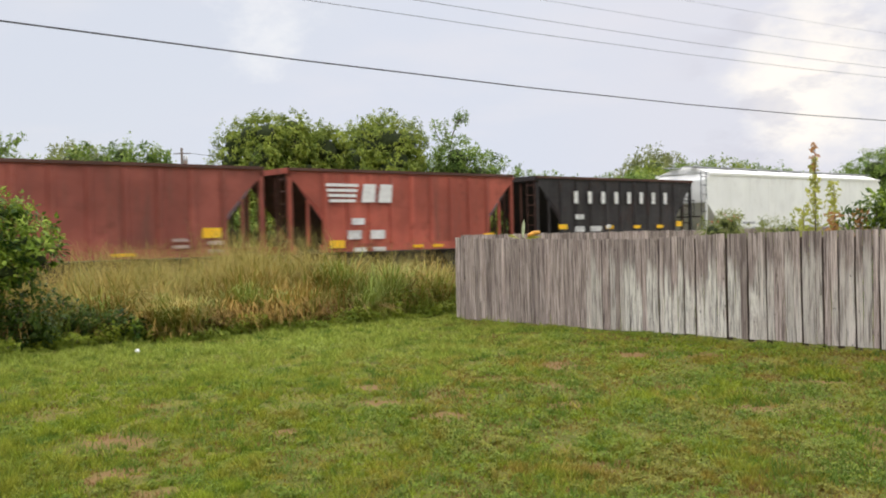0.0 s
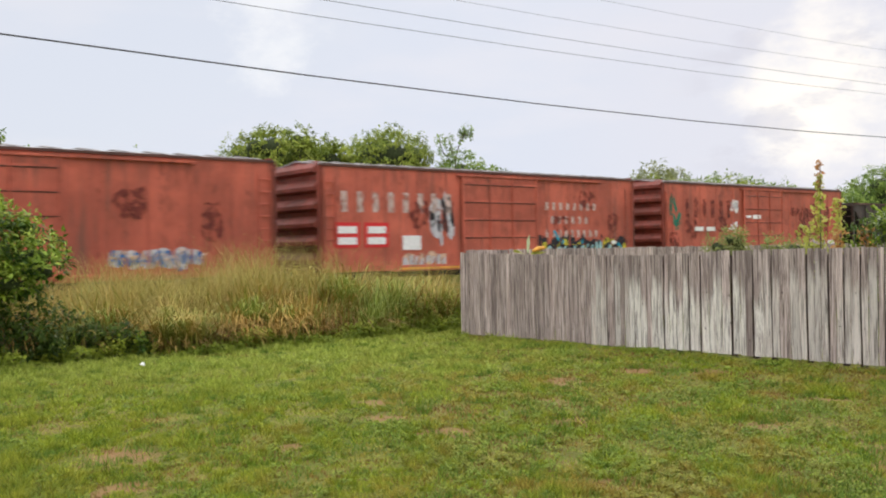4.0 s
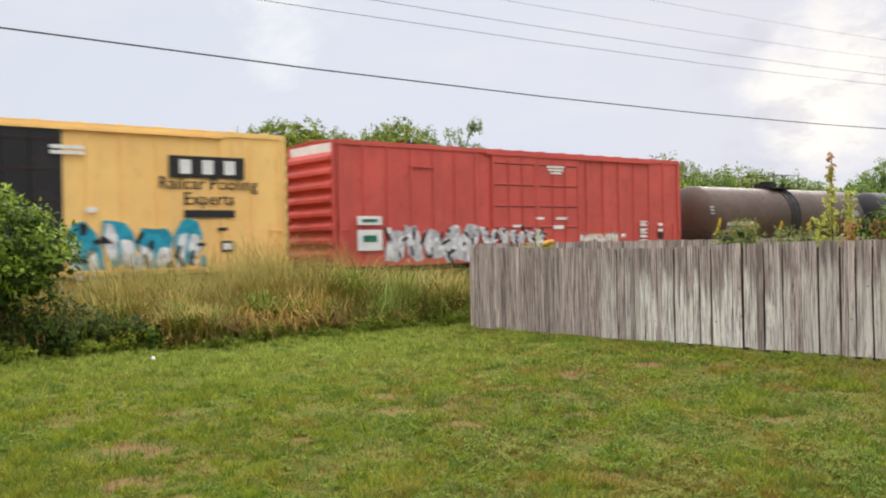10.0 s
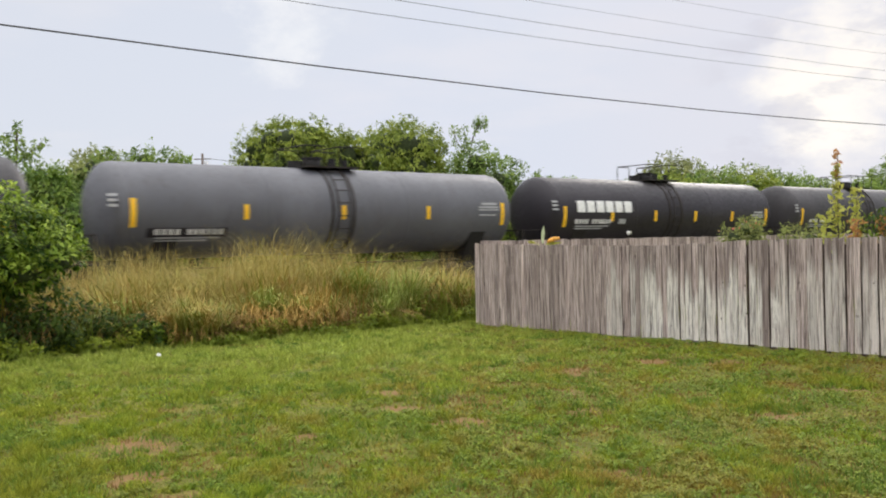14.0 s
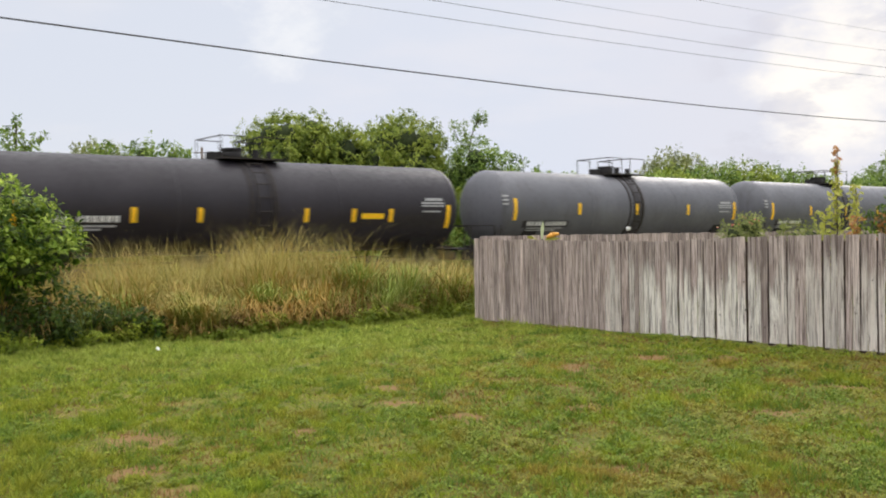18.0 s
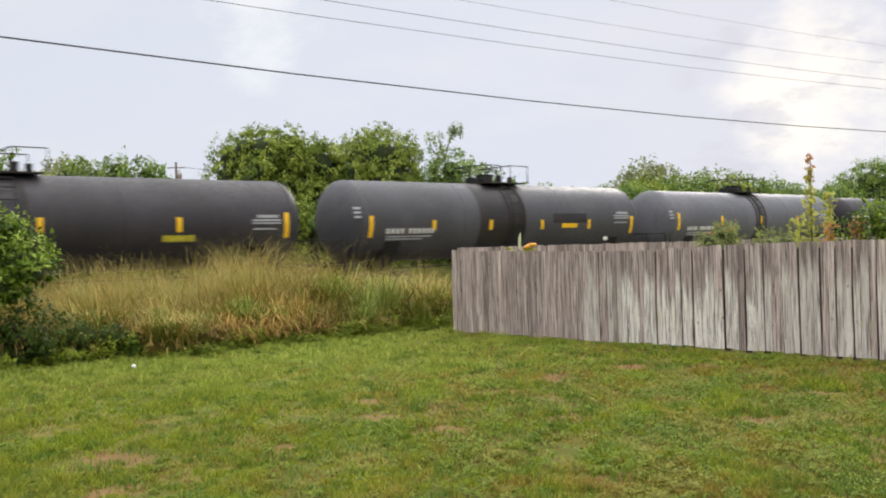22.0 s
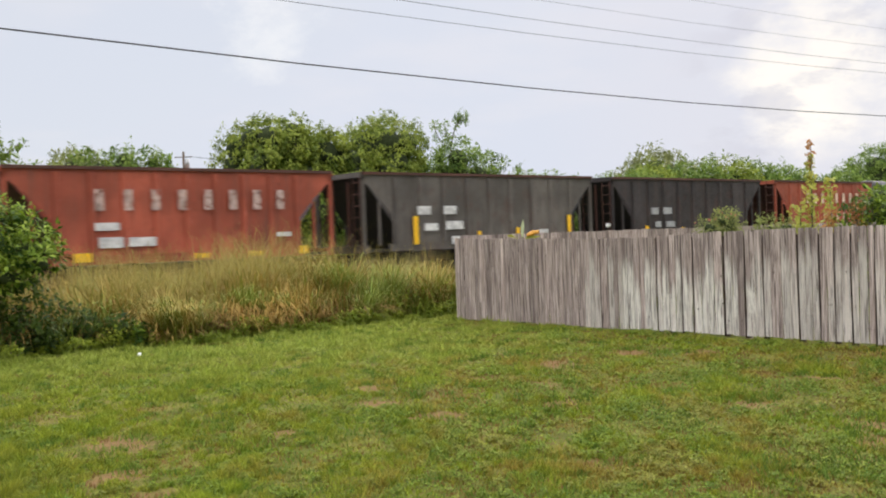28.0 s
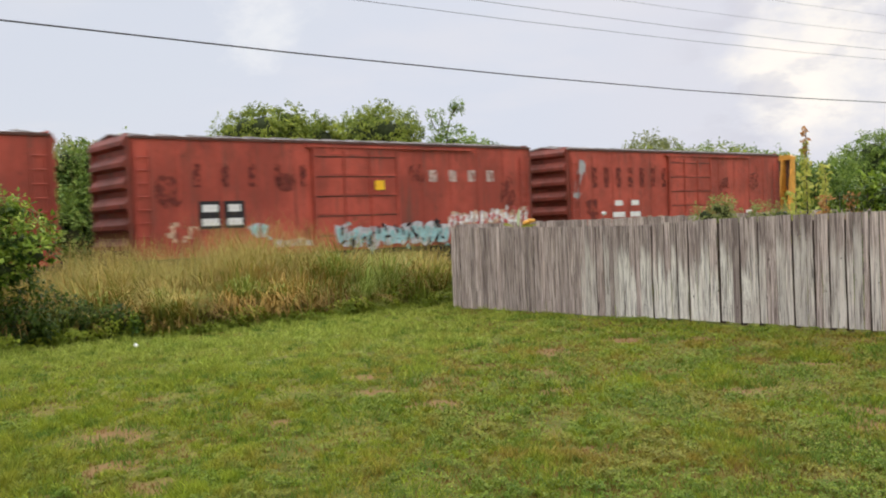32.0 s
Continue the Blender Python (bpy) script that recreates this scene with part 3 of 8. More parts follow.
def lawn():
    """Short grass in single bent blades, heaped in small uneven clumps, with weeds between."""
    rng = np.random.default_rng(5)
    n = 620000
    y = 5.6 * (24.0 / 5.6) ** rng.uniform(0, 1, n) ** 0.9
    x = rng.uniform(-1, 1, n) * (0.56 * y + 0.6)
    keep = on_lawn(x, y, rng)
    x, y = x[keep], y[keep]
    clump = np.clip(0.5 + 0.45 * waves(x, y * 0.8, 0.12, 0.4, 1) + 0.35 * waves(x, y * 0.7, 0.6, 2.2, 2), 0, 1.3)
    lush = np.clip((y - 11) / 4, 0, 1) * np.clip((3.0 - x) / 3, 0, 1) + np.clip((9.5 - y) / 2, 0, 1) * np.clip((-2.4 - x) / 1.2, 0, 1)
    keep = rng.uniform(0, 1, len(x)) < 0.3 + 0.7 * clump + 0.4 * lush
    x, y, clump, lush = x[keep], y[keep], clump[keep], lush[keep]
    n = len(x)
    h = rng.uniform(0.4, 1.0, n) * (0.014 + 0.075 * clump ** 1.8) * (1 + 0.55 * lush)
    w = (0.0036 + 0.00095 * y) * rng.uniform(0.7, 1.4, n)
    a = rng.uniform(0, 2 * np.pi, n)
    la = rng.uniform(0, 2 * np.pi, n)
    lean = rng.uniform(0.2, 1.3, n) * h
    V = np.zeros((n, 3, 3))
    V[:, 0] = np.stack([x - np.cos(a) * w / 2, y - np.sin(a) * w / 2, np.zeros(n)], 1)
    V[:, 1] = np.stack([x + np.cos(a) * w / 2, y + np.sin(a) * w / 2, np.zeros(n)], 1)
    V[:, 2] = np.stack([x + np.cos(la) * lean, y + np.sin(la) * lean, h], 1)
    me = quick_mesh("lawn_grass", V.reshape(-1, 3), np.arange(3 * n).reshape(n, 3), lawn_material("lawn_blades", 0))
    tagged(new("lawn_grass", me), "short green lawn grass growing on the ground", "grass", kind="stuff")
    # small narrow-leaved weeds that mat the lawn, thickest towards the fence's foot and the viewer
    n = 520000
    y = 5.6 * (17.0 / 5.6) ** rng.uniform(0, 1, n)
    x = rng.uniform(-1, 1, n) * (0.56 * y + 0.6)
    k = 0.5 * waves(x, y * 0.8, 0.10, 0.32, 3) + 0.4 * waves(x, y * 0.6, 0.7, 2.4, 4) + 0.25 * np.clip((x + 0.5) / 2, -1, 1)
    keep = on_lawn(x, y, rng) & (k > 0.1 + 0.45 * np.clip((y - 10.0) / 3, 0, 1)) & (rng.uniform(0, 1, n) < 0.7)
    x, y, k = x[keep], y[keep], k[keep]
    n = len(x)
    P = np.stack([x, y, 0.008 + 0.085 * np.clip(k, 0, 1.1) * rng.uniform(0.3, 1.0, n)], 1)
    way = rng.normal(0, 1, (n, 3)) * np.array((1, 1, 0.25)) + np.array((0, 0, 0.25))
    nrm = np.tile((0, -0.15, 1.0), (n, 1)) + rng.normal(0, 0.3, (n, 3))
    me = set_leaves("lawn_weeds", P, way, nrm, (0.009 + 0.0009 * y) * rng.uniform(0.7, 1.3, n), lawn_material("lawn_weed_leaves", 1), 1.9)
    tagged(new("lawn_weeds", me), "small narrow-leaved weeds matted into the lawn", "weeds", kind="stuff")


def outer_lawn():
    """Thinner short grass behind the viewer and in the fenced yard, to close the lawn."""
    rng = np.random.default_rng(15)
    n = 60000
    x, y = rng.uniform(-14, 26, n), rng.uniform(-10, 30, n)
    side = (x - FA.x) * FB.y - (y - FA.y) * FB.x
    d = -x * UY + y * UX
    front = (y < 5.7) | (np.abs(x) > 0.56 * y + 0.55)
    keep = ((side > 0.1) & front & (d < 16.9)) | ((side < -0.1) & (x > FA.x) & (d < 16.2))
    x, y = x[keep], y[keep]
    n = len(x)
    h = rng.uniform(0.025, 0.07, n)
    w, a, la = rng.uniform(0.012, 0.03, n), rng.uniform(0, 2 * np.pi, n), rng.uniform(0, 2 * np.pi, n)
    V = np.zeros((n, 3, 3))
    V[:, 0] = np.stack([x - np.cos(a) * w, y - np.sin(a) * w, np.zeros(n)], 1)
    V[:, 1] = np.stack([x + np.cos(a) * w, y + np.sin(a) * w, np.zeros(n)], 1)
    V[:, 2] = np.stack([x + np.cos(la) * 0.05, y + np.sin(la) * 0.05, h], 1)
    me = quick_mesh("outer_lawn_grass", V.reshape(-1, 3), np.arange(3 * n).reshape(n, 3), bpy.data.materials["lawn_blades"])
    tagged(new("outer_lawn_grass", me), "short grass of the lawn's outer parts and the yard", "grass", kind="stuff")


def tufts():
    """Taller, darker tufts scattered over the lawn, and dry thatch between them."""
    rng = np.random.default_rng(6)
    for name, label, count, per, hh, rad, cols in (
            ("grass_tufts", "darker taller tufts in the lawn", 800, 40, 0.085, 0.06, (lin(82, 110, 38), lin(126, 146, 56), lin(92, 118, 42))),
            ("dry_thatch", "dry brown thatch among the lawn grass", 700, 60, 0.03, 0.13, (lin(124, 94, 52), lin(156, 126, 76), lin(108, 78, 46)))):
        y0 = 5.6 * (21.0 / 5.6) ** rng.uniform(0, 1, count)
        x0 = rng.uniform(-1, 1, count) * (0.54 * y0 + 0.5)
        if name == "dry_thatch":
            x0 = np.abs(x0) * np.where(rng.uniform(0, 1, count) < 0.75, 1, -1)
        n = count * per
        sc = np.repeat(rng.uniform(0.5, 1.4, count), per)
        x = np.repeat(x0, per) + rng.normal(0, rad, n) * sc * 1.4
        y = np.repeat(y0, per) + rng.normal(0, rad, n) * sc
        side = (x - FA.x) * FB.y - (y - FA.y) * FB.x
        d = -x * UY + y * UX
        keep = (d < 16.5) & ((side > 0.05) | (x < FA.x))
        x, y, sc = x[keep], y[keep], sc[keep]
        n = len(x)
        h = rng.uniform(0.4, 1.0, n) * hh * sc
        w = (0.003 + 0.0010 * y) * rng.uniform(0.7, 1.3, n)
        a, la = rng.uniform(0, 2 * np.pi, n), rng.uniform(0, 2 * np.pi, n)
        lean = rng.uniform(0.2, 1.1, n) * np.maximum(h, 0.02)
        V = np.zeros((n, 3, 3))
        V[:, 0] = np.stack([x - np.cos(a) * w / 2, y - np.sin(a) * w / 2, np.zeros(n)], 1)
        V[:, 1] = np.stack([x + np.cos(a) * w / 2, y + np.sin(a) * w / 2, np.zeros(n)], 1)
        V[:, 2] = np.stack([x + np.cos(la) * lean, y + np.sin(la) * lean, h + 0.012], 1)
        me = quick_mesh(name, V.reshape(-1, 3), np.arange(3 * n).reshape(n, 3), leaf_material(name, *cols, trans=0.3, rough=0.6))
        tagged(new(name, me), label, "grass", kind="stuff")


lawn()
outer_lawn()
tufts()

# ---------------------------------------------------------------- railway bed
BALLAST = plain("grey_ballast", (0.20, 0.185, 0.17), 0.95, var=0.5, scale=14.0)
TIEWOOD = plain("creosote_timber", (0.05, 0.04, 0.032), 0.9, var=0.4)
RAILSTEEL = plain("rail_steel", (0.16, 0.12, 0.10), 0.45, 0.6, var=0.3)


def railway():
    bed = MB().prism([(TRACK - 3.0, -0.02), (TRACK - 2.0, 0.075), (TRACK + 2.0, 0.075), (TRACK + 3.0, -0.02)], -760, 800, "x")
    ob = tagged(new("track_bed", bed.mesh("track_bed", BALLAST)), "crushed stone bed under the railway track", "track bed", kind="structure")
    ob.matrix_basis = pose(0, 0, 0, 0, 0, 39.5)
    track = thing("railway_track", "straight railway track of steel rails on timber ties", "railway track", m=pose(0, 0, 0, 0, 0, 39.5))
    for dy in (-0.7525, 0.7525):
        c = TRACK + dy
        r = MB().prism([(c - 0.07, 0.11), (c + 0.07, 0.11), (c + 0.07, 0.125), (c + 0.01, 0.15), (c + 0.01, 0.235), (c + 0.036, 0.25), (c + 0.036, 0.28),
                        (c - 0.036, 0.28), (c - 0.036, 0.25), (c - 0.01, 0.235), (c - 0.01, 0.15), (c - 0.07, 0.125)], -760, 800, "x")
        part("rail", r, RAILSTEEL, track)
    tie = MB().box(-0.115, 0.115, TRACK - 1.3, TRACK + 1.3, -0.05, 0.112).mesh("tie", TIEWOOD)
    for i in range(150):
        part("tie", tie, TIEWOOD, track, at_pose=pose(-6 + i * 0.52, random.uniform(-0.04, 0.04), random.uniform(-0.008, 0), 0, 0, random.uniform(-0.6, 0.6)))


railway()

# ---------------------------------------------------------------- fence
def fence_wood(name, bleach, top=1.3):
    """Grey weathered timber; bleach: how strongly pale lime-washed streaks cover it below about the height top."""
    m, g = material(name)
    v = coords(g, 23.0)
    obj = g.add("TexCoord").outputs["Object"]
    grain = g.noise(g.scaled(v, 46, 46, 1.3), 1.0, 8.0, 0.72)
    broad = g.noise(g.scaled(v, 9, 9, 0.7), 1.0, 5.0)
    r = g.add("ObjectInfo").outputs["Random"]
    c = g.mix(g.ramp(grain, 0.34, 0.66), (*lin(116, 101, 96), 1), (*lin(220, 203, 194), 1))
    c = g.mix(g.math("MULTIPLY", g.ramp(broad, 0.45, 0.7), 0.7), c, (*lin(162, 144, 137), 1))
    tone = g.ramp(r, 0, 1, 0.66, 1.18, False)
    c = g.mix(1.0, c, g.add("CombineColor", Red=tone, Green=tone, Blue=tone).outputs[0], "MULTIPLY")
    if bleach:
        z = g.add("SeparateXYZ", Vector=obj).outputs[2]
        edge = g.math("ADD", g.math("MULTIPLY", g.math("SUBTRACT", r, 0.5), 0.5), g.math("MULTIPLY", g.math("SUBTRACT", broad, 0.5), 1.4))
        low = g.ramp(g.math("ADD", z, edge), top + 0.2, top - 0.3)
        patchy = g.ramp(g.noise(g.scaled(v, 30, 30, 2.2), 1.0, 7.0, 0.75), 0.32, 0.56)
        c = g.mix(g.math("MULTIPLY", g.math("MULTIPLY", low, patchy), bleach), c, (*lin(242, 237, 226), 1))
    crack = g.noise(g.scaled(v, 44, 44, 1.6), 1.0, 4.0, 0.55)
    c = g.mix(g.math("MULTIPLY", g.ramp(crack, 0.58, 0.66), 0.75), c, (*lin(74, 64, 60), 1))
    knot = g.add("TexVoronoi", Vector=g.scaled(v, 7, 1, 3.4), Scale=1.0)
    c = g.mix(g.math("MULTIPLY", g.ramp(knot.outputs["Distance"], 0.10, 0.05), 0.8), c, (*lin(52, 42, 40), 1))
    stain = g.noise(g.scaled(v, 14, 14, 0.9, (2, 7, 4)), 1.0, 4.0, 0.6)
    c = g.mix(g.math("MULTIPLY", g.ramp(stain, 0.54, 0.68), 0.6), c, (*lin(92, 79, 75), 1))
    finish(g, c, rough=0.9, bump=grain, bump_strength=0.5, bump_dist=0.006, spec=0.2)
    return m


WOOD = fence_wood("weathered_fence_wood", 0)
WOODB = fence_wood("bleached_fence_wood", 0.85, 1.05)
WOODC = fence_wood("slightly_bleached_fence_wood", 0.5, 1.25)
# wood darkened to paint the shade behind the boards and in open joints
SHADEWOOD = plain("shade_dark_wood", lin(70, 56, 50), 0.9, var=0.3)


def board_mesh(mat, seed):
    """A rough upright plank, 0.14 wide, uneven along its edges."""
    rng = random.Random(seed)
    zs = [0.0, 0.35, 0.75, 1.15, 1.5, 1.80]
    v, f = [], []
    for z in zs:
        a, b = -0.0675 + rng.uniform(-0.0045, 0.006), 0.0675 + rng.uniform(-0.006, 0.0045)
        cup = rng.uniform(-0.004, 0.004)
        if z == 1.80:
            z += rng.uniform(-0.006, 0.006)
        v += [(a, -0.009 + cup, z), (0, -0.009 - cup, z), (b, -0.009 + cup, z), (b, 0.009 + cup, z), (a, 0.009 + cup, z)]
    k = 5
    for j in range(len(zs) - 1):
        f += [(j * k + i, j * k + (i + 1) % k, (j + 1) * k + (i + 1) % k, (j + 1) * k + i) for i in range(k)]
    f += [tuple(range(k - 1, -1, -1)), tuple(range((len(zs) - 1) * k, len(zs) * k))]
    return MB().add(v, f).mesh("board", mat)


TOPS = ((0, 1.15, 2.8, 4.2, 5.3, 6.9, 8.6, 14), (1.84, 1.807, 1.776, 1.755, 1.752, 1.825, 1.842, 1.845))


# open joints of the front fence: (place along it, width)
OPEN_JOINTS = ((0.30, 0.008), (0.65, 0.014), (0.99, 0.010), (1.71, 0.009), (2.02, 0.012), (2.85, 0.008), (3.63, 0.012), (4.19, 0.014), (4.38, 0.012), (4.62, 0.010), (4.84, 0.014), (5.50, 0.028),
               (5.77, 0.014), (6.03, 0.026), (6.27, 0.028), (6.88, 0.045), (7.28, 0.022), (7.62, 0.012), (8.23, 0.022), (8.58, 0.026), (8.82, 0.014), (9.09, 0.03), (9.45, 0.02), (9.9, 0.03), (10.6, 0.03), (11.3, 0.02))


def fence(name, label, origin, way, length, bleach, seed):
    rng = random.Random(seed)
    ang = math.degrees(math.atan2(way.y, way.x))
    root = thing(name, label, "fence", m=pose(origin.x, origin.y, 0, 0, 0, ang))
    kinds = {m: [board_mesh(m, seed * 31 + i) for i in range(5)] for m in (WOOD, WOODB, WOODC)}
    back = board_mesh(SHADEWOOD, seed * 7)
    open_joints = dict(OPEN_JOINTS) if bleach else {}
    ends = sorted(open_joints) + [length]
    x = 0.0
    for end in ends:                                     # boards laid close between one open joint and the next
        gap = open_joints.get(end, 0.004)
        n = max(1, round((end - x) / 0.135))
        cuts = [x + (end - gap / 2 - x) * (i + (rng.uniform(-0.22, 0.22) if 0 < i < n else 0)) / n for i in range(n + 1)]
        for a, b in zip(cuts, cuts[1:]):
            mid = (a + b) / 2
            m = WOOD
            if bleach and 3.8 < mid < 4.7 and rng.random() < 0.75:
                m = WOODC
            elif bleach and 4.7 <= mid < 7.4 and rng.random() < 0.93:
                m = WOODB
            elif bleach and mid >= 7.4 and rng.random() < 0.85:
                m = WOODC
            top = np.interp(mid, *TOPS) if bleach else 1.895
            z0 = np.interp(mid, (0, 2.7, 4.6, 5.4), (0.0, 0.03, 0.02, 0.045)) + rng.uniform(-0.004, 0.02) if bleach else 0.02
            ob = part("board", rng.choice(kinds[m]), m, root, at_pose=pose(mid, rng.uniform(-0.010, 0.008), z0, rng.uniform(-0.3, 0.3), rng.uniform(-0.15, 0.15), rng.uniform(-2.0, 2.0)))
            ob.scale = ((b - a - 0.005) / 0.139, 1, (top + rng.uniform(-0.012, 0.008) - z0) / 1.8)
        if bleach and gap > 0.01:                        # added board behind the open joint; its dark wood paints the shade there
            ob = part("batten", back, SHADEWOOD, root, at_pose=pose(end, 0.066, 0.01))
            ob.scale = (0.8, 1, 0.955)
        x = end + gap / 2
    for z in (0.3, 0.95, 1.55):
        part("fence_rail", MB().box(0, length, 0.014, 0.052, z - 0.045, z + 0.045), SHADEWOOD, root)
    for i in range(int(length / 2.4) + 1):
        part("fence_post", MB().box(i * 2.4 + 0.02, i * 2.4 + 0.11, 0.08, 0.17, 0, 1.74), WOOD, root)
    return root


fence("board_fence", "weathered grey upright board fence with a pale bleached stretch", FA, FB, 14.0, True, 3)
back = Vector((UX, UY, 0))
fence("rear_board_fence", "weathered grey upright board fence closing the yard along the railway", FA + back * 0.16, back, 26.0, False, 8)

# ---------------------------------------------------------------- railway cars (z from the rail head, x along the train, the near side at -y)
HW = 1.5
# red-brown darkened to paint the shade under the slope sheets
SLOPE = car_paint("shade_dark_slope_sheet", lin(62, 34, 28), dirt=(0.02, 0.014, 0.012), wear=0.8)
TRAIN = []


def truck_meshes():
    side = MB().prism([(-1.2, 0.42), (-1.2, 0.62), (-0.75, 0.72), (-0.35, 0.86), (0.35, 0.86), (0.75, 0.72), (1.2, 0.62), (1.2, 0.42), (0.95, 0.36), (0.75, 0.5),
                       (0.45, 0.3), (0.35, 0.2), (-0.35, 0.2), (-0.45, 0.3), (-0.75, 0.5), (-0.95, 0.36)], -0.06, 0.06)
    wheel = MB(True).lathe([(-0.07, 0.12), (-0.07, 0.3), (-0.055, 0.44), (-0.03, 0.455), (-0.02, 0.42), (0.07, 0.41), (0.07, 0.3), (0.04, 0.28), (0.05, 0.12)], n=24)
    wheel.v = [(y, x, z) for x, y, z in wheel.v]
    bolster = MB().box(-0.22, 0.22, -1.0, 1.0, 0.42, 0.74)
    axle = MB().tube((0, -1.08, 0), (0, 1.08, 0), 0.085, n=8)
    return [m.mesh(n, k) for m, n, k in ((side, "side_frame", STEEL), (wheel, "wheel", WHEEL), (bolster, "truck", STEEL), (axle, "axle", STEEL))]


SIDEF, WHEELM, BOLST, AXLE = truck_meshes()
COUPL = MB().box(-0.2, 0.62, -0.1, 0.1, 0.74, 0.98).box(0.55, 0.78, -0.16, 0.14, 0.70, 1.02).mesh("coupler", STEEL)


def running_gear(root, L, inset=1.75):
    for sx in (-1, 1):
        t = part("truck", BOLST, STEEL, root, at_pose=pose(sx * (L / 2 - inset), 0, 0))
        for y in (-0.98, 0.98):
            part("side_frame", SIDEF, STEEL, t, at_pose=pose(0, y, 0))
        for x in (-0.86, 0.86):
            part("axle", AXLE, STEEL, t, at_pose=pose(x, 0, 0.415))
            for y in (-0.76, 0.76):
                part("wheel", WHEELM, WHEEL, t, at_pose=pose(x, y, 0.415, 0, 0, 0 if y > 0 else 180))
        part("coupler", COUPL, STEEL, root, at_pose=pose(sx * (L / 2 - 0.2), 0, 0, 0, 0, 0 if sx > 0 else 180))


def railcar(name, label, category, l, r):
    root = thing(name, label, category, group="cars of the freight train")
    root["train"] = True
    TRAIN.append((root, (l + r) / 2))
    return root, r - l


def ladder(root, x, y, z0, z1, mat, w=0.42, along="x", n=None):
    mb = MB()
    n = n or int((z1 - z0) / 0.38)
    for k in (-w / 2, w / 2):
        p = (x + k, y) if along == "x" else (x, y + k)
        mb.tube((*p, z0), (*p, z1), 0.022, n=5)
    for i in range(n):
        z = z0 + (i + 0.5) * (z1 - z0) / n
        a, b = ((x - w / 2, y, z), (x + w / 2, y, z)) if along == "x" else ((x, y - w / 2, z), (x, y + w / 2, z))
        mb.tube(a, b, 0.018, n=5)
    return part("ladder", mb, mat, root)


def plates(root, name, mat, items, y=-HW, t=0.014, label=""):
    """Flat marks on the near side: (x, z, width, height), each its centre and size; one mark a mesh when it stands alone."""
    for it in items:
        mb = MB()
        for x, z, w, h in it if isinstance(it, list) else [it]:
            mb.box(x - w / 2, x + w / 2, y - t, y + 0.01, z - h / 2, z + h / 2)
        part(name, mb, mat, root, label)


def letters(n, x0, x1, z, h, w):
    """Letter-sized plain bars in place of a name."""
    out = []
    for i in range(n):
        x = x0 + (x1 - x0) * i / max(1, n - 1)
        out.append((x, z, w * 0.6, h))
    return out


def fat_line(mb, pts, t, y, step=0.0008):
    """Sprayed line: wide flat bars from point to point with rounded joints."""
    for i in range(len(pts) - 1):
        (ax, az), (bx, bz) = pts[i], pts[i + 1]
        d = math.hypot(bx - ax, bz - az) or 1.0
        ux, uz = (bx - ax) / d * t * 0.5, (bz - az) / d * t * 0.5
        mb.prism([(ax - ux - uz * 0.5, az - uz + ux * 0.5), (ax - uz, az + ux), (bx - uz, bz + ux), (bx + ux - uz * 0.5, bz + uz + ux * 0.5),
                  (bx + ux + uz * 0.5, bz + uz - ux * 0.5), (bx + uz, bz - ux), (ax + uz, az - ux), (ax - ux + uz * 0.5, az - uz - ux * 0.5)], y - i * step, y + 0.012)


def ragged(mb, cx, cz, w, h, y0, y1, rng, n=9, slant=0.0):
    """An irregular flat patch about w by h."""
    a0 = rng.uniform(0, 6.28)
    pts = []
    for k in range(n):
        a = a0 - 2 * math.pi * k / n
        c, q = math.cos(a), math.sin(a)
        r = rng.uniform(0.72, 1.0) / max(abs(c), abs(q)) ** 0.75
        pts.append((cx + c * r * w / 2 + slant * q * r * h / 2, cz + q * r * h / 2))
    mb.prism(pts, y0, y1)


def spray(root, x0, x1, z0, z1, mats, seed, y=-HW, n=None, up=0.0):
    """Sprayed tag: a row of slanting ragged blocks with an outline colour and a fill, broken up by dabs, thin strokes and drips."""
    rng = random.Random(seed)
    n = n or max(3, int((x1 - x0) / (0.42 * (z1 - z0) + 0.16)))
    w, hh = (x1 - x0) / n, z1 - z0
    for i in range(n):
        cx, cz, slant = x0 + (i + 0.5) * w, (z0 + z1) / 2 + rng.uniform(-0.08, 0.08) * hh, rng.uniform(-0.35, 0.35)
        wide, high = w * rng.uniform(0.9, 1.25), hh * rng.uniform(0.75, 1.1)
        for j, m in enumerate(mats):
            mb = MB()
            if j == 0:
                ragged(mb, cx, cz + up, wide, high, y - 0.006 - 0.0006 * (i % 3), y + 0.01, rng, 10, slant)
            elif j == 1:
                for q in (-0.24, 0.22):
                    ragged(mb, cx + q * wide, cz + rng.uniform(-0.12, 0.12) * high, wide * rng.uniform(0.3, 0.5), high * rng.uniform(0.45, 0.8), y - 0.012, y + 0.01, rng, 8, slant)
            else:
                for q in range(3):
                    px, pz = cx + rng.uniform(-0.45, 0.45) * wide, cz + rng.uniform(-0.4, 0.4) * high
                    fat_line(mb, [(px, pz), (px + rng.uniform(-0.3, 0.3) * wide, pz + rng.uniform(-0.3, 0.3) * high)], 0.05 + 0.05 * hh, y - 0.018)
            part(("sprayed_outline", "sprayed_fill", "sprayed_highlight")[j], mb, m, root)
        for q in range(2 if len(mats) > 1 else 0):
            mb = MB()
            ragged(mb, cx + rng.uniform(-0.5, 0.5) * w, cz + rng.uniform(-0.55, 0.5) * hh, w * rng.uniform(0.1, 0.3), hh * rng.uniform(0.1, 0.35), y - 0.024 - 0.001 * q, y + 0.005, rng, 7)
            part("sprayed_dab", mb, rng.choice(mats), root)


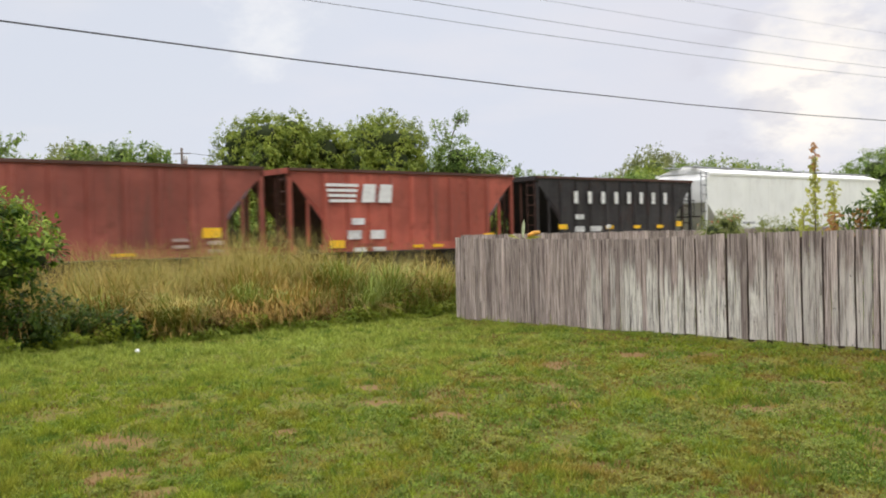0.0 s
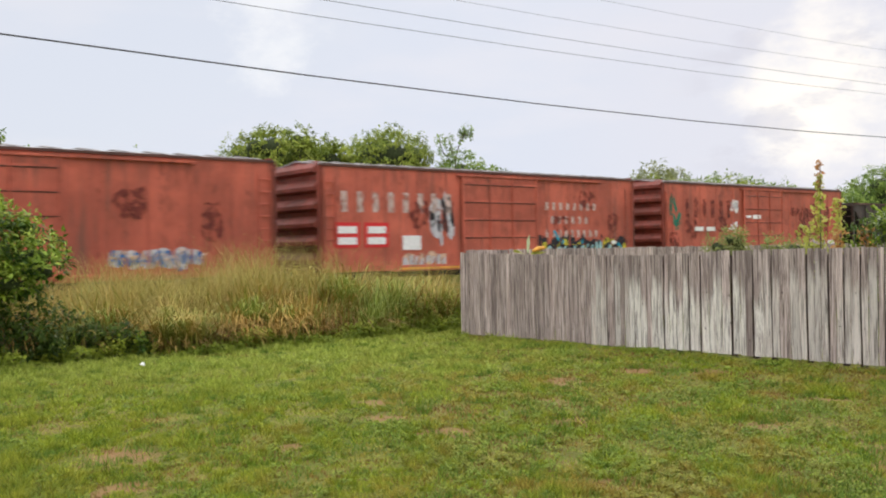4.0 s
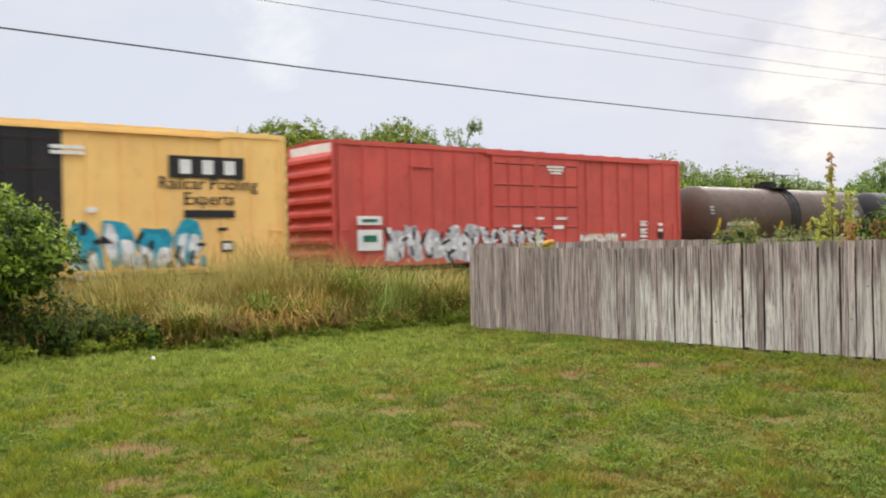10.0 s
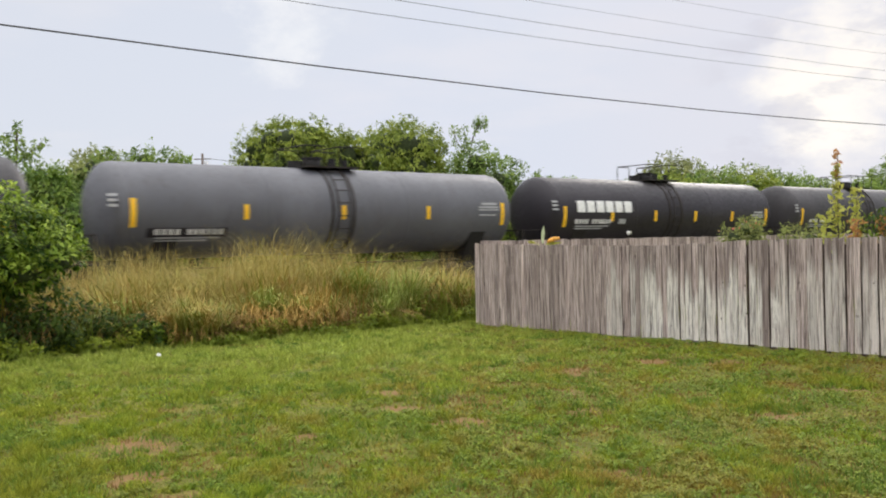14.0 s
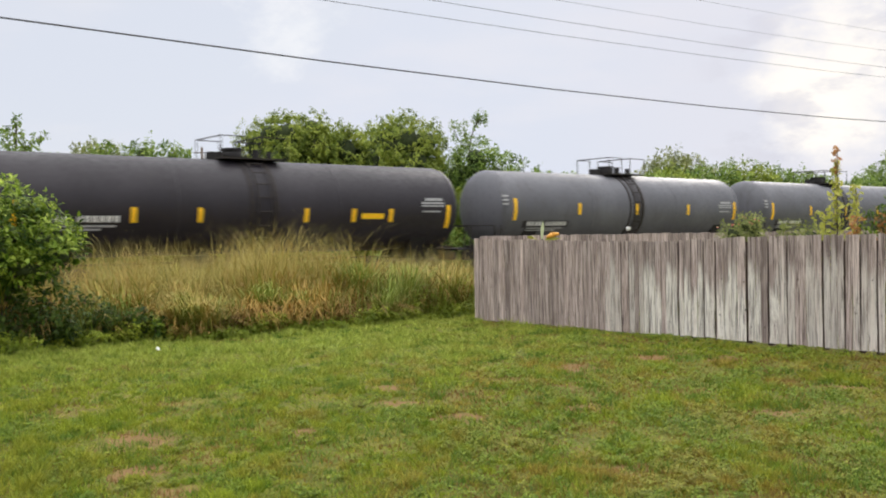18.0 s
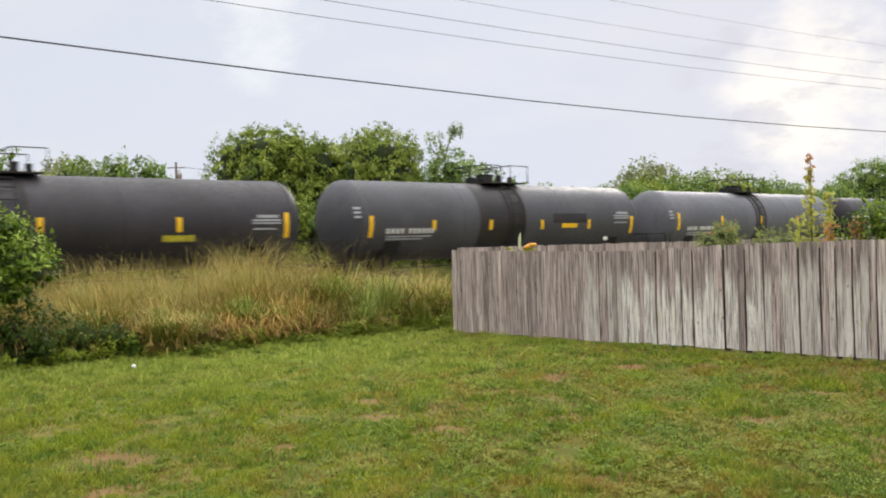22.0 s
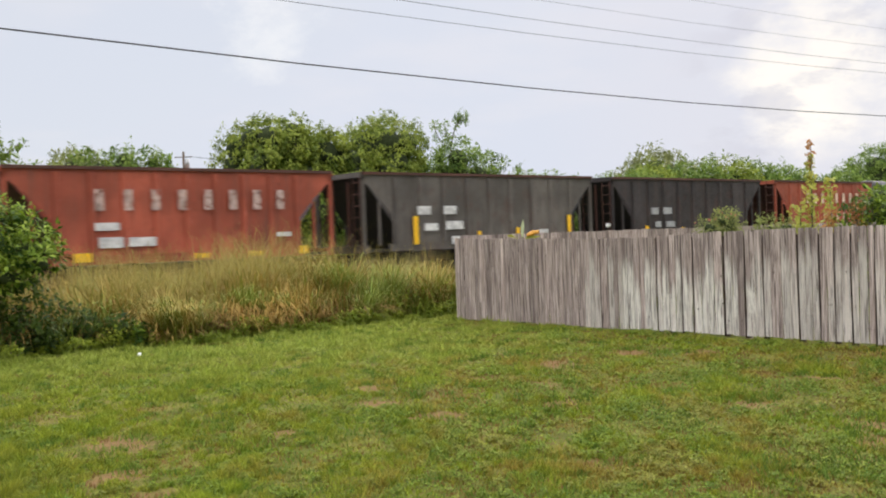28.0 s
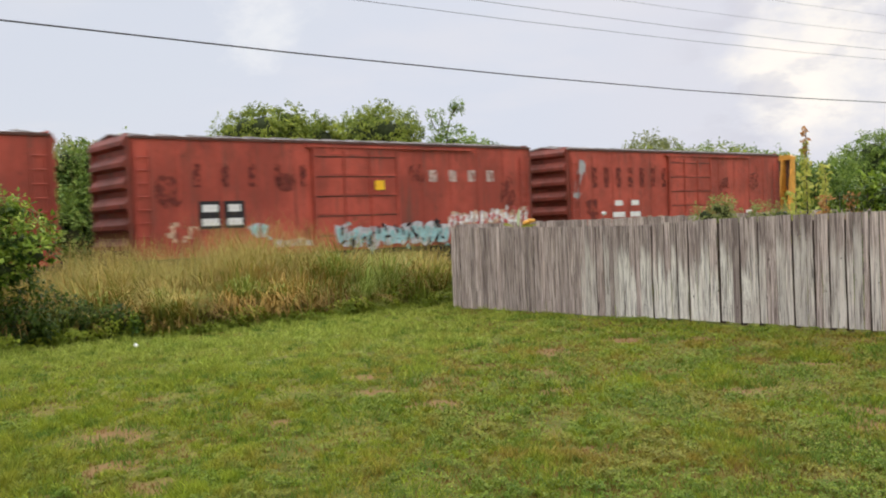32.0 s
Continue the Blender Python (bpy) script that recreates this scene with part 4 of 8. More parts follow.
def peeled(root, items, y=-HW - 0.012):
    """Ragged dark patches where the top coat has come off: (x, z, width, height)."""
    rng = random.Random(len(items) * 7)
    for x, z, w, h in items:
        mb = MB()
        ragged(mb, x, z, w * 1.2, h * 1.2, y - 0.004, y + 0.014, rng, 11)
        part("peeled_patch", mb, PEEL, root)


def open_hopper(l, r, paint, label, top=3.83, marks=None, ribs=9, mark_orange=(), seed=1, notch=1.25):
    root, L = railcar("open_hopper_car", label, "hopper car", l, r)
    h = L / 2
    sill = 1.36
    for sy in (-1, 1):
        y = sy * HW
        a, b = (y, y + 0.03) if sy < 0 else (y - 0.03, y)
        side = MB().prism([(-h, top), (-h, top - 0.2), (-h + notch * 0.55, 3.0), (-h + notch, 2.4), (-h + notch, sill), (h - notch, sill), (h - notch, 2.4), (h - notch * 0.55, 3.0), (h, top - 0.2), (h, top)], a, b)
        s = part("side_sheet", side, paint, root)
        for i in range(ribs):
            x = -h + notch + 0.12 + (2 * h - 2 * notch - 0.24) * i / (ribs - 1)
            o = -0.10 if sy < 0 else 0.10
            rib = MB().prism([(x - 0.10, y), (x - 0.055, y + o * 0.8), (x + 0.055, y + o * 0.8), (x + 0.10, y)], sill + 0.05, top - 0.1, "z")
            part("rib", rib, paint, s)
        part("top_chord", MB().box(-h, h, *sorted((y - 0.02 * sy, y + 0.09 * sy)), top - 0.03, top + 0.06), RIM, root)
        part("side_sill", MB().box(-h + notch - 0.1, h - notch + 0.1, *sorted((y - 0.14 * sy, y + 0.01 * sy)), sill - 0.22, sill + 0.04), paint, root)
        for sx in (-1, 1):
            part("end_rail", MB().box(*sorted((sx * (h - 0.02), sx * (h - notch + 0.1))), *sorted((y - 0.08 * sy, y - 0.02 * sy)), sill - 0.22, sill - 0.12), UNDER, root)
        for sx in (-1, 1):
            part("corner_post", MB().box(*sorted((sx * h, sx * (h - 0.12))), *sorted((y, y - 0.11 * sy)), sill, top - 0.1), paint, root)
            part("end_strut", MB().box(*sorted((sx * (h - 0.68), sx * (h - 0.76))), *sorted((y - 0.02 * sy, y - 0.09 * sy)), sill, top - 0.95), paint, root)
    for sx in (-1, 1):
        # dark sheet: the open end's shade is put into its colour
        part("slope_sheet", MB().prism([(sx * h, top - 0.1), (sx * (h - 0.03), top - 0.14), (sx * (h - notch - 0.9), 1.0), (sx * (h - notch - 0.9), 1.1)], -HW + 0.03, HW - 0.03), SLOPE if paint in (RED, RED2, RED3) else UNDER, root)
        part("end_beam", MB().box(*sorted((sx * (h - 0.02), sx * (h + 0.06))), -HW, HW, top - 0.12, top + 0.06), paint, root)
        part("end_sill", MB().box(*sorted((sx * (h - 0.25), sx * h)), -HW, HW, 1.1, 1.36), paint, root)
        ladder(root, sx * (h + 0.03), -HW + 0.3, 0.95, top - 0.1, RIM, along="y")
        part("brace", MB().tube((sx * (h - 0.1), -0.5, 1.1), (sx * (h - 0.1), -0.5, top - 0.2), 0.05).tube((sx * (h - 0.1), 0.5, 1.1), (sx * (h - 0.1), 0.5, top - 0.2), 0.05), RIM, root)
    n = 3
    for i in range(n):
        x = -h + notch + 1.2 + (2 * h - 2 * notch - 2.4) * i / (n - 1)
        part("hopper_bay", MB().prism([(x - 1.0, 1.1), (x + 1.0, 1.1), (x + 0.35, 0.32), (x - 0.35, 0.32)], -1.2, 1.2), UNDER, root)
    part("centre_sill", MB().box(-h, h, -0.2, 0.2, 0.72, 1.05), UNDER, root)
    running_gear(root, L)
    rng = random.Random(seed)
    for f in marks or ():
        f(root, L, rng)
    for i, (x, z, w, hh) in enumerate(mark_orange):
        plates(root, "reflector", ORANGE, [(x, max(z, 1.21 + hh / 2), w, hh)], y=-HW - 0.07 if w > 0.2 else -HW - 0.085)
    return root


def name_blocks(n, x0, x1, z, h, w, mat=None):
    return lambda root, L, rng: plates(root, "lettering", mat or WHITE, letters(n, x0, x1, z, h, w), y=-HW - 0.085)


def marks_at(items, mat=None, y=-HW - 0.08, name="lettering"):
    return lambda root, L, rng: plates(root, name, mat or PALELET, items, y=y)


def speed_logo(x, z, w, h):
    """Four stripes running into two block shapes."""
    def f(root, L, rng):
        it = [(x - w * 0.28, z + h * (0.42 - 0.28 * i), w * (0.44 - 0.03 * i), h * 0.16) for i in range(4)]
        mb = MB()
        for cx, cz, ww, hh in it:
            mb.box(cx - ww / 2, cx + ww / 2, -HW - 0.1, -HW - 0.07, cz - hh / 2, cz + hh / 2)
        for o in (0.0, 0.24):
            cx = x + w * (0.07 + o)
            mb.prism([(cx - w * 0.09, z - h / 2), (cx - w * 0.05, z + h / 2), (cx + w * 0.12, z + h / 2), (cx + w * 0.1, z - h / 2)], -HW - 0.1, -HW - 0.07)
        part("lettering", mb, WHITE, root)
    return f


def boxcar(l, r, paint, label, side_top=4.52, sill=0.90, door=(-1.55, 1.55), door_mat=None, end_ribs=6, end_top=None, roof_mat=None, tall=False, seed=1, doors=1, sill_yellow=False, end_paint=None):
    root, L = railcar("boxcar", label, "boxcar", l, r)
    h = L / 2
    peak = side_top + (0.10 if tall else 0.20)
    door_mat = door_mat or paint
    end_paint = end_paint or paint
    rng = random.Random(seed)
    for sy in (-1, 1):
        y = sy * HW
        a, b = sorted((y, y - 0.05 * sy))
        if tall:
            side = MB().box(-h, h, a, b, sill + 0.1, side_top)
        else:
            side = MB().prism([(-h, side_top), (-h, sill + 0.22), (-h + 2.4, sill + 0.22), (-h + 2.9, sill), (h - 2.9, sill), (h - 2.4, sill + 0.22), (h, sill + 0.22), (h, side_top)], a, b)
        s = part("side_wall", side, paint, root)
        n = 18 if tall else 12
        for i in range(n + 1):
            x = -h + 0.12 + (L - 0.24) * i / n
            if door[0] - 0.1 < x < door[1] + 0.1:
                continue
            w, o = (0.06, 0.045) if tall else (0.035, 0.012)
            part("side_post", MB().box(x - w, x + w, *sorted((y, y + o * sy)), sill + 0.24, side_top - 0.12), paint, s)
        part("top_rail", MB().box(-h, h, *sorted((y - 0.02 * sy, y + 0.05 * sy)), side_top - (0.13 if tall else 0.06), side_top + 0.02), paint if tall else RIM, root)
        part("side_sill", MB().box(-h + 0.05, h - 0.05, *sorted((y - 0.08 * sy, y + 0.03 * sy)), sill + 0.04, sill + 0.22), paint, root)
        w = (door[1] - door[0]) / doors
        for k in range(doors):
            x0, x1 = door[0] + w * k + 0.01, door[0] + w * (k + 1) - 0.01
            d = part("door", MB().box(x0, x1, *sorted((y + 0.015 * sy, y + 0.075 * sy)), sill + 0.2, side_top - 0.2), door_mat, root)
            for i in range(5):
                z = sill + 0.55 + (side_top - sill - 1.0) * i / 4
                part("door_rib", MB().box(x0 + 0.08, x1 - 0.08, *sorted((y + 0.07 * sy, y + 0.105 * sy)), z - 0.035, z + 0.035), door_mat, d)
                # dark strip painting the shade below the rib
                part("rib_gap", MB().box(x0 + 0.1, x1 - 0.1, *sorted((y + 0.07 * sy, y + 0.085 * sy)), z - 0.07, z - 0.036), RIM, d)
            for xx in (x0, x1 - 0.09):
                part("door_stile", MB().box(xx, xx + 0.09, *sorted((y + 0.07 * sy, y + 0.11 * sy)), sill + 0.2, side_top - 0.2), door_mat, d)
            for q in (0.35, 0.65):
                part("lock_rod", MB().tube((x0 + w * q, y + 0.1 * sy, sill + 0.25), (x0 + w * q, y + 0.1 * sy, side_top - 0.3), 0.025), door_mat, d)
        part("door_track", MB().box(door[0] - (0.3 if tall else 0.2), min(h - 0.2, door[1] + (door[1] - door[0]) * 1.0), *sorted((y, y + 0.12 * sy)), side_top - 0.2, side_top - 0.12), paint, root)
        part("door_sill", MB().box(door[0] - 0.2, door[1] + (door[1] - door[0]) * 0.9, *sorted((y, y + 0.1 * sy)), sill + 0.14, sill + 0.2), paint, root)
        if sill_yellow:
            part("sill_stripe", MB().box(-h + 3.2, h - 3.2, *sorted((y + 0.03 * sy, y + 0.045 * sy)), sill + 0.06, sill + 0.13), SAFETY, root)
        for sx in (-1, 1):
            ladder(root, sx * (h - 0.32), y + 0.06 * sy, sill + 0.15, sill + 1.5 if tall else side_top - 0.4, paint)
    for sx in (-1, 1):
        x = sx * h
        part("end_wall", MB().prism([(-HW, sill + 0.1), (HW, sill + 0.1), (HW, side_top), (0, peak), (-HW, side_top)], *sorted((x, x - 0.06 * sx)), "x"), end_paint, root)
        n = end_ribs
        for i in range(n):
            z = sill + 0.45 + (side_top - sill - (1.0 if end_top else 0.6)) * i / (n - 1)
            hh = 0.42 * (side_top - sill) / n
            part("end_rib", MB().prism([(x, z - hh * 0.75), (x + 0.19 * sx, z - hh * 0.4), (x + 0.19 * sx, z + hh * 0.1), (x, z + hh)], -HW + 0.1, HW - 0.1), end_paint, root)
        if end_top:
            part("end_panel", MB().box(*sorted((x, x + 0.03 * sx)), -HW + 0.04, HW - 0.04, side_top - 0.62, side_top - 0.06), end_top, root)
        elif sx < 0:
            part("number_plate", MB().box(*sorted((x, x + 0.03 * sx)), -0.1, 0.75, side_top - 0.3, side_top - 0.14), GREYLET, root)
        for y in (-HW, HW - 0.1):
            part("end_post", MB().box(*sorted((x, x + 0.10 * sx)), y, y + 0.1, sill + 0.1, side_top), end_paint, root)
    rm = roof_mat or RUSTROOF
    roof = part("roof", MB().prism([(-HW - 0.03, side_top + 0.01), (0, peak + 0.01), (HW + 0.03, side_top + 0.01), (HW, side_top - 0.04), (0, peak - 0.04), (-HW, side_top - 0.04)], -h - 0.05, h + 0.05, "x"), rm, root)
    n = 16
    for i in range(n):
        x = -h + L * (i + 0.5) / n
        part("roof_rib", MB().prism([(-HW - 0.02, side_top), (0, peak), (HW + 0.02, side_top), (HW, side_top + 0.055), (0, peak + 0.06), (-HW, side_top + 0.055)], x - 0.06, x + 0.06, "x"), rm, roof)
    part("floor", MB().box(-h + 0.1, h - 0.1, -HW + 0.06, HW - 0.06, sill + 0.05, sill + 0.25), UNDER, root)
    part("centre_sill", MB().box(-h - 0.1, h + 0.1, -0.25, 0.25, 0.66, sill + 0.08), UNDER, root)
    running_gear(root, L + 0.2, inset=2.1)
    return root, L


def tank_car(f, b, paint, label, rad=1.46, cz=2.72, stripes=5, dome=0, mid=None, band=True, stripe_angle=(-14, 4), panels=(), seed=1, stripe_mat=None, long_ends=True):
    """f, b: the first and last reflector along the train; the shell reaches 0.75 beyond them."""
    root, L = railcar("tank_car", label, "tank car", f - 0.85, b + 0.85)
    h = L / 2
    rng = random.Random(seed)
    hd = 0.62
    prof = [(-h + hd - hd * math.cos(radians(a)), max(0.02, rad * math.sin(radians(a)) ** 0.9)) for a in range(0, 91, 10)]
    prof += [(-x, r) for x, r in reversed(prof)]
    part("tank_shell", MB(True).lathe(prof, 0, cz, 48), paint, root)
    for x in (-h + hd + 0.02, -h * 0.34, h * 0.34, h - hd - 0.02):
        part("weld_seam", MB(True).lathe([(x - 0.025, rad), (x - 0.02, rad + 0.006), (x + 0.02, rad + 0.006), (x + 0.025, rad)], 0, cz, 48), paint, root)
    if mid is not None:
        x0, x1, m = mid
        part("stain", MB(True).lathe([(x0, rad - 0.01), (x0 + 0.1, rad + 0.008), (x1 - 0.1, rad + 0.008), (x1, rad - 0.01)], 0, cz, 48), m, root, "dark spilled stain round the shell")
    if band:
        for x in (dome - 0.42, dome + 0.42):
            part("ladder_strap", MB().arc(x - 0.04, x + 0.04, -60, 88, rad, cz, 0.03, 14), STEEL, root)
        lad = MB()
        for i in range(9):
            a = radians(-55 + i * 16)
            y, z = -(rad + 0.09) * math.cos(a), cz + (rad + 0.09) * math.sin(a)
            lad.tube((dome - 0.24, y, z), (dome + 0.24, y, z), 0.02, n=5)
        for k in (-0.24, 0.24):
            pts = [(dome + k, -(rad + 0.09) * math.cos(radians(a)), cz + (rad + 0.09) * math.sin(radians(a))) for a in range(-58, 80, 12)]
            lad.path(pts, 0.025)
        part("ladder", lad, STEEL, root)
    top = cz + rad
    part("platform", MB().box(dome - 1.05, dome + 1.05, -0.85, 0.85, top - 0.02, top + 0.03), STEEL, root)
    hous = part("dome_housing", MB(True).add(*cyl_z(dome - 0.35, 0.0, top - 0.05, 0.33, 0.36)), UNDER, root)
    part("dome_lid", MB().add(*cyl_z(dome - 0.35, 0.0, top + 0.3, 0.36, 0.07)), UNDER, hous)
    part("valve", MB().add(*cyl_z(dome + 0.55, 0.15, top, 0.13, 0.38)).add(*cyl_z(dome + 0.85, -0.2, top, 0.10, 0.3)), UNDER, root)
    part("manway", MB().add(*cyl_z(dome - 0.95, 0.1, top - 0.02, 0.24, 0.26)), UNDER, root)
    rail = MB()
    for x0, x1 in ((dome - 1.15, dome - 0.35), (dome + 0.2, dome + 1.15)):
        for y in (-0.92, 0.92):
            rail.path([(x0, y, top), (x0, y, top + 0.68), (x1, y, top + 0.68), (x1, y, top)], 0.022)
        rail.tube((x0, -0.92, top + 0.68), (x0, 0.92, top + 0.68), 0.022, n=5)
    part("railing", rail, STEEL, root)
    for sx in (-1, 1):
        x = sx * (h - 1.9)
        part("saddle", MB().prism([(-1.25, cz - 0.75), (-0.9, cz - 1.15), (0.9, cz - 1.15), (1.25, cz - 0.75), (0.6, 0.85), (-0.6, 0.85)], x - 0.35, x + 0.35, "x"), UNDER, root)
        part("stub_sill", MB().box(*sorted((sx * (h - 2.6), sx * (h + 0.25))), -0.3, 0.3, 0.72, 1.25), UNDER, root)
        part("end_platform", MB().box(*sorted((sx * (h - 0.45), sx * (h + 0.3))), -1.45, 1.45, 1.1, 1.16), UNDER, root)
        part("end_handrail", MB().path([(sx * (h + 0.22), -1.4, 1.12), (sx * (h + 0.22), -1.4, 2.0), (sx * (h + 0.22), 1.4, 2.0), (sx * (h + 0.22), 1.4, 1.12)], 0.025), STEEL, root)
        part("side_ladder", MB().path([(sx * (h - 0.1), -1.45, 0.5), (sx * (h - 0.1), -1.45, 2.0)], 0.022).path([(sx * (h + 0.22), -1.45, 0.5), (sx * (h + 0.22), -1.45, 2.0)], 0.022)
             .path([(sx * (h - 0.1), -1.45, 0.75), (sx * (h + 0.22), -1.45, 0.75)], 0.022), STEEL, root)
    part("bottom_outlet", MB().add(*cyl_z(0, 0, cz - rad - 0.35, 0.22, 0.45)).box(-0.6, 0.6, -0.1, 0.1, cz - rad - 0.2, cz - rad + 0.05), UNDER, root)
    part("brake_rigging", MB().box(-2.6, -1.4, -1.1, -0.6, 0.75, 1.15).tube((-h + 2.4, -0.7, 0.95), (h - 2.4, -0.7, 0.95), 0.03), UNDER, root)
    running_gear(root, L, inset=1.9)
    xs = stripes if isinstance(stripes, (list, tuple)) else [-h + 0.85 + (L - 1.7) * i / (stripes - 1) for i in range(stripes)]
    for i, x in enumerate(xs):
        tall_one = i in (0, len(xs) - 1) and long_ends
        a0, a1 = stripe_angle[0] - 2, stripe_angle[1] + 3
        part("reflector", MB().arc(x - 0.08, x + 0.08, a0 - (9 if tall_one else 0), a1 + (6 if tall_one else 0), rad, cz, 0.012, 5), stripe_mat or ORANGE, root)
    for name, mat, x, w, a0, a1 in panels:
        part(name, MB().arc(x - w / 2, x + w / 2, a0, a1, rad, cz, 0.010 if name != "lettering" else 0.018, 5), mat, root)
    return root, L


def cyl_z(x, y, z, r, h, n=16):
    v = [(x + r * math.cos(2 * math.pi * i / n), y + r * math.sin(2 * math.pi * i / n), k) for k in (z, z + h) for i in range(n)]
    return v, [(i, (i + 1) % n, n + (i + 1) % n, n + i) for i in range(n)] + [tuple(range(n - 1, -1, -1)), tuple(range(n, 2 * n))]

def gondola(l, r):
    root, L = railcar("gondola_car", "low dark brown gondola with ribbed sides and raised end panels", "gondola car", l, r)
    h, top, sill = L / 2, 2.74, 0.95
    for sy in (-1, 1):
        y = sy * HW
        s = part("side_wall", MB().box(-h, h, *sorted((y, y - 0.05 * sy)), sill, top), GONDARK, root)
        for i in range(15):
            x = -h + 0.15 + (L - 0.3) * i / 14
            part("side_post", MB().box(x - 0.09, x + 0.09, *sorted((y, y + 0.13 * sy)), sill, top - 0.08), GONDARK, s)
        for z in (sill + 0.3, sill + 0.62, sill + 0.94, sill + 1.26):
            for i in range(14):
                x = -h + 0.15 + (L - 0.3) * (i + 0.5) / 14
                part("side_crease", MB().prism([(y, z - 0.1), (y + 0.05 * sy, z - 0.03), (y + 0.05 * sy, z + 0.03), (y, z + 0.1)], x - 0.42, x + 0.42, "x"), GONDARK, s)
        part("top_chord", MB().box(-h, h, *sorted((y - 0.06 * sy, y + 0.15 * sy)), top - 0.14, top), GONDARK, root)
        part("side_sill", MB().box(-h, h, *sorted((y - 0.05 * sy, y + 0.12 * sy)), sill - 0.15, sill + 0.05), GONDARK, root)
    for sx, m in ((-1, GREYHOP), (1, TANRUST)):
        part("end_wall", MB().box(*sorted((sx * h, sx * (h - 0.08))), -HW, HW, sill, top + 0.78), m, root)
        for z in (1.4, 2.0, 2.6, 3.2):
            part("end_rib", MB().box(*sorted((sx * h, sx * (h + 0.1))), -HW + 0.05, HW - 0.05, z - 0.07, z + 0.07), m, root)
    part("floor", MB().box(-h, h, -HW, HW, sill - 0.05, sill + 0.08), UNDER, root)
    part("centre_sill", MB().box(-h, h, -0.25, 0.25, 0.66, sill), UNDER, root)
    part("sign_panel", MB().box(h - 2.6, h - 1.85, -HW - 0.17, -HW - 0.14, 2.15, 2.62), WHITE, root, "white square sign")
    part("sign_panel", MB().box(h - 2.6, h - 1.85, -HW - 0.17, -HW - 0.14, 1.72, 2.05), SIGNBLUE, root, "blue sign with white bars")
    plates(root, "lettering", SIGNBLUE, [(h - 2.22, 2.4, 0.3, 0.22)], y=-HW - 0.175)
    plates(root, "lettering", WHITE, [(h - 2.22, 1.92, 0.6, 0.07), (h - 2.22, 1.8, 0.5, 0.05)], y=-HW - 0.175)
    plates(root, "lettering", GREYLET, [(-h + 1.6, 2.1, 0.75, 0.3), (-h + 2.8, 2.1, 0.6, 0.3), (-h + 1.6, 1.65, 0.75, 0.3), (-h + 2.8, 1.65, 0.9, 0.3)], y=-HW - 0.15)
    plates(root, "reflector", SAFETY, [(h - 0.1, 1.75, 0.16, 0.8)], y=-HW - 0.16)
    for x, w in ((-h + 4.2, 0.5), (h - 3.2, 0.3)):
        part("scrap_load", MB().box(x - w, x + w, -0.4, 0.3, sill + 0.1, top + 0.12), WHITE, root, "pale scrap piece above the side")
    spray(root, -h + 4.6, h - 5.0, 1.2, 1.6, (DUSTSPRAY,), 78, y=-HW - 0.135, n=12)
    ladder(root, h - 0.35, -HW - 0.1, sill, top, GONDARK)
    ladder(root, -h + 0.35, -HW - 0.1, sill, top, GONDARK)
    running_gear(root, L, inset=2.0)


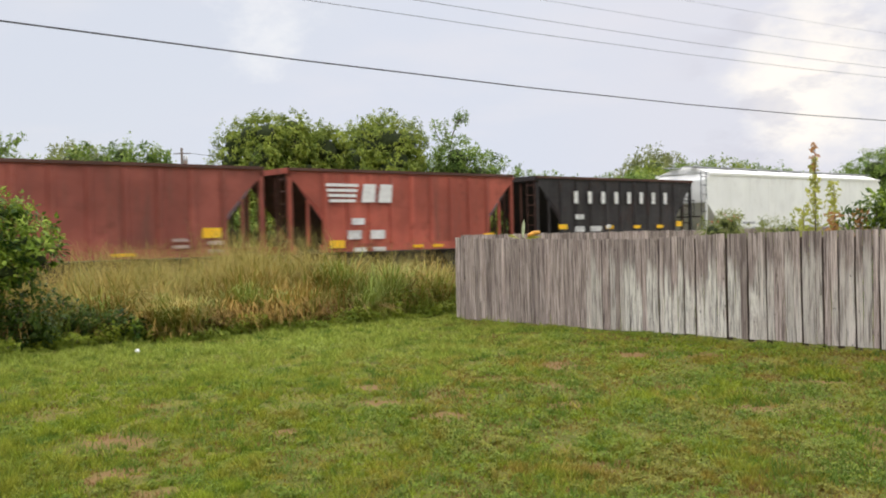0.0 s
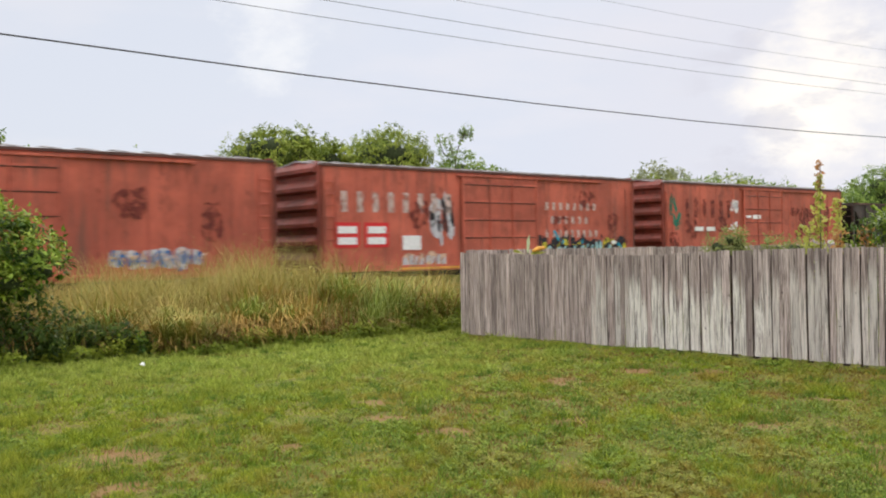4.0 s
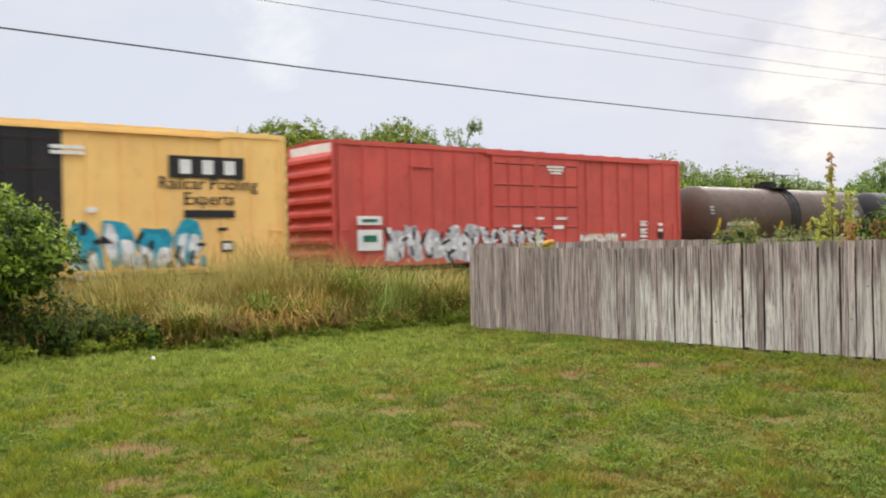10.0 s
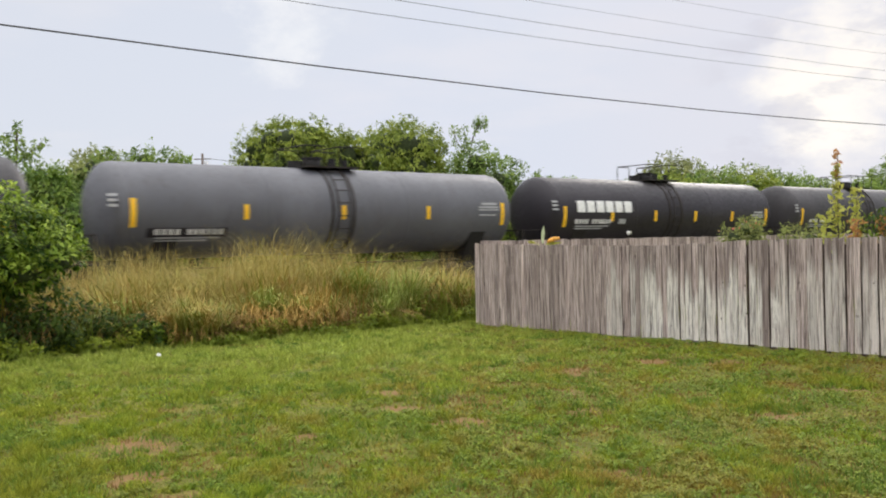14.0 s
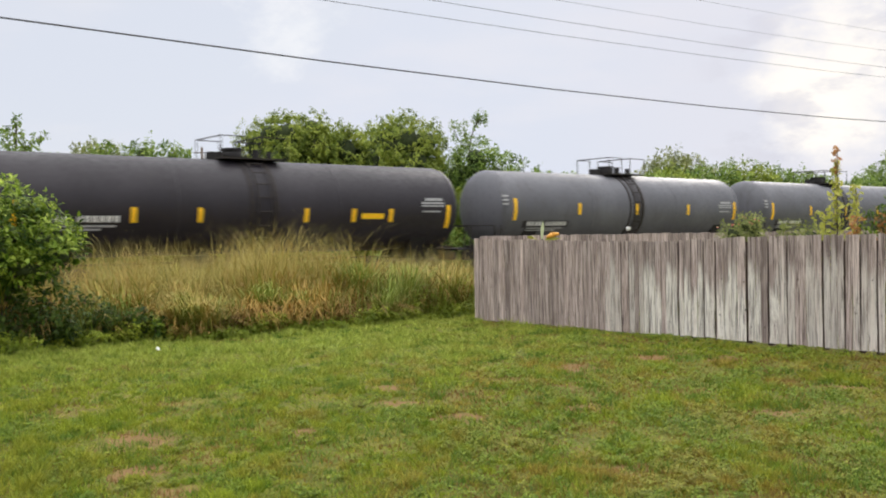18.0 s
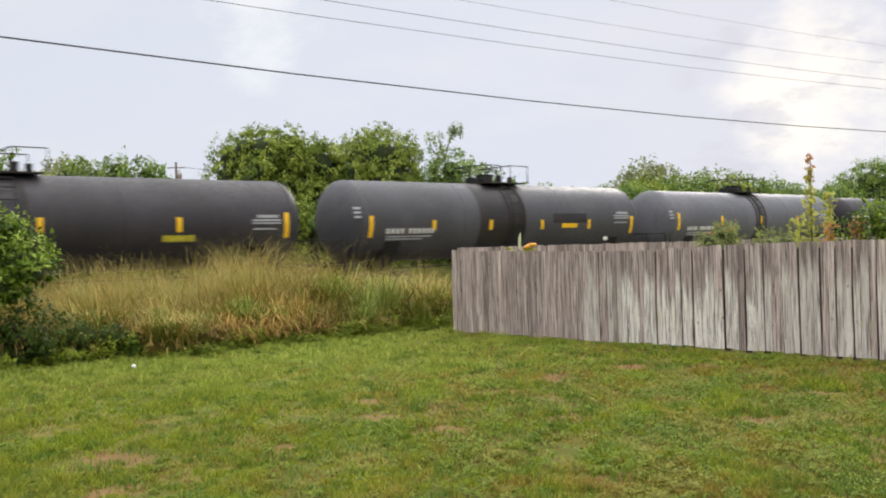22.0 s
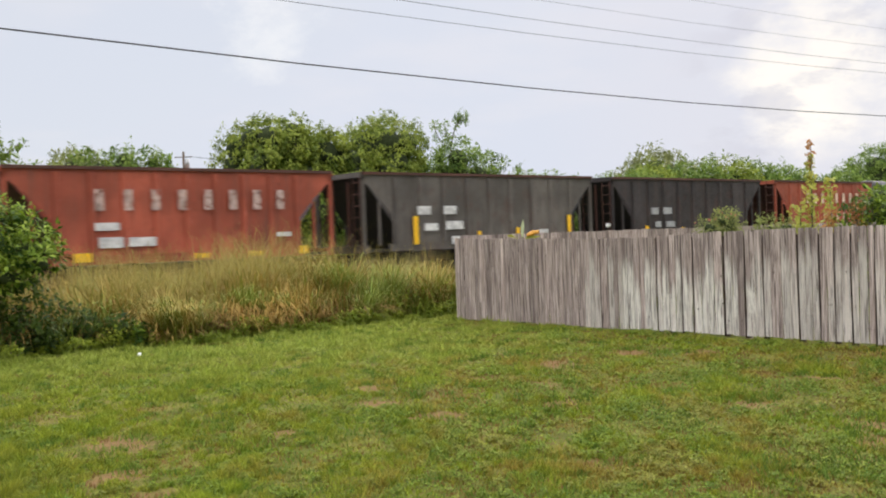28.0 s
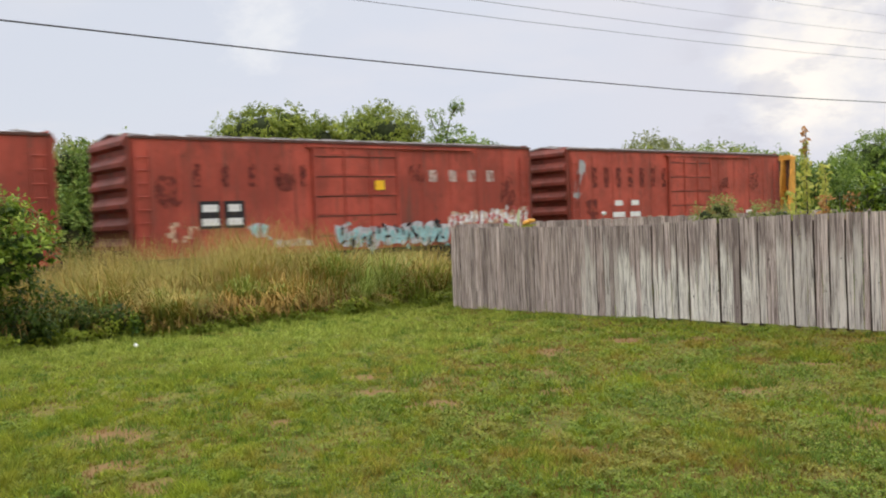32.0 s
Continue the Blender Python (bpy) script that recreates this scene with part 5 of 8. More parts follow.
def coal_gondola(l, r):
    root, L = railcar("coal_gondola_car", "tall dark brown coal car with a yellow end slope", "gondola car", l, r)
    h, top, sill = L / 2, 3.76, 1.1
    for sy in (-1, 1):
        y = sy * HW
        s = part("side_wall", MB().prism([(-h, top), (-h + 0.15, 2.9), (-h + 1.3, sill), (h - 1.0, sill), (h - 0.45, top - 0.1), (h, top)], *sorted((y, y - 0.04 * sy))), COALBROWN, root)
        for i in range(12):
            x = -h + 1.5 + (L - 3.0) * i / 11
            part("side_post", MB().box(x - 0.06, x + 0.06, *sorted((y, y + 0.09 * sy)), sill, top - 0.1), COALBROWN, s)
        part("top_chord", MB().box(-h, h, *sorted((y - 0.06 * sy, y + 0.12 * sy)), top - 0.1, top + 0.05), COALBROWN, root)
        part("side_sill", MB().box(-h, h, *sorted((y - 0.1 * sy, y + 0.08 * sy)), sill - 0.25, sill + 0.05), COALBROWN, root)
        part("end_gusset", MB().prism([(h - 0.9, top - 0.1), (h - 0.02, top - 0.1), (h - 0.02, 2.6), (h - 0.55, sill + 0.1), (h - 0.85, 2.3)], *sorted((y - 0.03 * sy, y + 0.03 * sy))), SAFETY, root, "rust-streaked yellow end gusset")
        part("corner_post", MB().box(-h, -h + 0.12, *sorted((y, y - 0.12 * sy)), sill, top), COALBROWN, root)
        part("corner_post", MB().box(h - 0.12, h, *sorted((y, y - 0.12 * sy)), sill, top), COALBROWN, root)
    for sx in (-1, 1):
        part("slope_sheet", MB().prism([(sx * (h - 0.05), top - 0.1), (sx * (h - 1.3), 1.2), (sx * (h - 1.5), 1.2), (sx * (h - 0.12), top - 0.1)], -HW + 0.04, HW - 0.04), UNDER if sx < 0 else SAFETY, root)
        part("end_beam", MB().box(*sorted((sx * (h - 0.03), sx * (h + 0.05))), -HW, HW, top - 0.14, top + 0.05), COALBROWN, root)
        part("end_sill", MB().box(*sorted((sx * (h - 0.3), sx * h)), -HW, HW, 0.84, 1.1), COALBROWN, root)
    ladder(root, h - 0.2, -HW - 0.05, 0.9, top, SAFETY)
    ladder(root, -h + 0.2, -HW - 0.05, 0.9, top, COALBROWN)
    part("floor", MB().box(-h + 1.2, h - 1.2, -HW, HW, 0.7, 1.0), UNDER, root)
    part("centre_sill", MB().box(-h, h, -0.25, 0.25, 0.7, 1.05), UNDER, root)
    y = -HW - 0.1
    for x, m in ((-1.39, SIGNRED), (2.09, SIGNRED)):
        part("sign_panel", MB().box(x - 0.42, x + 0.42, y - 0.02, y + 0.01, 2.45, 2.9), m, root, "red sign with pale bars")
        plates(root, "lettering", WHITE, [(x, 2.8, 0.6, 0.05), (x, 2.68, 0.7, 0.05), (x, 2.56, 0.6, 0.05)], y=y - 0.015)
    part("sign_panel", MB().box(-0.01, 0.69, y - 0.02, y + 0.01, 2.4, 2.92), WHITE, root, "white sign with a blue mark")
    part("sign_panel", MB().box(-0.01, 0.69, y - 0.02, y + 0.01, 1.98, 2.37), SIGNBLUE, root, "blue sign with white bars")
    plates(root, "lettering", SIGNBLUE, [(0.34, 2.66, 0.25, 0.3)], y=y - 0.015)
    plates(root, "lettering", WHITE, [(0.34, 2.28, 0.5, 0.05), (0.34, 2.18, 0.56, 0.05), (0.34, 2.08, 0.4, 0.05)], y=y - 0.015)
    plates(root, "lettering", GREYLET, [(-4.9, 2.72, 0.6, 0.24), (-3.9, 2.72, 0.5, 0.24), (-4.9, 2.2, 0.75, 0.24), (-3.9, 2.2, 0.45, 0.24), (-4.8, 1.6, 0.5, 0.16), (-3.9, 1.6, 0.45, 0.16)], y=y)
    for x in (-5.9, -1.2, 1.4, 4.2):
        plates(root, "reflector", ORANGE, [(x, 1.55, 0.16, 0.55)], y=y)
    running_gear(root, L)


DECKTAN = plain("sun_bleached_timber", lin(186, 156, 118), 0.85, var=0.25, scale=3.0)


def bulkhead_flat(l, r):
    root, L = railcar("bulkhead_flat_car", "empty yellow bulkhead flat car with a timber-faced end wall", "flat car", l, r)
    h, deck = L / 2, 1.24
    part("deck", MB().box(-h, h, -HW, HW, deck - 0.08, deck), DECKTAN, root, "worn tan timber deck")
    for sy in (-1, 1):
        y = sy * HW
        part("side_sill", MB().prism([(-h, deck - 0.06), (h, deck - 0.06), (h, deck - 0.35), (h - 2.6, deck - 0.42), (h - 3.6, deck - 0.72), (-h + 3.6, deck - 0.72), (-h + 2.6, deck - 0.42), (-h, deck - 0.35)],
                                     *sorted((y, y - 0.06 * sy))), RUSTYEL, root)
        part("sill_flange", MB().box(-h, h, *sorted((y, y + 0.09 * sy)), deck - 0.12, deck - 0.05), SAFETY, root)
        part("sill_flange", MB().box(-h + 3.6, h - 3.6, *sorted((y, y + 0.09 * sy)), deck - 0.74, deck - 0.66), SAFETY, root)
        for i in range(16):
            x = -h + 0.8 + (L - 1.6) * i / 15
            part("stake_pocket", MB().box(x - 0.08, x + 0.08, *sorted((y, y + 0.08 * sy)), deck - 0.3, deck - 0.07), RUSTYEL, root)
    top = 4.5
    for sx in (-1, 1):
        x0 = sx * (h - 0.95)                    # face towards the load
        face = part("bulkhead_face", MB().box(*sorted((x0, x0 + 0.06 * sx)), -HW + 0.05, HW - 0.05, deck, top - 0.15), PLANK, root, "dark weathered timber planks")
        for i in range(14):
            z = deck + 0.12 + (top - deck - 0.3) * i / 13
            part("plank", MB().box(*sorted((x0 - 0.03 * sx, x0)), -HW + 0.05, HW - 0.05, z - 0.1, z + 0.1), PLANK, face)
        part("bulkhead_strap", MB().box(*sorted((x0 - 0.05 * sx, x0 - 0.03 * sx)), -0.06, 0.06, deck + 0.4, top - 0.3), GREYLET, root, "pale steel strap down the planks")
        part("bulkhead_cap", MB().prism([(-HW, top - 0.18), (HW, top - 0.18), (HW, top - 0.02), (HW - 0.25, top + 0.08), (-HW + 0.25, top + 0.08), (-HW, top - 0.02)], *sorted((x0, x0 + 0.3 * sx)), "x"), SAFETY, root)
        for y in (-HW + 0.06, -0.9, -0.3, 0.3, 0.9, HW - 0.06):
            part("bulkhead_post", MB().prism([(x0 + 0.06 * sx, top - 0.1), (x0 + 0.32 * sx, top - 0.1), (x0 + 0.92 * sx, deck), (x0 + 0.06 * sx, deck)], y - 0.05, y + 0.05), SAFETY, root)
        part("bulkhead_girt", MB().box(*sorted((x0 + 0.06 * sx, x0 + 0.4 * sx)), -HW + 0.05, HW - 0.05, 2.62, 2.72), SAFETY, root)
    part("centre_sill", MB().box(-h, h, -0.35, 0.35, 0.55, deck - 0.1), RUSTYEL, root)
    plates(root, "lettering", WHITE, [(-h * 0.1, 0.78, 0.7, 0.16), (h * 0.04, 0.78, 0.7, 0.16), (-h * 0.32, 0.7, 0.5, 0.12)])
    running_gear(root, L, inset=2.2)


def covered_hopper(l, r):
    root, L = railcar("covered_hopper_car", "white covered hopper with a running board on its roof", "hopper car", l, r)
    h, top, sill = L / 2, 4.33, 1.05
    body = MB().prism([(-h + 0.9, top), (-h + 0.5, top - 0.35), (-h + 0.5, 2.9), (-h + 2.4, sill), (h - 2.4, sill), (h - 0.5, 2.9), (h - 0.5, top - 0.35), (h - 0.9, top)], -HW, HW)
    part("body", body, WHITEHOP, root)
    for i in range(9):
        x = -h + 2.5 + (L - 5) * i / 8
        part("side_seam", MB().box(x - 0.02, x + 0.02, -HW - 0.012, -HW, sill + 0.1, top - 0.15), WHITEHOP, root)
    for yy in (-HW, HW):
        part("eave", MB().box(-h + 0.6, h - 0.6, yy - 0.05, yy + 0.05, top - 0.12, top), WHITEHOP, root)
    part("roof", MB().prism([(-HW, top), (-0.7, top + 0.24), (0.7, top + 0.24), (HW, top)], -h + 0.8, h - 0.8, "x"), WHITEHOP, root)
    for yy in (-0.75, 0.35):
        part("running_board", MB().box(-h + 0.2, h - 0.2, yy, yy + 0.4, top + 0.3, top + 0.34), CHROME, root)
    for i in range(8):
        x = -h + 1.6 + (L - 3.2) * i / 7
        part("hatch", MB().box(x - 0.55, x + 0.55, -0.3, 0.3, top + 0.2, top + 0.38), WHITEHOP, root)
        part("board_bracket", MB().box(x - 0.03, x + 0.03, -0.8, 0.8, top + 0.1, top + 0.3), CHROME, root)
    for sx in (-1, 1):
        part("end_sill", MB().box(*sorted((sx * (h - 0.5), sx * h)), -HW, HW, 0.9, 1.1), WHITEHOP, root)
        for yy in (-HW, HW - 0.1):
            part("corner_post", MB().box(*sorted((sx * (h - 0.55), sx * (h - 0.45))), yy, yy + 0.1, 1.0, 3.0), WHITEHOP, root)
        ladder(root, sx * (h - 0.3), -HW + 0.02, 0.6, top, UNDER)
        part("end_platform", MB().box(*sorted((sx * (h - 0.5), sx * (h + 0.1))), -1.2, 1.2, 2.2, 2.26).path([(sx * (h + 0.1), -1.2, 2.25), (sx * (h + 0.1), -1.2, 3.0), (sx * (h + 0.1), 1.2, 3.0), (sx * (h + 0.1), 1.2, 2.25)], 0.03), UNDER, root)
    for i in range(3):
        x = -h * 0.5 + h * 0.5 * i
        part("hopper_bay", MB().prism([(x - 1.5, sill), (x + 1.5, sill), (x + 0.4, 0.35), (x - 0.4, 0.35)], -1.1, 1.1), WHITEHOP, root)
    part("centre_sill", MB().box(-h, h, -0.2, 0.2, 0.7, 1.05), UNDER, root)
    plates(root, "lettering", GREYLET, [(-h + 2.9, 2.3, 0.75, 0.09), (-h + 2.9, 2.05, 0.9, 0.14), (-h + 4.0, 1.9, 1.1, 0.1), (-h + 2.9, 1.75, 0.8, 0.1), (-h + 4.1, 1.6, 1.0, 0.08)])
    spray(root, -h + 3.4, h - 5, 1.35, 1.75, (GREYLET, WHITEHOP), 77)
    running_gear(root, L)


PLANK = plain("weathered_brown_plank", lin(104, 84, 76), 0.9, var=0.35, scale=6.0)
TANRUST = car_paint("tan_rusted_plate", lin(128, 106, 84), dirt=(0.12, 0.08, 0.05), wear=0.6)
RUSTYEL = car_paint("rusted_yellow_paint", lin(206, 158, 84), dirt=(0.22, 0.11, 0.05), wear=0.6)

# ---- the train, from its front to its rear
covered_hopper(37.2, 55.6)
for l, r, paint, label, marks, orange in (
    (26.3, 36.5, BLACK, "black open hopper with pale block lettering", [name_blocks(8, -2.9, 3.0, 3.05, 0.5, 0.36), marks_at([(-2.7, 2.25, 0.5, 0.2), (-2.7, 1.75, 0.55, 0.22), (-1.7, 1.75, 0.7, 0.22)])],
     [(-3.7, 1.85, 0.5, 0.2), (-0.8, 1.8, 0.45, 0.14), (1.0, 1.8, 0.45, 0.14), (2.6, 1.8, 0.45, 0.14), (4.0, 1.9, 0.4, 0.25)]),
    (15.1, 25.0, RED2, "oxide red open hopper with a white striped emblem", [speed_logo(-2.15, 3.1, 2.9, 0.62), marks_at([(-2.35, 2.15, 0.5, 0.22), (-2.5, 1.7, 0.55, 0.3), (-1.55, 1.7, 0.6, 0.3), (-2.3, 1.2, 0.5, 0.14), (-1.5, 1.2, 0.5, 0.14)])],
     [(-3.2, 1.4, 0.6, 0.26), (0.2, 1.12, 0.45, 0.1), (1.1, 1.12, 0.45, 0.1), (2.6, 1.15, 0.4, 0.1), (3.6, 1.55, 0.5, 0.24)]),
    (3.4, 14.2, RED, "oxide red open hopper with small white stencils", [marks_at([(-2.9, 2.3, 0.5, 0.22), (-2.9, 1.7, 0.5, 0.22), (-2.0, 1.7, 0.6, 0.22), (2.6, 1.65, 0.5, 0.1), (2.6, 1.45, 0.5, 0.1), (3.7, 1.55, 0.5, 0.12), (3.7, 1.3, 0.5, 0.12)], FADEWHITE)],
     [(-4.0, 1.75, 0.5, 0.25), (3.6, 1.85, 0.6, 0.3), (-1.6, 1.1, 0.7, 0.1), (0.9, 1.1, 0.7, 0.1)]),
    (-9.24, 2.05, RED2, "oxide red open hopper with large cream block lettering", [name_blocks(8, -3.0, 3.15, 3.14, 0.56, 0.4, LETCREAM), marks_at([(4.0, 3.05, 0.7, 0.13), (-2.9, 2.46, 0.5, 0.2), (-2.85, 2.12, 0.62, 0.24), (-1.95, 2.12, 0.7, 0.22), (-2.85, 1.66, 0.4, 0.1), (-2.0, 1.66, 0.4, 0.1)])],
     [(-4.1, 1.85, 0.26, 0.5), (-0.75, 1.72, 0.14, 0.45), (0.95, 1.72, 0.14, 0.45), (4.2, 1.7, 0.5, 0.26)]),
    (-22.35, -11.2, RED, "dark oxide red open hopper with large cream block lettering", [name_blocks(8, -2.5, 3.3, 2.95, 0.62, 0.44, LETCREAM), name_blocks(6, -1.2, 2.6, 2.05, 0.4, 0.3, LETCREAM), marks_at([(4.1, 2.9, 0.5, 0.14), (1.9, 1.55, 0.5, 0.4)])],
     [(-3.4, 1.45, 0.6, 0.24), (-1.3, 1.4, 0.5, 0.16), (1.0, 1.35, 0.5, 0.16), (3.0, 1.4, 0.5, 0.16), (4.4, 1.5, 0.5, 0.24)]),
    (-34.05, -23.67, DUSTBLACK, "faded black open hopper with pale block lettering", [name_blocks(8, -2.42, 2.82, 3.2, 0.46, 0.36, PALELET), marks_at([(-2.35, 2.45, 0.55, 0.2), (-2.3, 1.95, 0.65, 0.22), (-1.45, 1.95, 0.55, 0.2), (2.75, 1.55, 0.4, 0.24), (-2.35, 1.5, 0.5, 0.14)], GREYLET)],
     [(-3.22, 1.55, 0.65, 0.26), (3.42, 1.5, 0.55, 0.26)]),
):
    open_hopper(l, r, paint, label, marks=marks, mark_orange=orange)

b1, L1 = boxcar(-51.28, -35.49, REDBOX, "red boxcar with a sliding door and sprayed marks", door=(-1.75, 1.8), sill_yellow=True, end_paint=GRIMY_SHADED, seed=2)
plates(b1, "lettering", FADEDARK, letters(6, -6.2, -2.9, 3.35, 0.85, 0.42))
plates(b1, "lettering", WHITE, [(-5.4, 2.4, 0.66, 0.2), (-4.5, 2.4, 0.66, 0.2), (-2.95, 2.4, 0.35, 0.06), (-1.3, 3.0, 0.4, 0.12), (-0.6, 3.0, 0.7, 0.2), (6.6, 1.6, 0.7, 0.4)], y=-HW - 0.08)
spray(b1, -7.5, -7.0, 3.0, 4.0, (GREENSPRAY,), 5, n=2)
spray(b1, -7.3, -6.75, 2.3, 3.2, (GREENSPRAY,), 15, n=2)
spray(b1, -2.7, -2.1, 3.1, 3.9, (WHITE, PALESPRAY), 6, n=2)
spray(b1, -2.75, -2.1, 1.5, 2.9, (WHITESPRAY, REDBOX), 66, n=2)
peeled(b1, [(3.1, 3.3, 0.8, 0.5), (4.0, 2.9, 0.9, 1.1), (4.9, 3.35, 0.7, 0.8), (5.4, 2.5, 0.6, 0.9), (3.4, 2.2, 0.6, 0.5), (6.3, 2.9, 0.5, 1.5), (-5.9, 2.4, 0.9, 1.0), (-3.6, 2.6, 1.0, 0.7), (-7.2, 1.8, 0.6, 0.9)])
spray(b1, 4.0, 6.2, 1.2, 1.9, (PINKSPRAY, PALESPRAY), 7)
spray(b1, -5.5, -0.8, 1.0, 1.45, (PINKSPRAY, PALESPRAY), 8)
b2, L2 = boxcar(-69.3, -53.49, REDBOX, "faded red boxcar with coloured spray paint along its foot", door=(-1.9, 2.0), sill_yellow=True, end_paint=GRIMY_SHADED, seed=3)
plates(b2, "lettering", FADEWHITE, letters(8, -7.0, -2.5, 3.3, 0.7, 0.42))
plates(b2, "lettering", FADEWHITE, letters(8, 2.6, 5.4, 3.3, 0.3, 0.26) + letters(6, 2.9, 4.9, 2.75, 0.3, 0.26) + letters(9, 2.6, 5.5, 2.2, 0.3, 0.26))
for x in (-6.9, -5.7):
    part("sign_panel", MB().box(x - 0.5, x + 0.5, -HW - 0.02, -HW, 1.75, 2.6), SIGNRED, b2, "red panel with white stencils")
plates(b2, "lettering", WHITE, [(-6.9, 2.35, 0.75, 0.24), (-5.7, 2.35, 0.75, 0.24), (-6.9, 1.98, 0.75, 0.24), (-5.7, 1.98, 0.75, 0.24), (-4.2, 1.9, 0.8, 0.5)], y=-HW - 0.02)
spray(b2, 1.9, 7.5, 0.9, 2.2, (SOOTSPRAY, YELSPRAY, TEAL), 9)
peeled(b2, [(5.0, 3.6, 0.9, 0.7), (-0.4, 3.6, 0.7, 0.5), (6.6, 2.6, 0.6, 1.0), (-3.9, 2.9, 0.9, 0.9), (3.4, 2.6, 0.9, 0.6)])
spray(b2, 2.6, 7.0, 1.0, 1.9, (SOOTSPRAY, AQUASPRAY), 90, y=-HW - 0.03)
spray(b2, -3.4, -2.2, 1.8, 3.7, (PALESPRAY, SOOTSPRAY), 10, n=2)
spray(b2, -4.6, -2.6, 0.95, 1.6, (PINKSPRAY, PALESPRAY), 11)
b3, L3 = boxcar(-87.04, -71.04, REDBOX, "red boxcar with a white striped emblem", door=(-2.28, 1.55), end_paint=GRIMY_SHADED, seed=4)
speed_logo(-6.7, 3.33, 2.5, 0.6)(b3, L3, random.Random(1))
plates(b3, "lettering", WHITE, [(-6.4, 2.2, 0.4, 0.16), (-6.5, 1.75, 0.5, 0.2), (-5.4, 1.75, 0.7, 0.2)])
spray(b3, 2.8, 5.6, 1.2, 1.9, (PALESPRAY, LOGOBLUE, PINKSPRAY), 12)
b4, L4 = boxcar(-105.2, -89.64, REDBOX, "red boxcar with a dark slatted door panel and red sign panels", door=(-1.92, 1.71), seed=5)
for x in (-5.1, -4.1):
    part("sign_panel", MB().box(x - 0.48, x + 0.48, -HW - 0.02, -HW, 1.55, 2.4), SIGNRED, b4, "red panel with white stencils")
plates(b4, "lettering", WHITE, [(-5.1, 2.2, 0.6, 0.26), (-4.1, 2.2, 0.45, 0.26), (-5.1, 1.78, 0.7, 0.26), (-4.1, 1.78, 0.6, 0.26), (-1.95, 1.55, 0.3, 0.2)], y=-HW - 0.02)
plates(b4, "lettering", FADEWHITE, letters(8, -6.3, -2.2, 3.3, 0.5, 0.36))
part("slatted_panel", MB().box(-1.46, 1.6, -HW - 0.13, -HW - 0.1, 2.3, 3.3), RIM, b4, "sooty dark slatted panel")
for i in range(6):
    part("slat", MB().box(-1.4, 1.54, -HW - 0.15, -HW - 0.13, 2.36 + 0.16 * i, 2.45 + 0.16 * i), GRIMY_SHADED, b4)
peeled(b4, [(-6.6, 2.9, 0.9, 1.0), (-3.0, 2.5, 0.8, 1.2), (4.6, 3.2, 0.6, 0.9), (5.6, 2.6, 0.9, 1.1), (6.7, 3.4, 0.6, 0.9), (2.6, 2.9, 0.6, 1.1)])
peeled(b3, [(-4.2, 2.9, 0.9, 1.0), (3.4, 3.1, 0.9, 0.9), (5.9, 2.6, 0.7, 1.2)])
spray(b4, 3.4, 3.9, 2.5, 3.9, (LOGOBLUE, TEAL), 13, n=1)
gondola(-126.57, -107.2)
coal_gondola(-142.27, -127.6)


def big_name(n, x, w, a0, a1, mat, gap=0.16):
    """Bold plain blocks, one a letter."""
    k, out = w / n, []
    for i in range(n):
        cx, kw = x - w / 2 + k * (i + 0.5), k * (1 - gap)
        out.append(("lettering", mat, cx, kw * 0.86, a0, a1))
    return out


def tank_marks(L, name=True, name_x=None, plate=None, name_a=-16, data_a=0):
    h = L / 2
    p = [("lettering", GREYLET, h - x, w, a0 + data_a, a1 + data_a) for x, w, a0, a1 in ((1.5, 0.75, 8.5, 12), (1.55, 1.0, 4, 6.5), (1.55, 1.0, 0.5, 2.5), (1.6, 0.8, -7, -5))]
    x = -h + 2.55 if name_x is None else name_x
    if name:
        p += big_name(4, x - 0.66, 0.84, name_a - 3.5, name_a + 3.5, PALELET, 0.2) + big_name(6, x + 0.52, 1.2, name_a - 3.5, name_a + 3.5, PALELET, 0.22) + [("lettering", GREYLET, x, 2.0, name_a - 9, name_a - 7), ("lettering", GREYLET, x - 0.2, 1.6, name_a - 13, name_a - 11)]
    if plate:
        p += [("placard", plate[0], plate[1], plate[2], plate[3], plate[4])]
    for i in range(3):
        p.append(("lettering", GREYLET, -h + 0.28, 0.28, 14 - 6 * i, 17 - 6 * i))
    return p


T = 15.75
tank_car(-158.53, -144.66, TANKBLACK, "black tank car with yellow reflectors", stripes=[-6.93, -4.25, -1.13, 2.02, 4.5, 6.93], stripe_angle=(-12, 1), panels=tank_marks(15.5), seed=1)
tank_car(-175.42, -162.12, TANKBROWN, "rusty brown tank car with a dark stain at its middle", stripe_angle=(-28, -14), long_ends=True, stripes=6, mid=(-0.5, 0.5, TANKSPILL), panels=tank_marks(15.0), seed=2)

r1, LR = boxcar(-196.72, -178.58, CRIMSON, "clean red high boxcar with two doors and grey spray paint", side_top=5.12, sill=0.88, door=(-2.27, 2.45), doors=2, end_ribs=8, end_top=WHITE, roof_mat=CRIMSON, tall=True, seed=7)
spray(r1, -7.16, -3.0, 0.9, 2.3, (PALESPRAY, WHITESPRAY, SOOTSPRAY), 21, y=-HW - 0.045)
spray(r1, -2.9, 0.4, 1.5, 2.2, (WHITESPRAY, PALESPRAY, SOOTSPRAY), 22, y=-HW - 0.11)
spray(r1, 2.25, 4.85, 1.45, 2.0, (PINKSPRAY, WHITESPRAY), 23, y=-HW - 0.045)
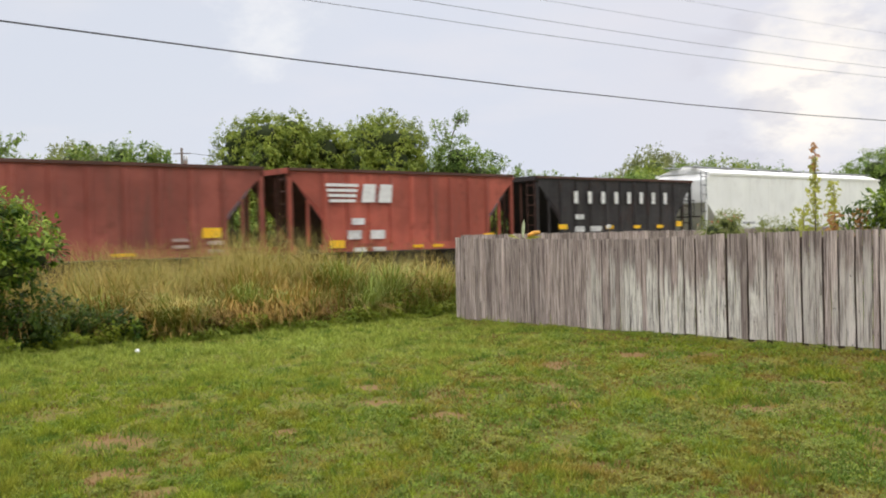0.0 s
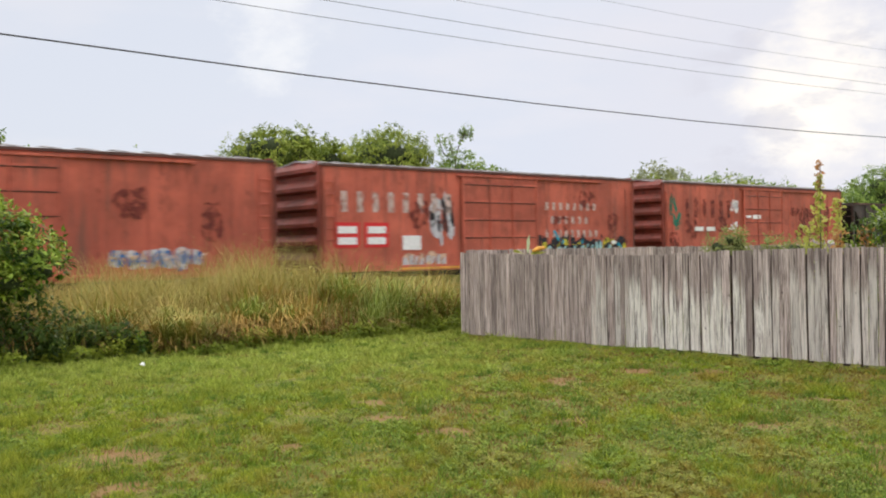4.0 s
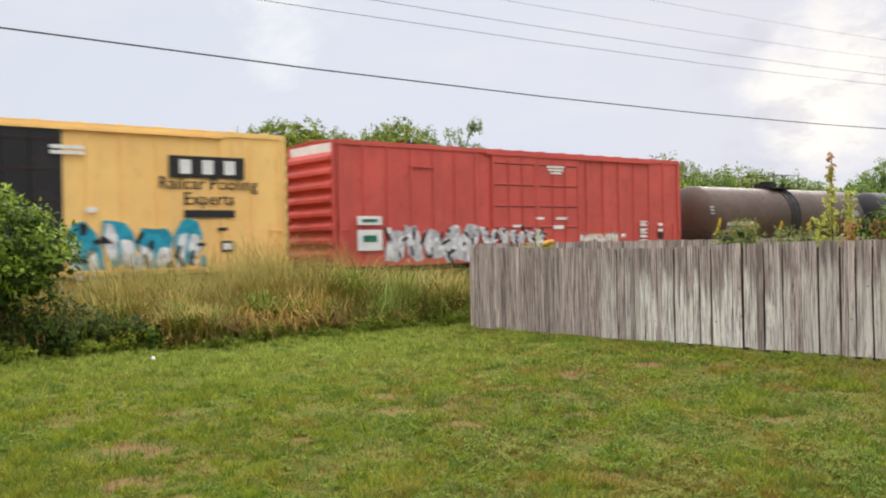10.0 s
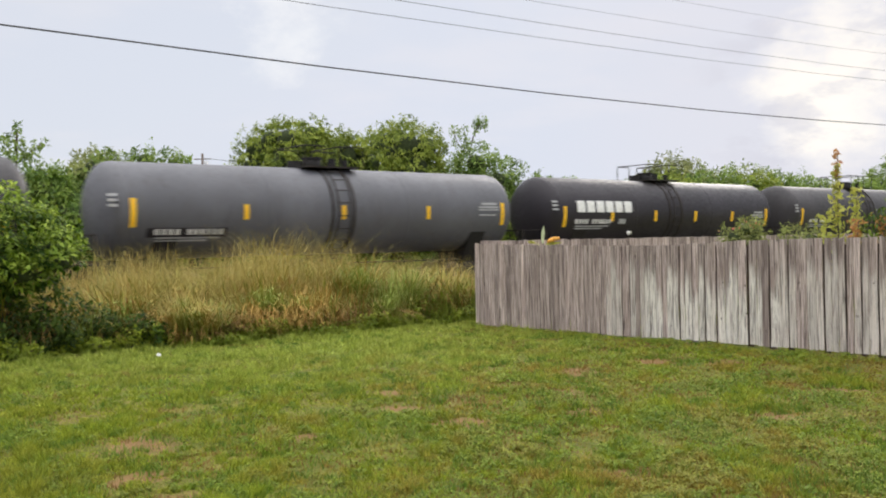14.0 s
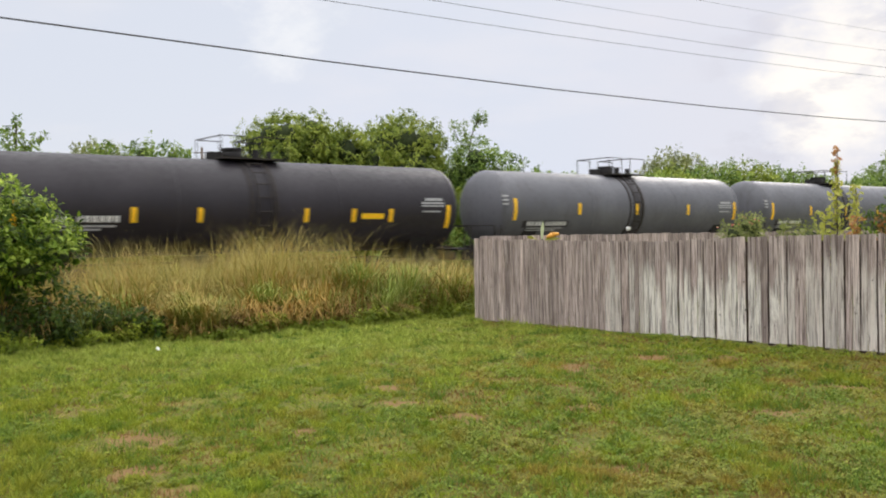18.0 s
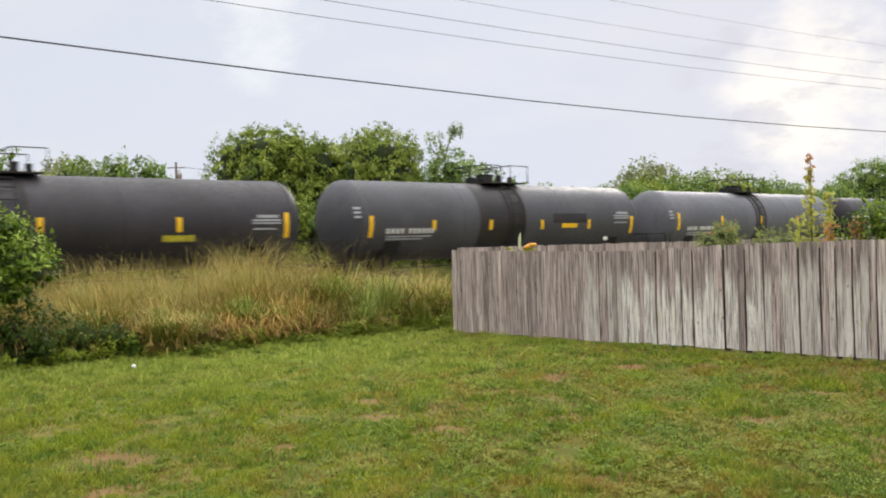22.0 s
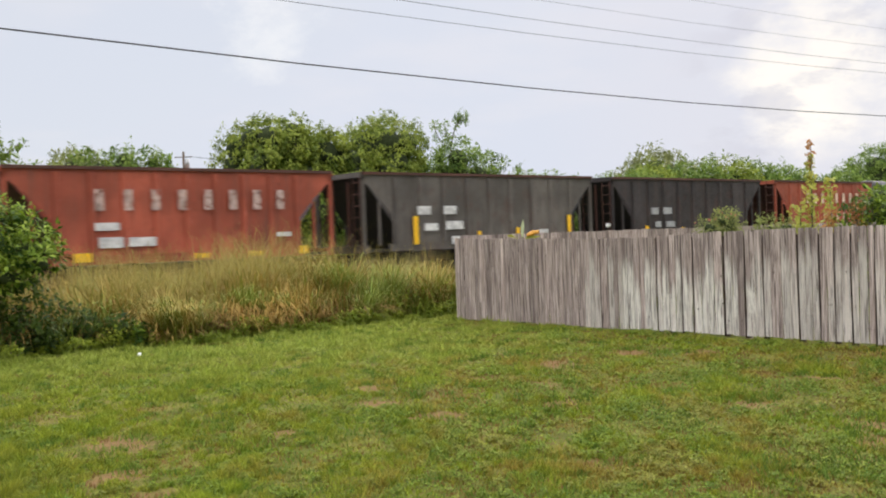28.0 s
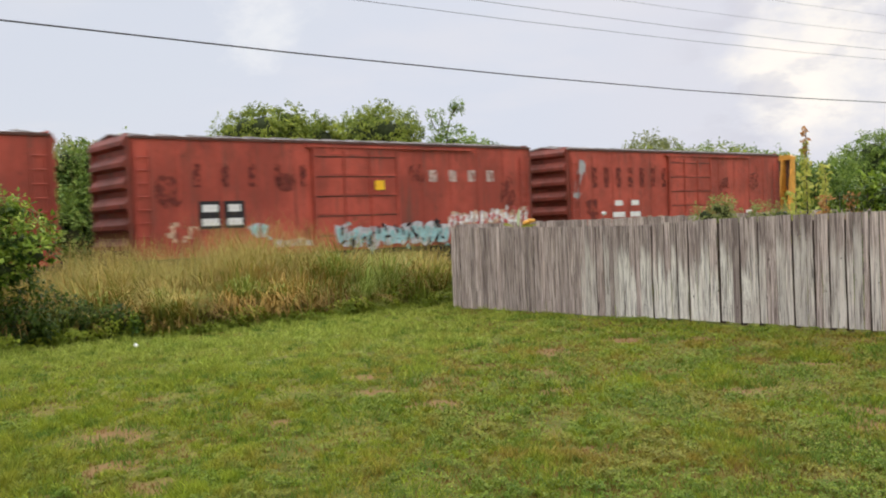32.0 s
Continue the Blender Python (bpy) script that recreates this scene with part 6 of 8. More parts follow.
plates(r1, "lettering", WHITE, [(-7.82, 2.46, 1.0, 0.3), (-7.82, 1.8, 1.0, 0.7), (6.4, 2.3, 0.3, 0.12), (6.4, 2.05, 0.3, 0.12), (6.4, 1.8, 0.3, 0.12), (7.6, 2.3, 0.3, 0.12), (7.6, 2.05, 0.3, 0.12), (1.1, 4.58, 0.95, 0.08), (1.1, 4.46, 0.85, 0.08), (1.1, 4.34, 0.6, 0.08), (0.2, 2.55, 0.4, 0.1), (1.4, 2.55, 0.6, 0.1), (1.2, 2.2, 0.6, 0.14), (-1.0, 2.25, 0.5, 0.1)], y=-HW - 0.1)
plates(r1, "lettering", GREENSPRAY, [(-7.82, 1.85, 0.55, 0.22), (-7.82, 2.46, 0.6, 0.1)], y=-HW - 0.12)
part("latch_bar", MB().box(-6.04, -4.96, -HW - 0.09, -HW - 0.04, 4.33, 4.4), CRIMSON, r1)
part("placard", MB().box(7.27, 8.13, -HW - 0.06, -HW - 0.04, 1.01, 1.42), SAFETY, r1, "yellow panel with dark bars")
plates(r1, "lettering", BLACKSPRAY, [(7.7, 1.36, 0.7, 0.05), (7.68, 1.82, 0.3, 0.26)], y=-HW - 0.06)
plates(r1, "lettering", WHITE, [(6.5, 1.62 + 0.16 * i, 0.5, 0.06) for i in range(6)], y=-HW - 0.06)
y1, LY = boxcar(-216.68, -198.66, YELLOW, "yellow high boxcar with black doors and turquoise spray paint", side_top=5.12, sill=0.88, door=(-2.43, 2.26), doors=2, door_mat=NIGHT, end_ribs=9, end_top=CREAMEND, roof_mat=YELLOW, tall=True, seed=8)
spray(y1, -7.2, -2.9, 0.95, 2.15, (TEAL, WHITESPRAY, SOOTSPRAY), 31, y=-HW - 0.045)
spray(y1, 2.3, 6.3, 0.85, 2.4, (TEAL, WHITESPRAY, SOOTSPRAY), 32, y=-HW - 0.045, up=0.14)
plates(y1, "lettering", BLACKSPRAY, [(7.04, 1.68, 0.4, 0.34), (6.2, 1.75, 0.25, 0.1), (6.9, 2.2, 0.3, 0.1)], y=-HW - 0.05)
plates(y1, "lettering", WHITE, [(7.04, 1.68, 0.28, 0.2)], y=-HW - 0.06)
for m, s in ((LOGOBLUE, 1), (SIGNRED, -1)):
    x, z, w, hh = -6.7, 3.9, 0.78, 0.62
    part("emblem", MB().prism([(x - w - 0.09, z - s * hh), (x - w + 0.37, z - s * hh), (x + w + 0.09, z + s * hh), (x + w - 0.37, z + s * hh)], -HW - (0.054 if s > 0 else 0.063), -HW - 0.045), PALELET, y1)
    part("emblem", MB().prism([(x - w, z - s * hh), (x - w + 0.28, z - s * hh), (x + w, z + s * hh), (x + w - 0.28, z + s * hh)], -HW - (0.06 if s > 0 else 0.066), -HW - 0.045), m, y1)
plates(y1, "lettering", BLACKSPRAY, [(-7.9, 3.95, 0.55, 0.1), (-7.9, 3.75, 0.55, 0.1), (-4.4, 3.95, 0.5, 0.1), (-4.4, 3.75, 0.5, 0.1), (-8.0, 2.5, 0.3, 0.2), (-7.3, 2.5, 0.3, 0.2), (-8.0, 2.0, 0.3, 0.2), (-7.2, 2.0, 0.5, 0.2), (-5.5, 1.95, 0.7, 0.2)], y=-HW - 0.05)
part("emblem", MB().box(5.26, 7.64, -HW - 0.065, -HW - 0.045, 3.72, 4.36), BLACKSPRAY, y1)
plates(y1, "lettering", WHITE, letters(3, 5.75, 7.15, 4.04, 0.42, 0.58), y=-HW - 0.065)


def words(root, text, x, z, size, mat, y=-HW - 0.05):
    cu = bpy.data.curves.new("lettering", "FONT")
    cu.body, cu.size, cu.align_x, cu.extrude = text, size, "CENTER", 0.006
    cu.resolution_u = 2
    tmp = bpy.data.objects.new("lettering", cu)
    me = bpy.data.meshes.new_from_object(tmp)
    bpy.data.objects.remove(tmp)
    me.materials.clear()
    me.materials.append(mat)
    part("lettering", me, mat, root, at_pose=pose(x, y, z, 90, 0, 0))


words(y1, "Railcar Pooling", 6.5, 3.38, 0.53, BLACKSPRAY)
words(y1, "Experts", 6.5, 2.93, 0.53, BLACKSPRAY)
plates(y1, "lettering", BLACKSPRAY, [(6.5, 2.66, 1.6, 0.22)], y=-HW - 0.05)
plates(y1, "lettering", WHITE, [(-0.1, 4.45, 0.9, 0.1), (-0.1, 4.3, 0.9, 0.1), (2.4, 4.45, 0.9, 0.1), (2.4, 4.3, 0.9, 0.1), (0.3, 2.75, 0.35, 0.14), (3.0, 2.75, 0.3, 0.14)], y=-HW - 0.12)
n1, LN = boxcar(-236.71, -218.76, BROWNBOX, "red-brown high boxcar with bright turquoise spray paint", side_top=5.12, sill=0.88, door=(-2.26, 2.37), doors=2, end_ribs=8, end_top=PINKSPRAY, roof_mat=BROWNBOX, tall=True, seed=9)
spray(n1, -7.4, -2.4, 0.85, 2.35, (AQUASPRAY, TEAL, PINKSPRAY), 41, y=-HW - 0.045)
spray(n1, 2.7, 8.4, 1.2, 2.3, (TEAL, SOOTSPRAY, TEAL), 42, y=-HW - 0.045, n=8)
spray(n1, -6.1, -2.85, 2.55, 3.0, (PALESPRAY,), 43, y=-HW - 0.045, n=7)
plates(n1, "lettering", WHITE, [(-0.8, 4.5, 0.8, 0.1), (-0.8, 4.35, 0.7, 0.1), (1.4, 4.5, 0.8, 0.1), (1.4, 4.35, 0.7, 0.1), (-7.8, 2.1, 0.5, 0.2), (-7.8, 1.6, 0.4, 0.2), (1.5, 2.7, 0.5, 0.14)], y=-HW - 0.12)

LOGO = [("logo_panel", LOGOBLUE, 3.15, 2.1, -2.5, 15.5)]
tank_car(-253.56, -239.4, TANKDARK, "dark grey tank car with a blue emblem and a tarred middle", mid=(-1.6, 0.7, TANKSPILL), stripe_angle=(-13, 0),
         panels=tank_marks(T) + LOGO + big_name(4, 3.15, 1.75, 2, 11, WHITE) + [("placard", ORANGE, 3.3, 1.0, -15, -7)], seed=3)
tank_car(-271.0, -256.9, TANKBLACK, "black tank car with bold white block lettering", stripe_angle=(-14, -1), stripes=6,
         panels=tank_marks(T, name_x=-5.4, data_a=-10) + [("lettering", GREYLET, -3.6, 0.42, -20, -12), ("lettering", GREYLET, 5.2, 0.36, -25, -21)] + big_name(6, -4.68, 3.45, -1, 17.5, WHITE, 0.08), seed=4)
tank_car(-288.42, -274.37, TANKGREY, "grey tank car with a dark name panel", stripe_angle=(-10, 3), panels=tank_marks(T, name_a=-27) + [("name_panel", TANKBLACK, -5.35, 2.5, -34, -22)], seed=5)
tank_car(-305.65, -291.77, TANKDARK, "dark grey tank car with a pale blue emblem", stripe_angle=(-22, -10), mid=(-2.4, 1.8, TANKSPILL), panels=tank_marks(T) + [("logo_panel", LOGOBLUE, 3.05, 2.1, -2, 15)] + big_name(4, 3.05, 1.95, -0.5, 13, WHITE, 0.1), seed=6)
for f, b, sd in ((-323.37, -309.2, 7), (-340.79, -326.76, 8), (-358.25, -344.08, 9)):
    tank_car(f, b, TANKGREY, "grey tank car with a dark name panel", stripe_angle=(-10, 3), panels=tank_marks(T, name_a=-27) + [("name_panel", TANKBLACK, -5.35, 2.5, -34, -22)], mid=(-0.25, 0.35, TANKDARK), seed=sd)
tank_car(-376.2, -361.57, TANKBLACK, "black tank car with close-set yellow reflectors", stripes=[-7.3, -4.1, -2.1, 1.5, 3.3, 4.8, 7.3], stripe_angle=(-18, -6), rad=1.5, cz=2.66, panels=tank_marks(16.3) + [("placard", ORANGE, 4.05, 0.9, -16, -9)], seed=10)
tank_car(-393.68, -380.94, TANKBLACK, "black tank car with a yellow placard", rad=1.46, cz=2.62, stripe_angle=(-30, -18), panels=tank_marks(14.4, plate=(ORANGE, 3.9, 0.9, -12, -4)), seed=11)
tank_car(-413.53, -397.21, TANKBLACK, "black tank car with many yellow reflectors", rad=1.42, cz=2.5, stripes=[-8.1, -6.65, -4.67, -1.64, 1.28, 3.42, 5.68, 8.1], stripe_angle=(-10, 5), panels=tank_marks(18.0), seed=12)
tank_car(-430.83, -416.88, TANKGREY, "grey tank car with long yellow end reflectors", rad=1.44, cz=2.6, stripe_angle=(-8, 4), mid=(-0.3, 0.3, TANKDARK), panels=tank_marks(15.6), seed=13)
tank_car(-448.32, -434.32, TANKMID, "slate grey tank car with a stained middle and dark patch", rad=1.46, cz=2.66, stripes=6, stripe_angle=(-14, -4), mid=(-2.0, 0.5, TANKSPILL),
         panels=tank_marks(15.7) + [("name_panel", TANKSPILL, 3.05, 2.0, -6, 9), ("placard", ORANGE, 3.0, 0.9, -14, -7), ("name_panel", GREYHOP, -5.3, 2.0, -21, -11)], seed=14)
tank_car(-468.27, -451.6, TANKDARK, "long dark tank car with yellow reflectors", rad=1.40, cz=2.6, stripes=[-8.33, -4.0, 0.75, 4.7, 8.33], stripe_angle=(-10, 3), panels=tank_marks(18.3, plate=(YELSPRAY, 4.7, 1.0, -24, -16), data_a=-3), seed=15)
tank_car(-485.51, -471.6, TANKBLACK, "black tank car with low yellow reflectors", rad=1.48, cz=2.62, stripe_angle=(-34, -22), panels=tank_marks(15.6, plate=(ORANGE, 4.2, 0.9, -14, -6)), seed=16)
tank_car(-502.88, -488.77, TANKBLACK, "black tank car with bold white block lettering", stripe_angle=(-14, -1), stripes=6, panels=tank_marks(T, name_x=-5.4, data_a=-10) + [("lettering", GREYLET, -3.6, 0.42, -20, -12), ("lettering", GREYLET, 5.2, 0.36, -25, -21)] + big_name(6, -4.68, 3.45, -1, 17.5, WHITE, 0.08), seed=17)
tank_car(-520.24, -506.11, TANKGREY, "grey tank car with a white sprayed mark", stripe_angle=(-12, 1), mid=(-0.25, 0.35, TANKDARK),
         panels=tank_marks(T, name_a=-27) + [("name_panel", TANKBLACK, -5.3, 2.5, -34, -22), ("sprayed_outline", WHITE, -7.1, 0.8, 1, 8)], seed=18)
tank_car(-536.6, -523.57, TANKDARK, "stained dark grey tank car with low yellow reflectors", rad=1.44, cz=2.66, stripe_angle=(-24, -12), mid=(-2.0, -0.6, TANKSPILL), panels=tank_marks(14.7) + [("name_panel", TANKSPILL, 2.4, 1.8, -4, 6)], seed=19)

for l, r, paint, label, marks, orange in (
    (-549.6, -539.3, RED3, "oxide red open hopper with large block lettering", [name_blocks(8, -2.1, 3.2, 2.95, 0.55, 0.4, LETCREAM), name_blocks(5, -0.4, 2.4, 1.95, 0.4, 0.34, LETCREAM)], [(3.8, 1.7, 0.18, 0.5), (-3.2, 1.5, 0.5, 0.2)]),
    (-562.4, -551.0, DARKHOP, "dull black open hopper with patched stencils", [marks_at([(-2.9, 2.4, 0.5, 0.3), (-2.0, 2.4, 0.6, 0.3), (-2.7, 1.8, 0.4, 0.25), (-1.8, 1.8, 0.6, 0.25)], GREYLET)],
     [(-3.5, 1.5, 0.2, 0.5), (-0.9, 1.5, 0.18, 0.3), (1.7, 1.5, 0.18, 0.3), (3.1, 1.5, 0.18, 0.3)]),
    (-575.3, -563.7, GREYHOP, "grey open hopper with rusted patches", [marks_at([(-3.2, 2.55, 0.6, 0.3), (-2.0, 2.55, 0.6, 0.3), (-2.9, 1.95, 0.6, 0.26), (-1.8, 2.0, 0.8, 0.3), (-1.7, 1.45, 0.5, 0.3), (2.8, 1.6, 0.5, 0.3)])],
     [(-3.6, 1.85, 0.2, 1.0), (-0.6, 1.5, 0.16, 0.5), (1.4, 1.6, 0.16, 0.5), (4.3, 1.85, 0.2, 0.9)]),
    (-586.7, -576.5, RED3, "oxide red open hopper with large cream block lettering", [name_blocks(8, -2.6, 3.1, 2.95, 0.6, 0.42, FADEWHITE), marks_at([(-2.4, 2.2, 0.7, 0.22), (-2.3, 1.75, 0.7, 0.3), (-1.4, 1.75, 0.8, 0.26), (3.2, 1.85, 0.5, 0.14)])],
     [(-3.1, 1.35, 0.5, 0.25), (0.4, 1.2, 0.5, 0.14), (2.2, 1.2, 0.5, 0.14), (3.9, 1.3, 0.35, 0.25)]),
    (-599.25, -588.06, RED3, "oxide red open hopper with a white striped emblem", [speed_logo(-2.3, 3.05, 3.2, 0.68), marks_at([(-2.6, 2.1, 0.35, 0.22), (-2.1, 2.1, 0.35, 0.22), (-2.6, 1.6, 0.4, 0.25), (-1.7, 1.6, 0.8, 0.25), (2.1, 1.6, 0.5, 0.4)])],
     [(-3.3, 1.45, 0.6, 0.24), (0.9, 1.15, 0.5, 0.12), (2.4, 1.15, 0.4, 0.12), (4.1, 1.5, 0.4, 0.24)]),
    (-610.8, -600.7, CHARCOAL, "charcoal open hopper with a white disc", [marks_at([(-2.1, 2.15, 0.55, 0.28), (-1.1, 2.15, 0.55, 0.28), (-2.0, 1.6, 0.8, 0.28), (-0.8, 1.6, 0.7, 0.28), (1.9, 1.35, 0.6, 0.4), (-4.2, 3.4, 0.5, 0.14), (-2.9, 3.4, 0.7, 0.14)], GREYLET)],
     [(-3.1, 1.7, 0.18, 0.8), (3.3, 1.7, 0.18, 0.6)]),
):
    hop = open_hopper(l, r, paint, label, marks=marks, mark_orange=orange)
part("disc_mark", MB().prism([(3.9 + 0.29 * math.cos(k * math.pi / 10), 3.15 + 0.29 * math.sin(k * math.pi / 10)) for k in range(20)], -HW - 0.1, -HW - 0.08), WHITE, hop)

bulkhead_flat(-632.3, -611.6)
d1, _ = boxcar(-648.99, -633.1, MAROON, "dark red boxcar with faded lettering and scratches of spray paint", door=(-1.4, 1.9), end_paint=GRIMY_SHADED, seed=11)
plates(d1, "lettering", FADEDARK, letters(8, -6.4, -0.9, 3.35, 0.85, 0.5), y=-HW - 0.002)
for x in (-4.9, -3.8):
    part("sign_panel", MB().box(x - 0.42, x + 0.42, -HW - 0.02, -HW, 1.6, 2.4), MAROON, d1)
plates(d1, "lettering", WHITE, [(-4.9, 2.25, 0.5, 0.22), (-3.8, 2.25, 0.5, 0.22), (-4.9, 1.75, 0.8, 0.22), (-3.8, 1.75, 0.7, 0.22), (5.1, 1.6, 0.5, 0.3)], y=-HW - 0.02)
plates(d1, "lettering", AQUASPRAY, [(-4.8, 1.05, 0.6, 0.3), (-3.7, 1.05, 0.8, 0.3)], y=-HW - 0.05)
spray(d1, 2.4, 4.0, 1.3, 2.1, (PINKSPRAY, MAROON), 51, n=2)
spray(d1, -3.0, -1.7, 0.95, 1.7, (PINKSPRAY, MAROON), 52, n=2)
spray(d1, -7.6, -7.0, 2.4, 4.1, (GREYLET, MAROON), 53, n=1)
d2, _ = boxcar(-667.31, -651.3, MAROON, "dark red boxcar with pale coloured spray paint along its foot", door=(-2.0, 1.5), end_paint=GRIMY_SHADED, seed=12)
spray(d2, -1.2, 3.7, 0.85, 1.8, (PALESPRAY, AQUASPRAY, SOOTSPRAY), 54, y=-HW - 0.1)
spray(d2, 3.7, 7.8, 1.4, 2.2, (PINKSPRAY, WHITESPRAY, ROSESPRAY), 55, y=-HW - 0.03)
spray(d2, -7.1, -6.0, 1.45, 2.0, (PINKSPRAY, MAROON), 56, n=2)
spray(d2, -4.35, -3.6, 1.45, 2.0, (PALESPRAY, AQUASPRAY), 57, n=1)
for x in (-5.63, -4.82):
    part("sign_panel", MB().box(x - 0.34, x + 0.34, -HW - 0.03, -HW, 1.78, 2.62), BLACKSPRAY, d2, "black panel with white stencils")
plates(d2, "lettering", WHITE, [(-5.63, 2.4, 0.5, 0.22), (-4.82, 2.4, 0.4, 0.22), (-5.63, 1.98, 0.55, 0.22), (-4.82, 1.98, 0.5, 0.22)], y=-HW - 0.032)
plates(d2, "lettering", FADEWHITE, letters(4, 3.1, 5.9, 3.4, 0.42, 0.6))
plates(d2, "lettering", FADEDARK, letters(6, -6.0, -1.4, 3.4, 0.7, 0.4))
part("placard", MB().box(0.46, 0.84, -HW - 0.13, -HW - 0.1, 2.91, 3.23), ORANGE, d2)
spray(d2, -3.5, -0.6, 0.95, 1.4, (PINKSPRAY, PALESPRAY), 58)
peeled(d2, [(-2.9, 3.2, 0.8, 0.6), (2.4, 3.5, 0.7, 0.6), (6.8, 2.8, 0.7, 1.1), (-6.9, 2.9, 0.7, 1.0)])
peeled(d1, [(5.6, 3.2, 0.9, 0.8), (3.0, 2.9, 0.7, 0.9), (-6.6, 2.0, 0.7, 0.9)])
d3, _ = boxcar(-685.3, -669.5, MAROON, "dark red boxcar at the rear of the train", seed=13)

# ---------------------------------------------------------------- vegetation
BARK = plain("grey_brown_bark", (0.11, 0.085, 0.065), 0.9, var=0.4, scale=14)
LEAF_VINE = leaf_material("vine_leaves", lin(130, 148, 54), lin(172, 180, 78), lin(104, 122, 46), scale=1.3, lo=0.45, hi=0.6, rough=0.6, trans=0.28)
LEAF_DARK = leaf_material("shrub_leaves", lin(110, 138, 58), lin(154, 172, 82), lin(88, 114, 50), scale=1.3, lo=0.45, hi=0.6, rough=0.6, trans=0.28)
LEAF_OLIVE = leaf_material("olive_leaves", lin(132, 142, 78), lin(168, 172, 104), lin(116, 128, 72), rough=0.7, trans=0.4)
LEAF_NEAR = leaf_material("glossy_leaves", lin(82, 110, 30), lin(152, 172, 60), lin(56, 82, 24), scale=2.2, lo=0.44, hi=0.58, rough=0.45)
LEAF_FAR = leaf_material("distant_olive_leaves", lin(128, 136, 84), lin(164, 166, 106), lin(112, 122, 74), rough=0.7, trans=0.3)
# green of a dark low weed, also painting the shade below the bush
LEAF_SHADE = leaf_material("dark_weed_shade_leaves", lin(58, 80, 30), lin(96, 116, 42), lin(44, 62, 24), scale=1.5, rough=0.5)
LEAF_WEED = leaf_material("weed_leaves", lin(122, 142, 42), lin(166, 174, 62), lin(104, 122, 38), scale=1.6)
# dark green with the shade inside a crown put into its colour
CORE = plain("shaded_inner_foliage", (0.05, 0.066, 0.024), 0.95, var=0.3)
LIME = leaf_material("lime_yellow_leaves", lin(170, 176, 80), lin(202, 196, 100), lin(148, 162, 70))
PALELEAF = plain("pale_leaf", lin(196, 206, 160), 0.6, var=0.1)
RUST = leaf_material("orange_leaves", lin(190, 138, 84), lin(176, 108, 72), lin(178, 164, 90))


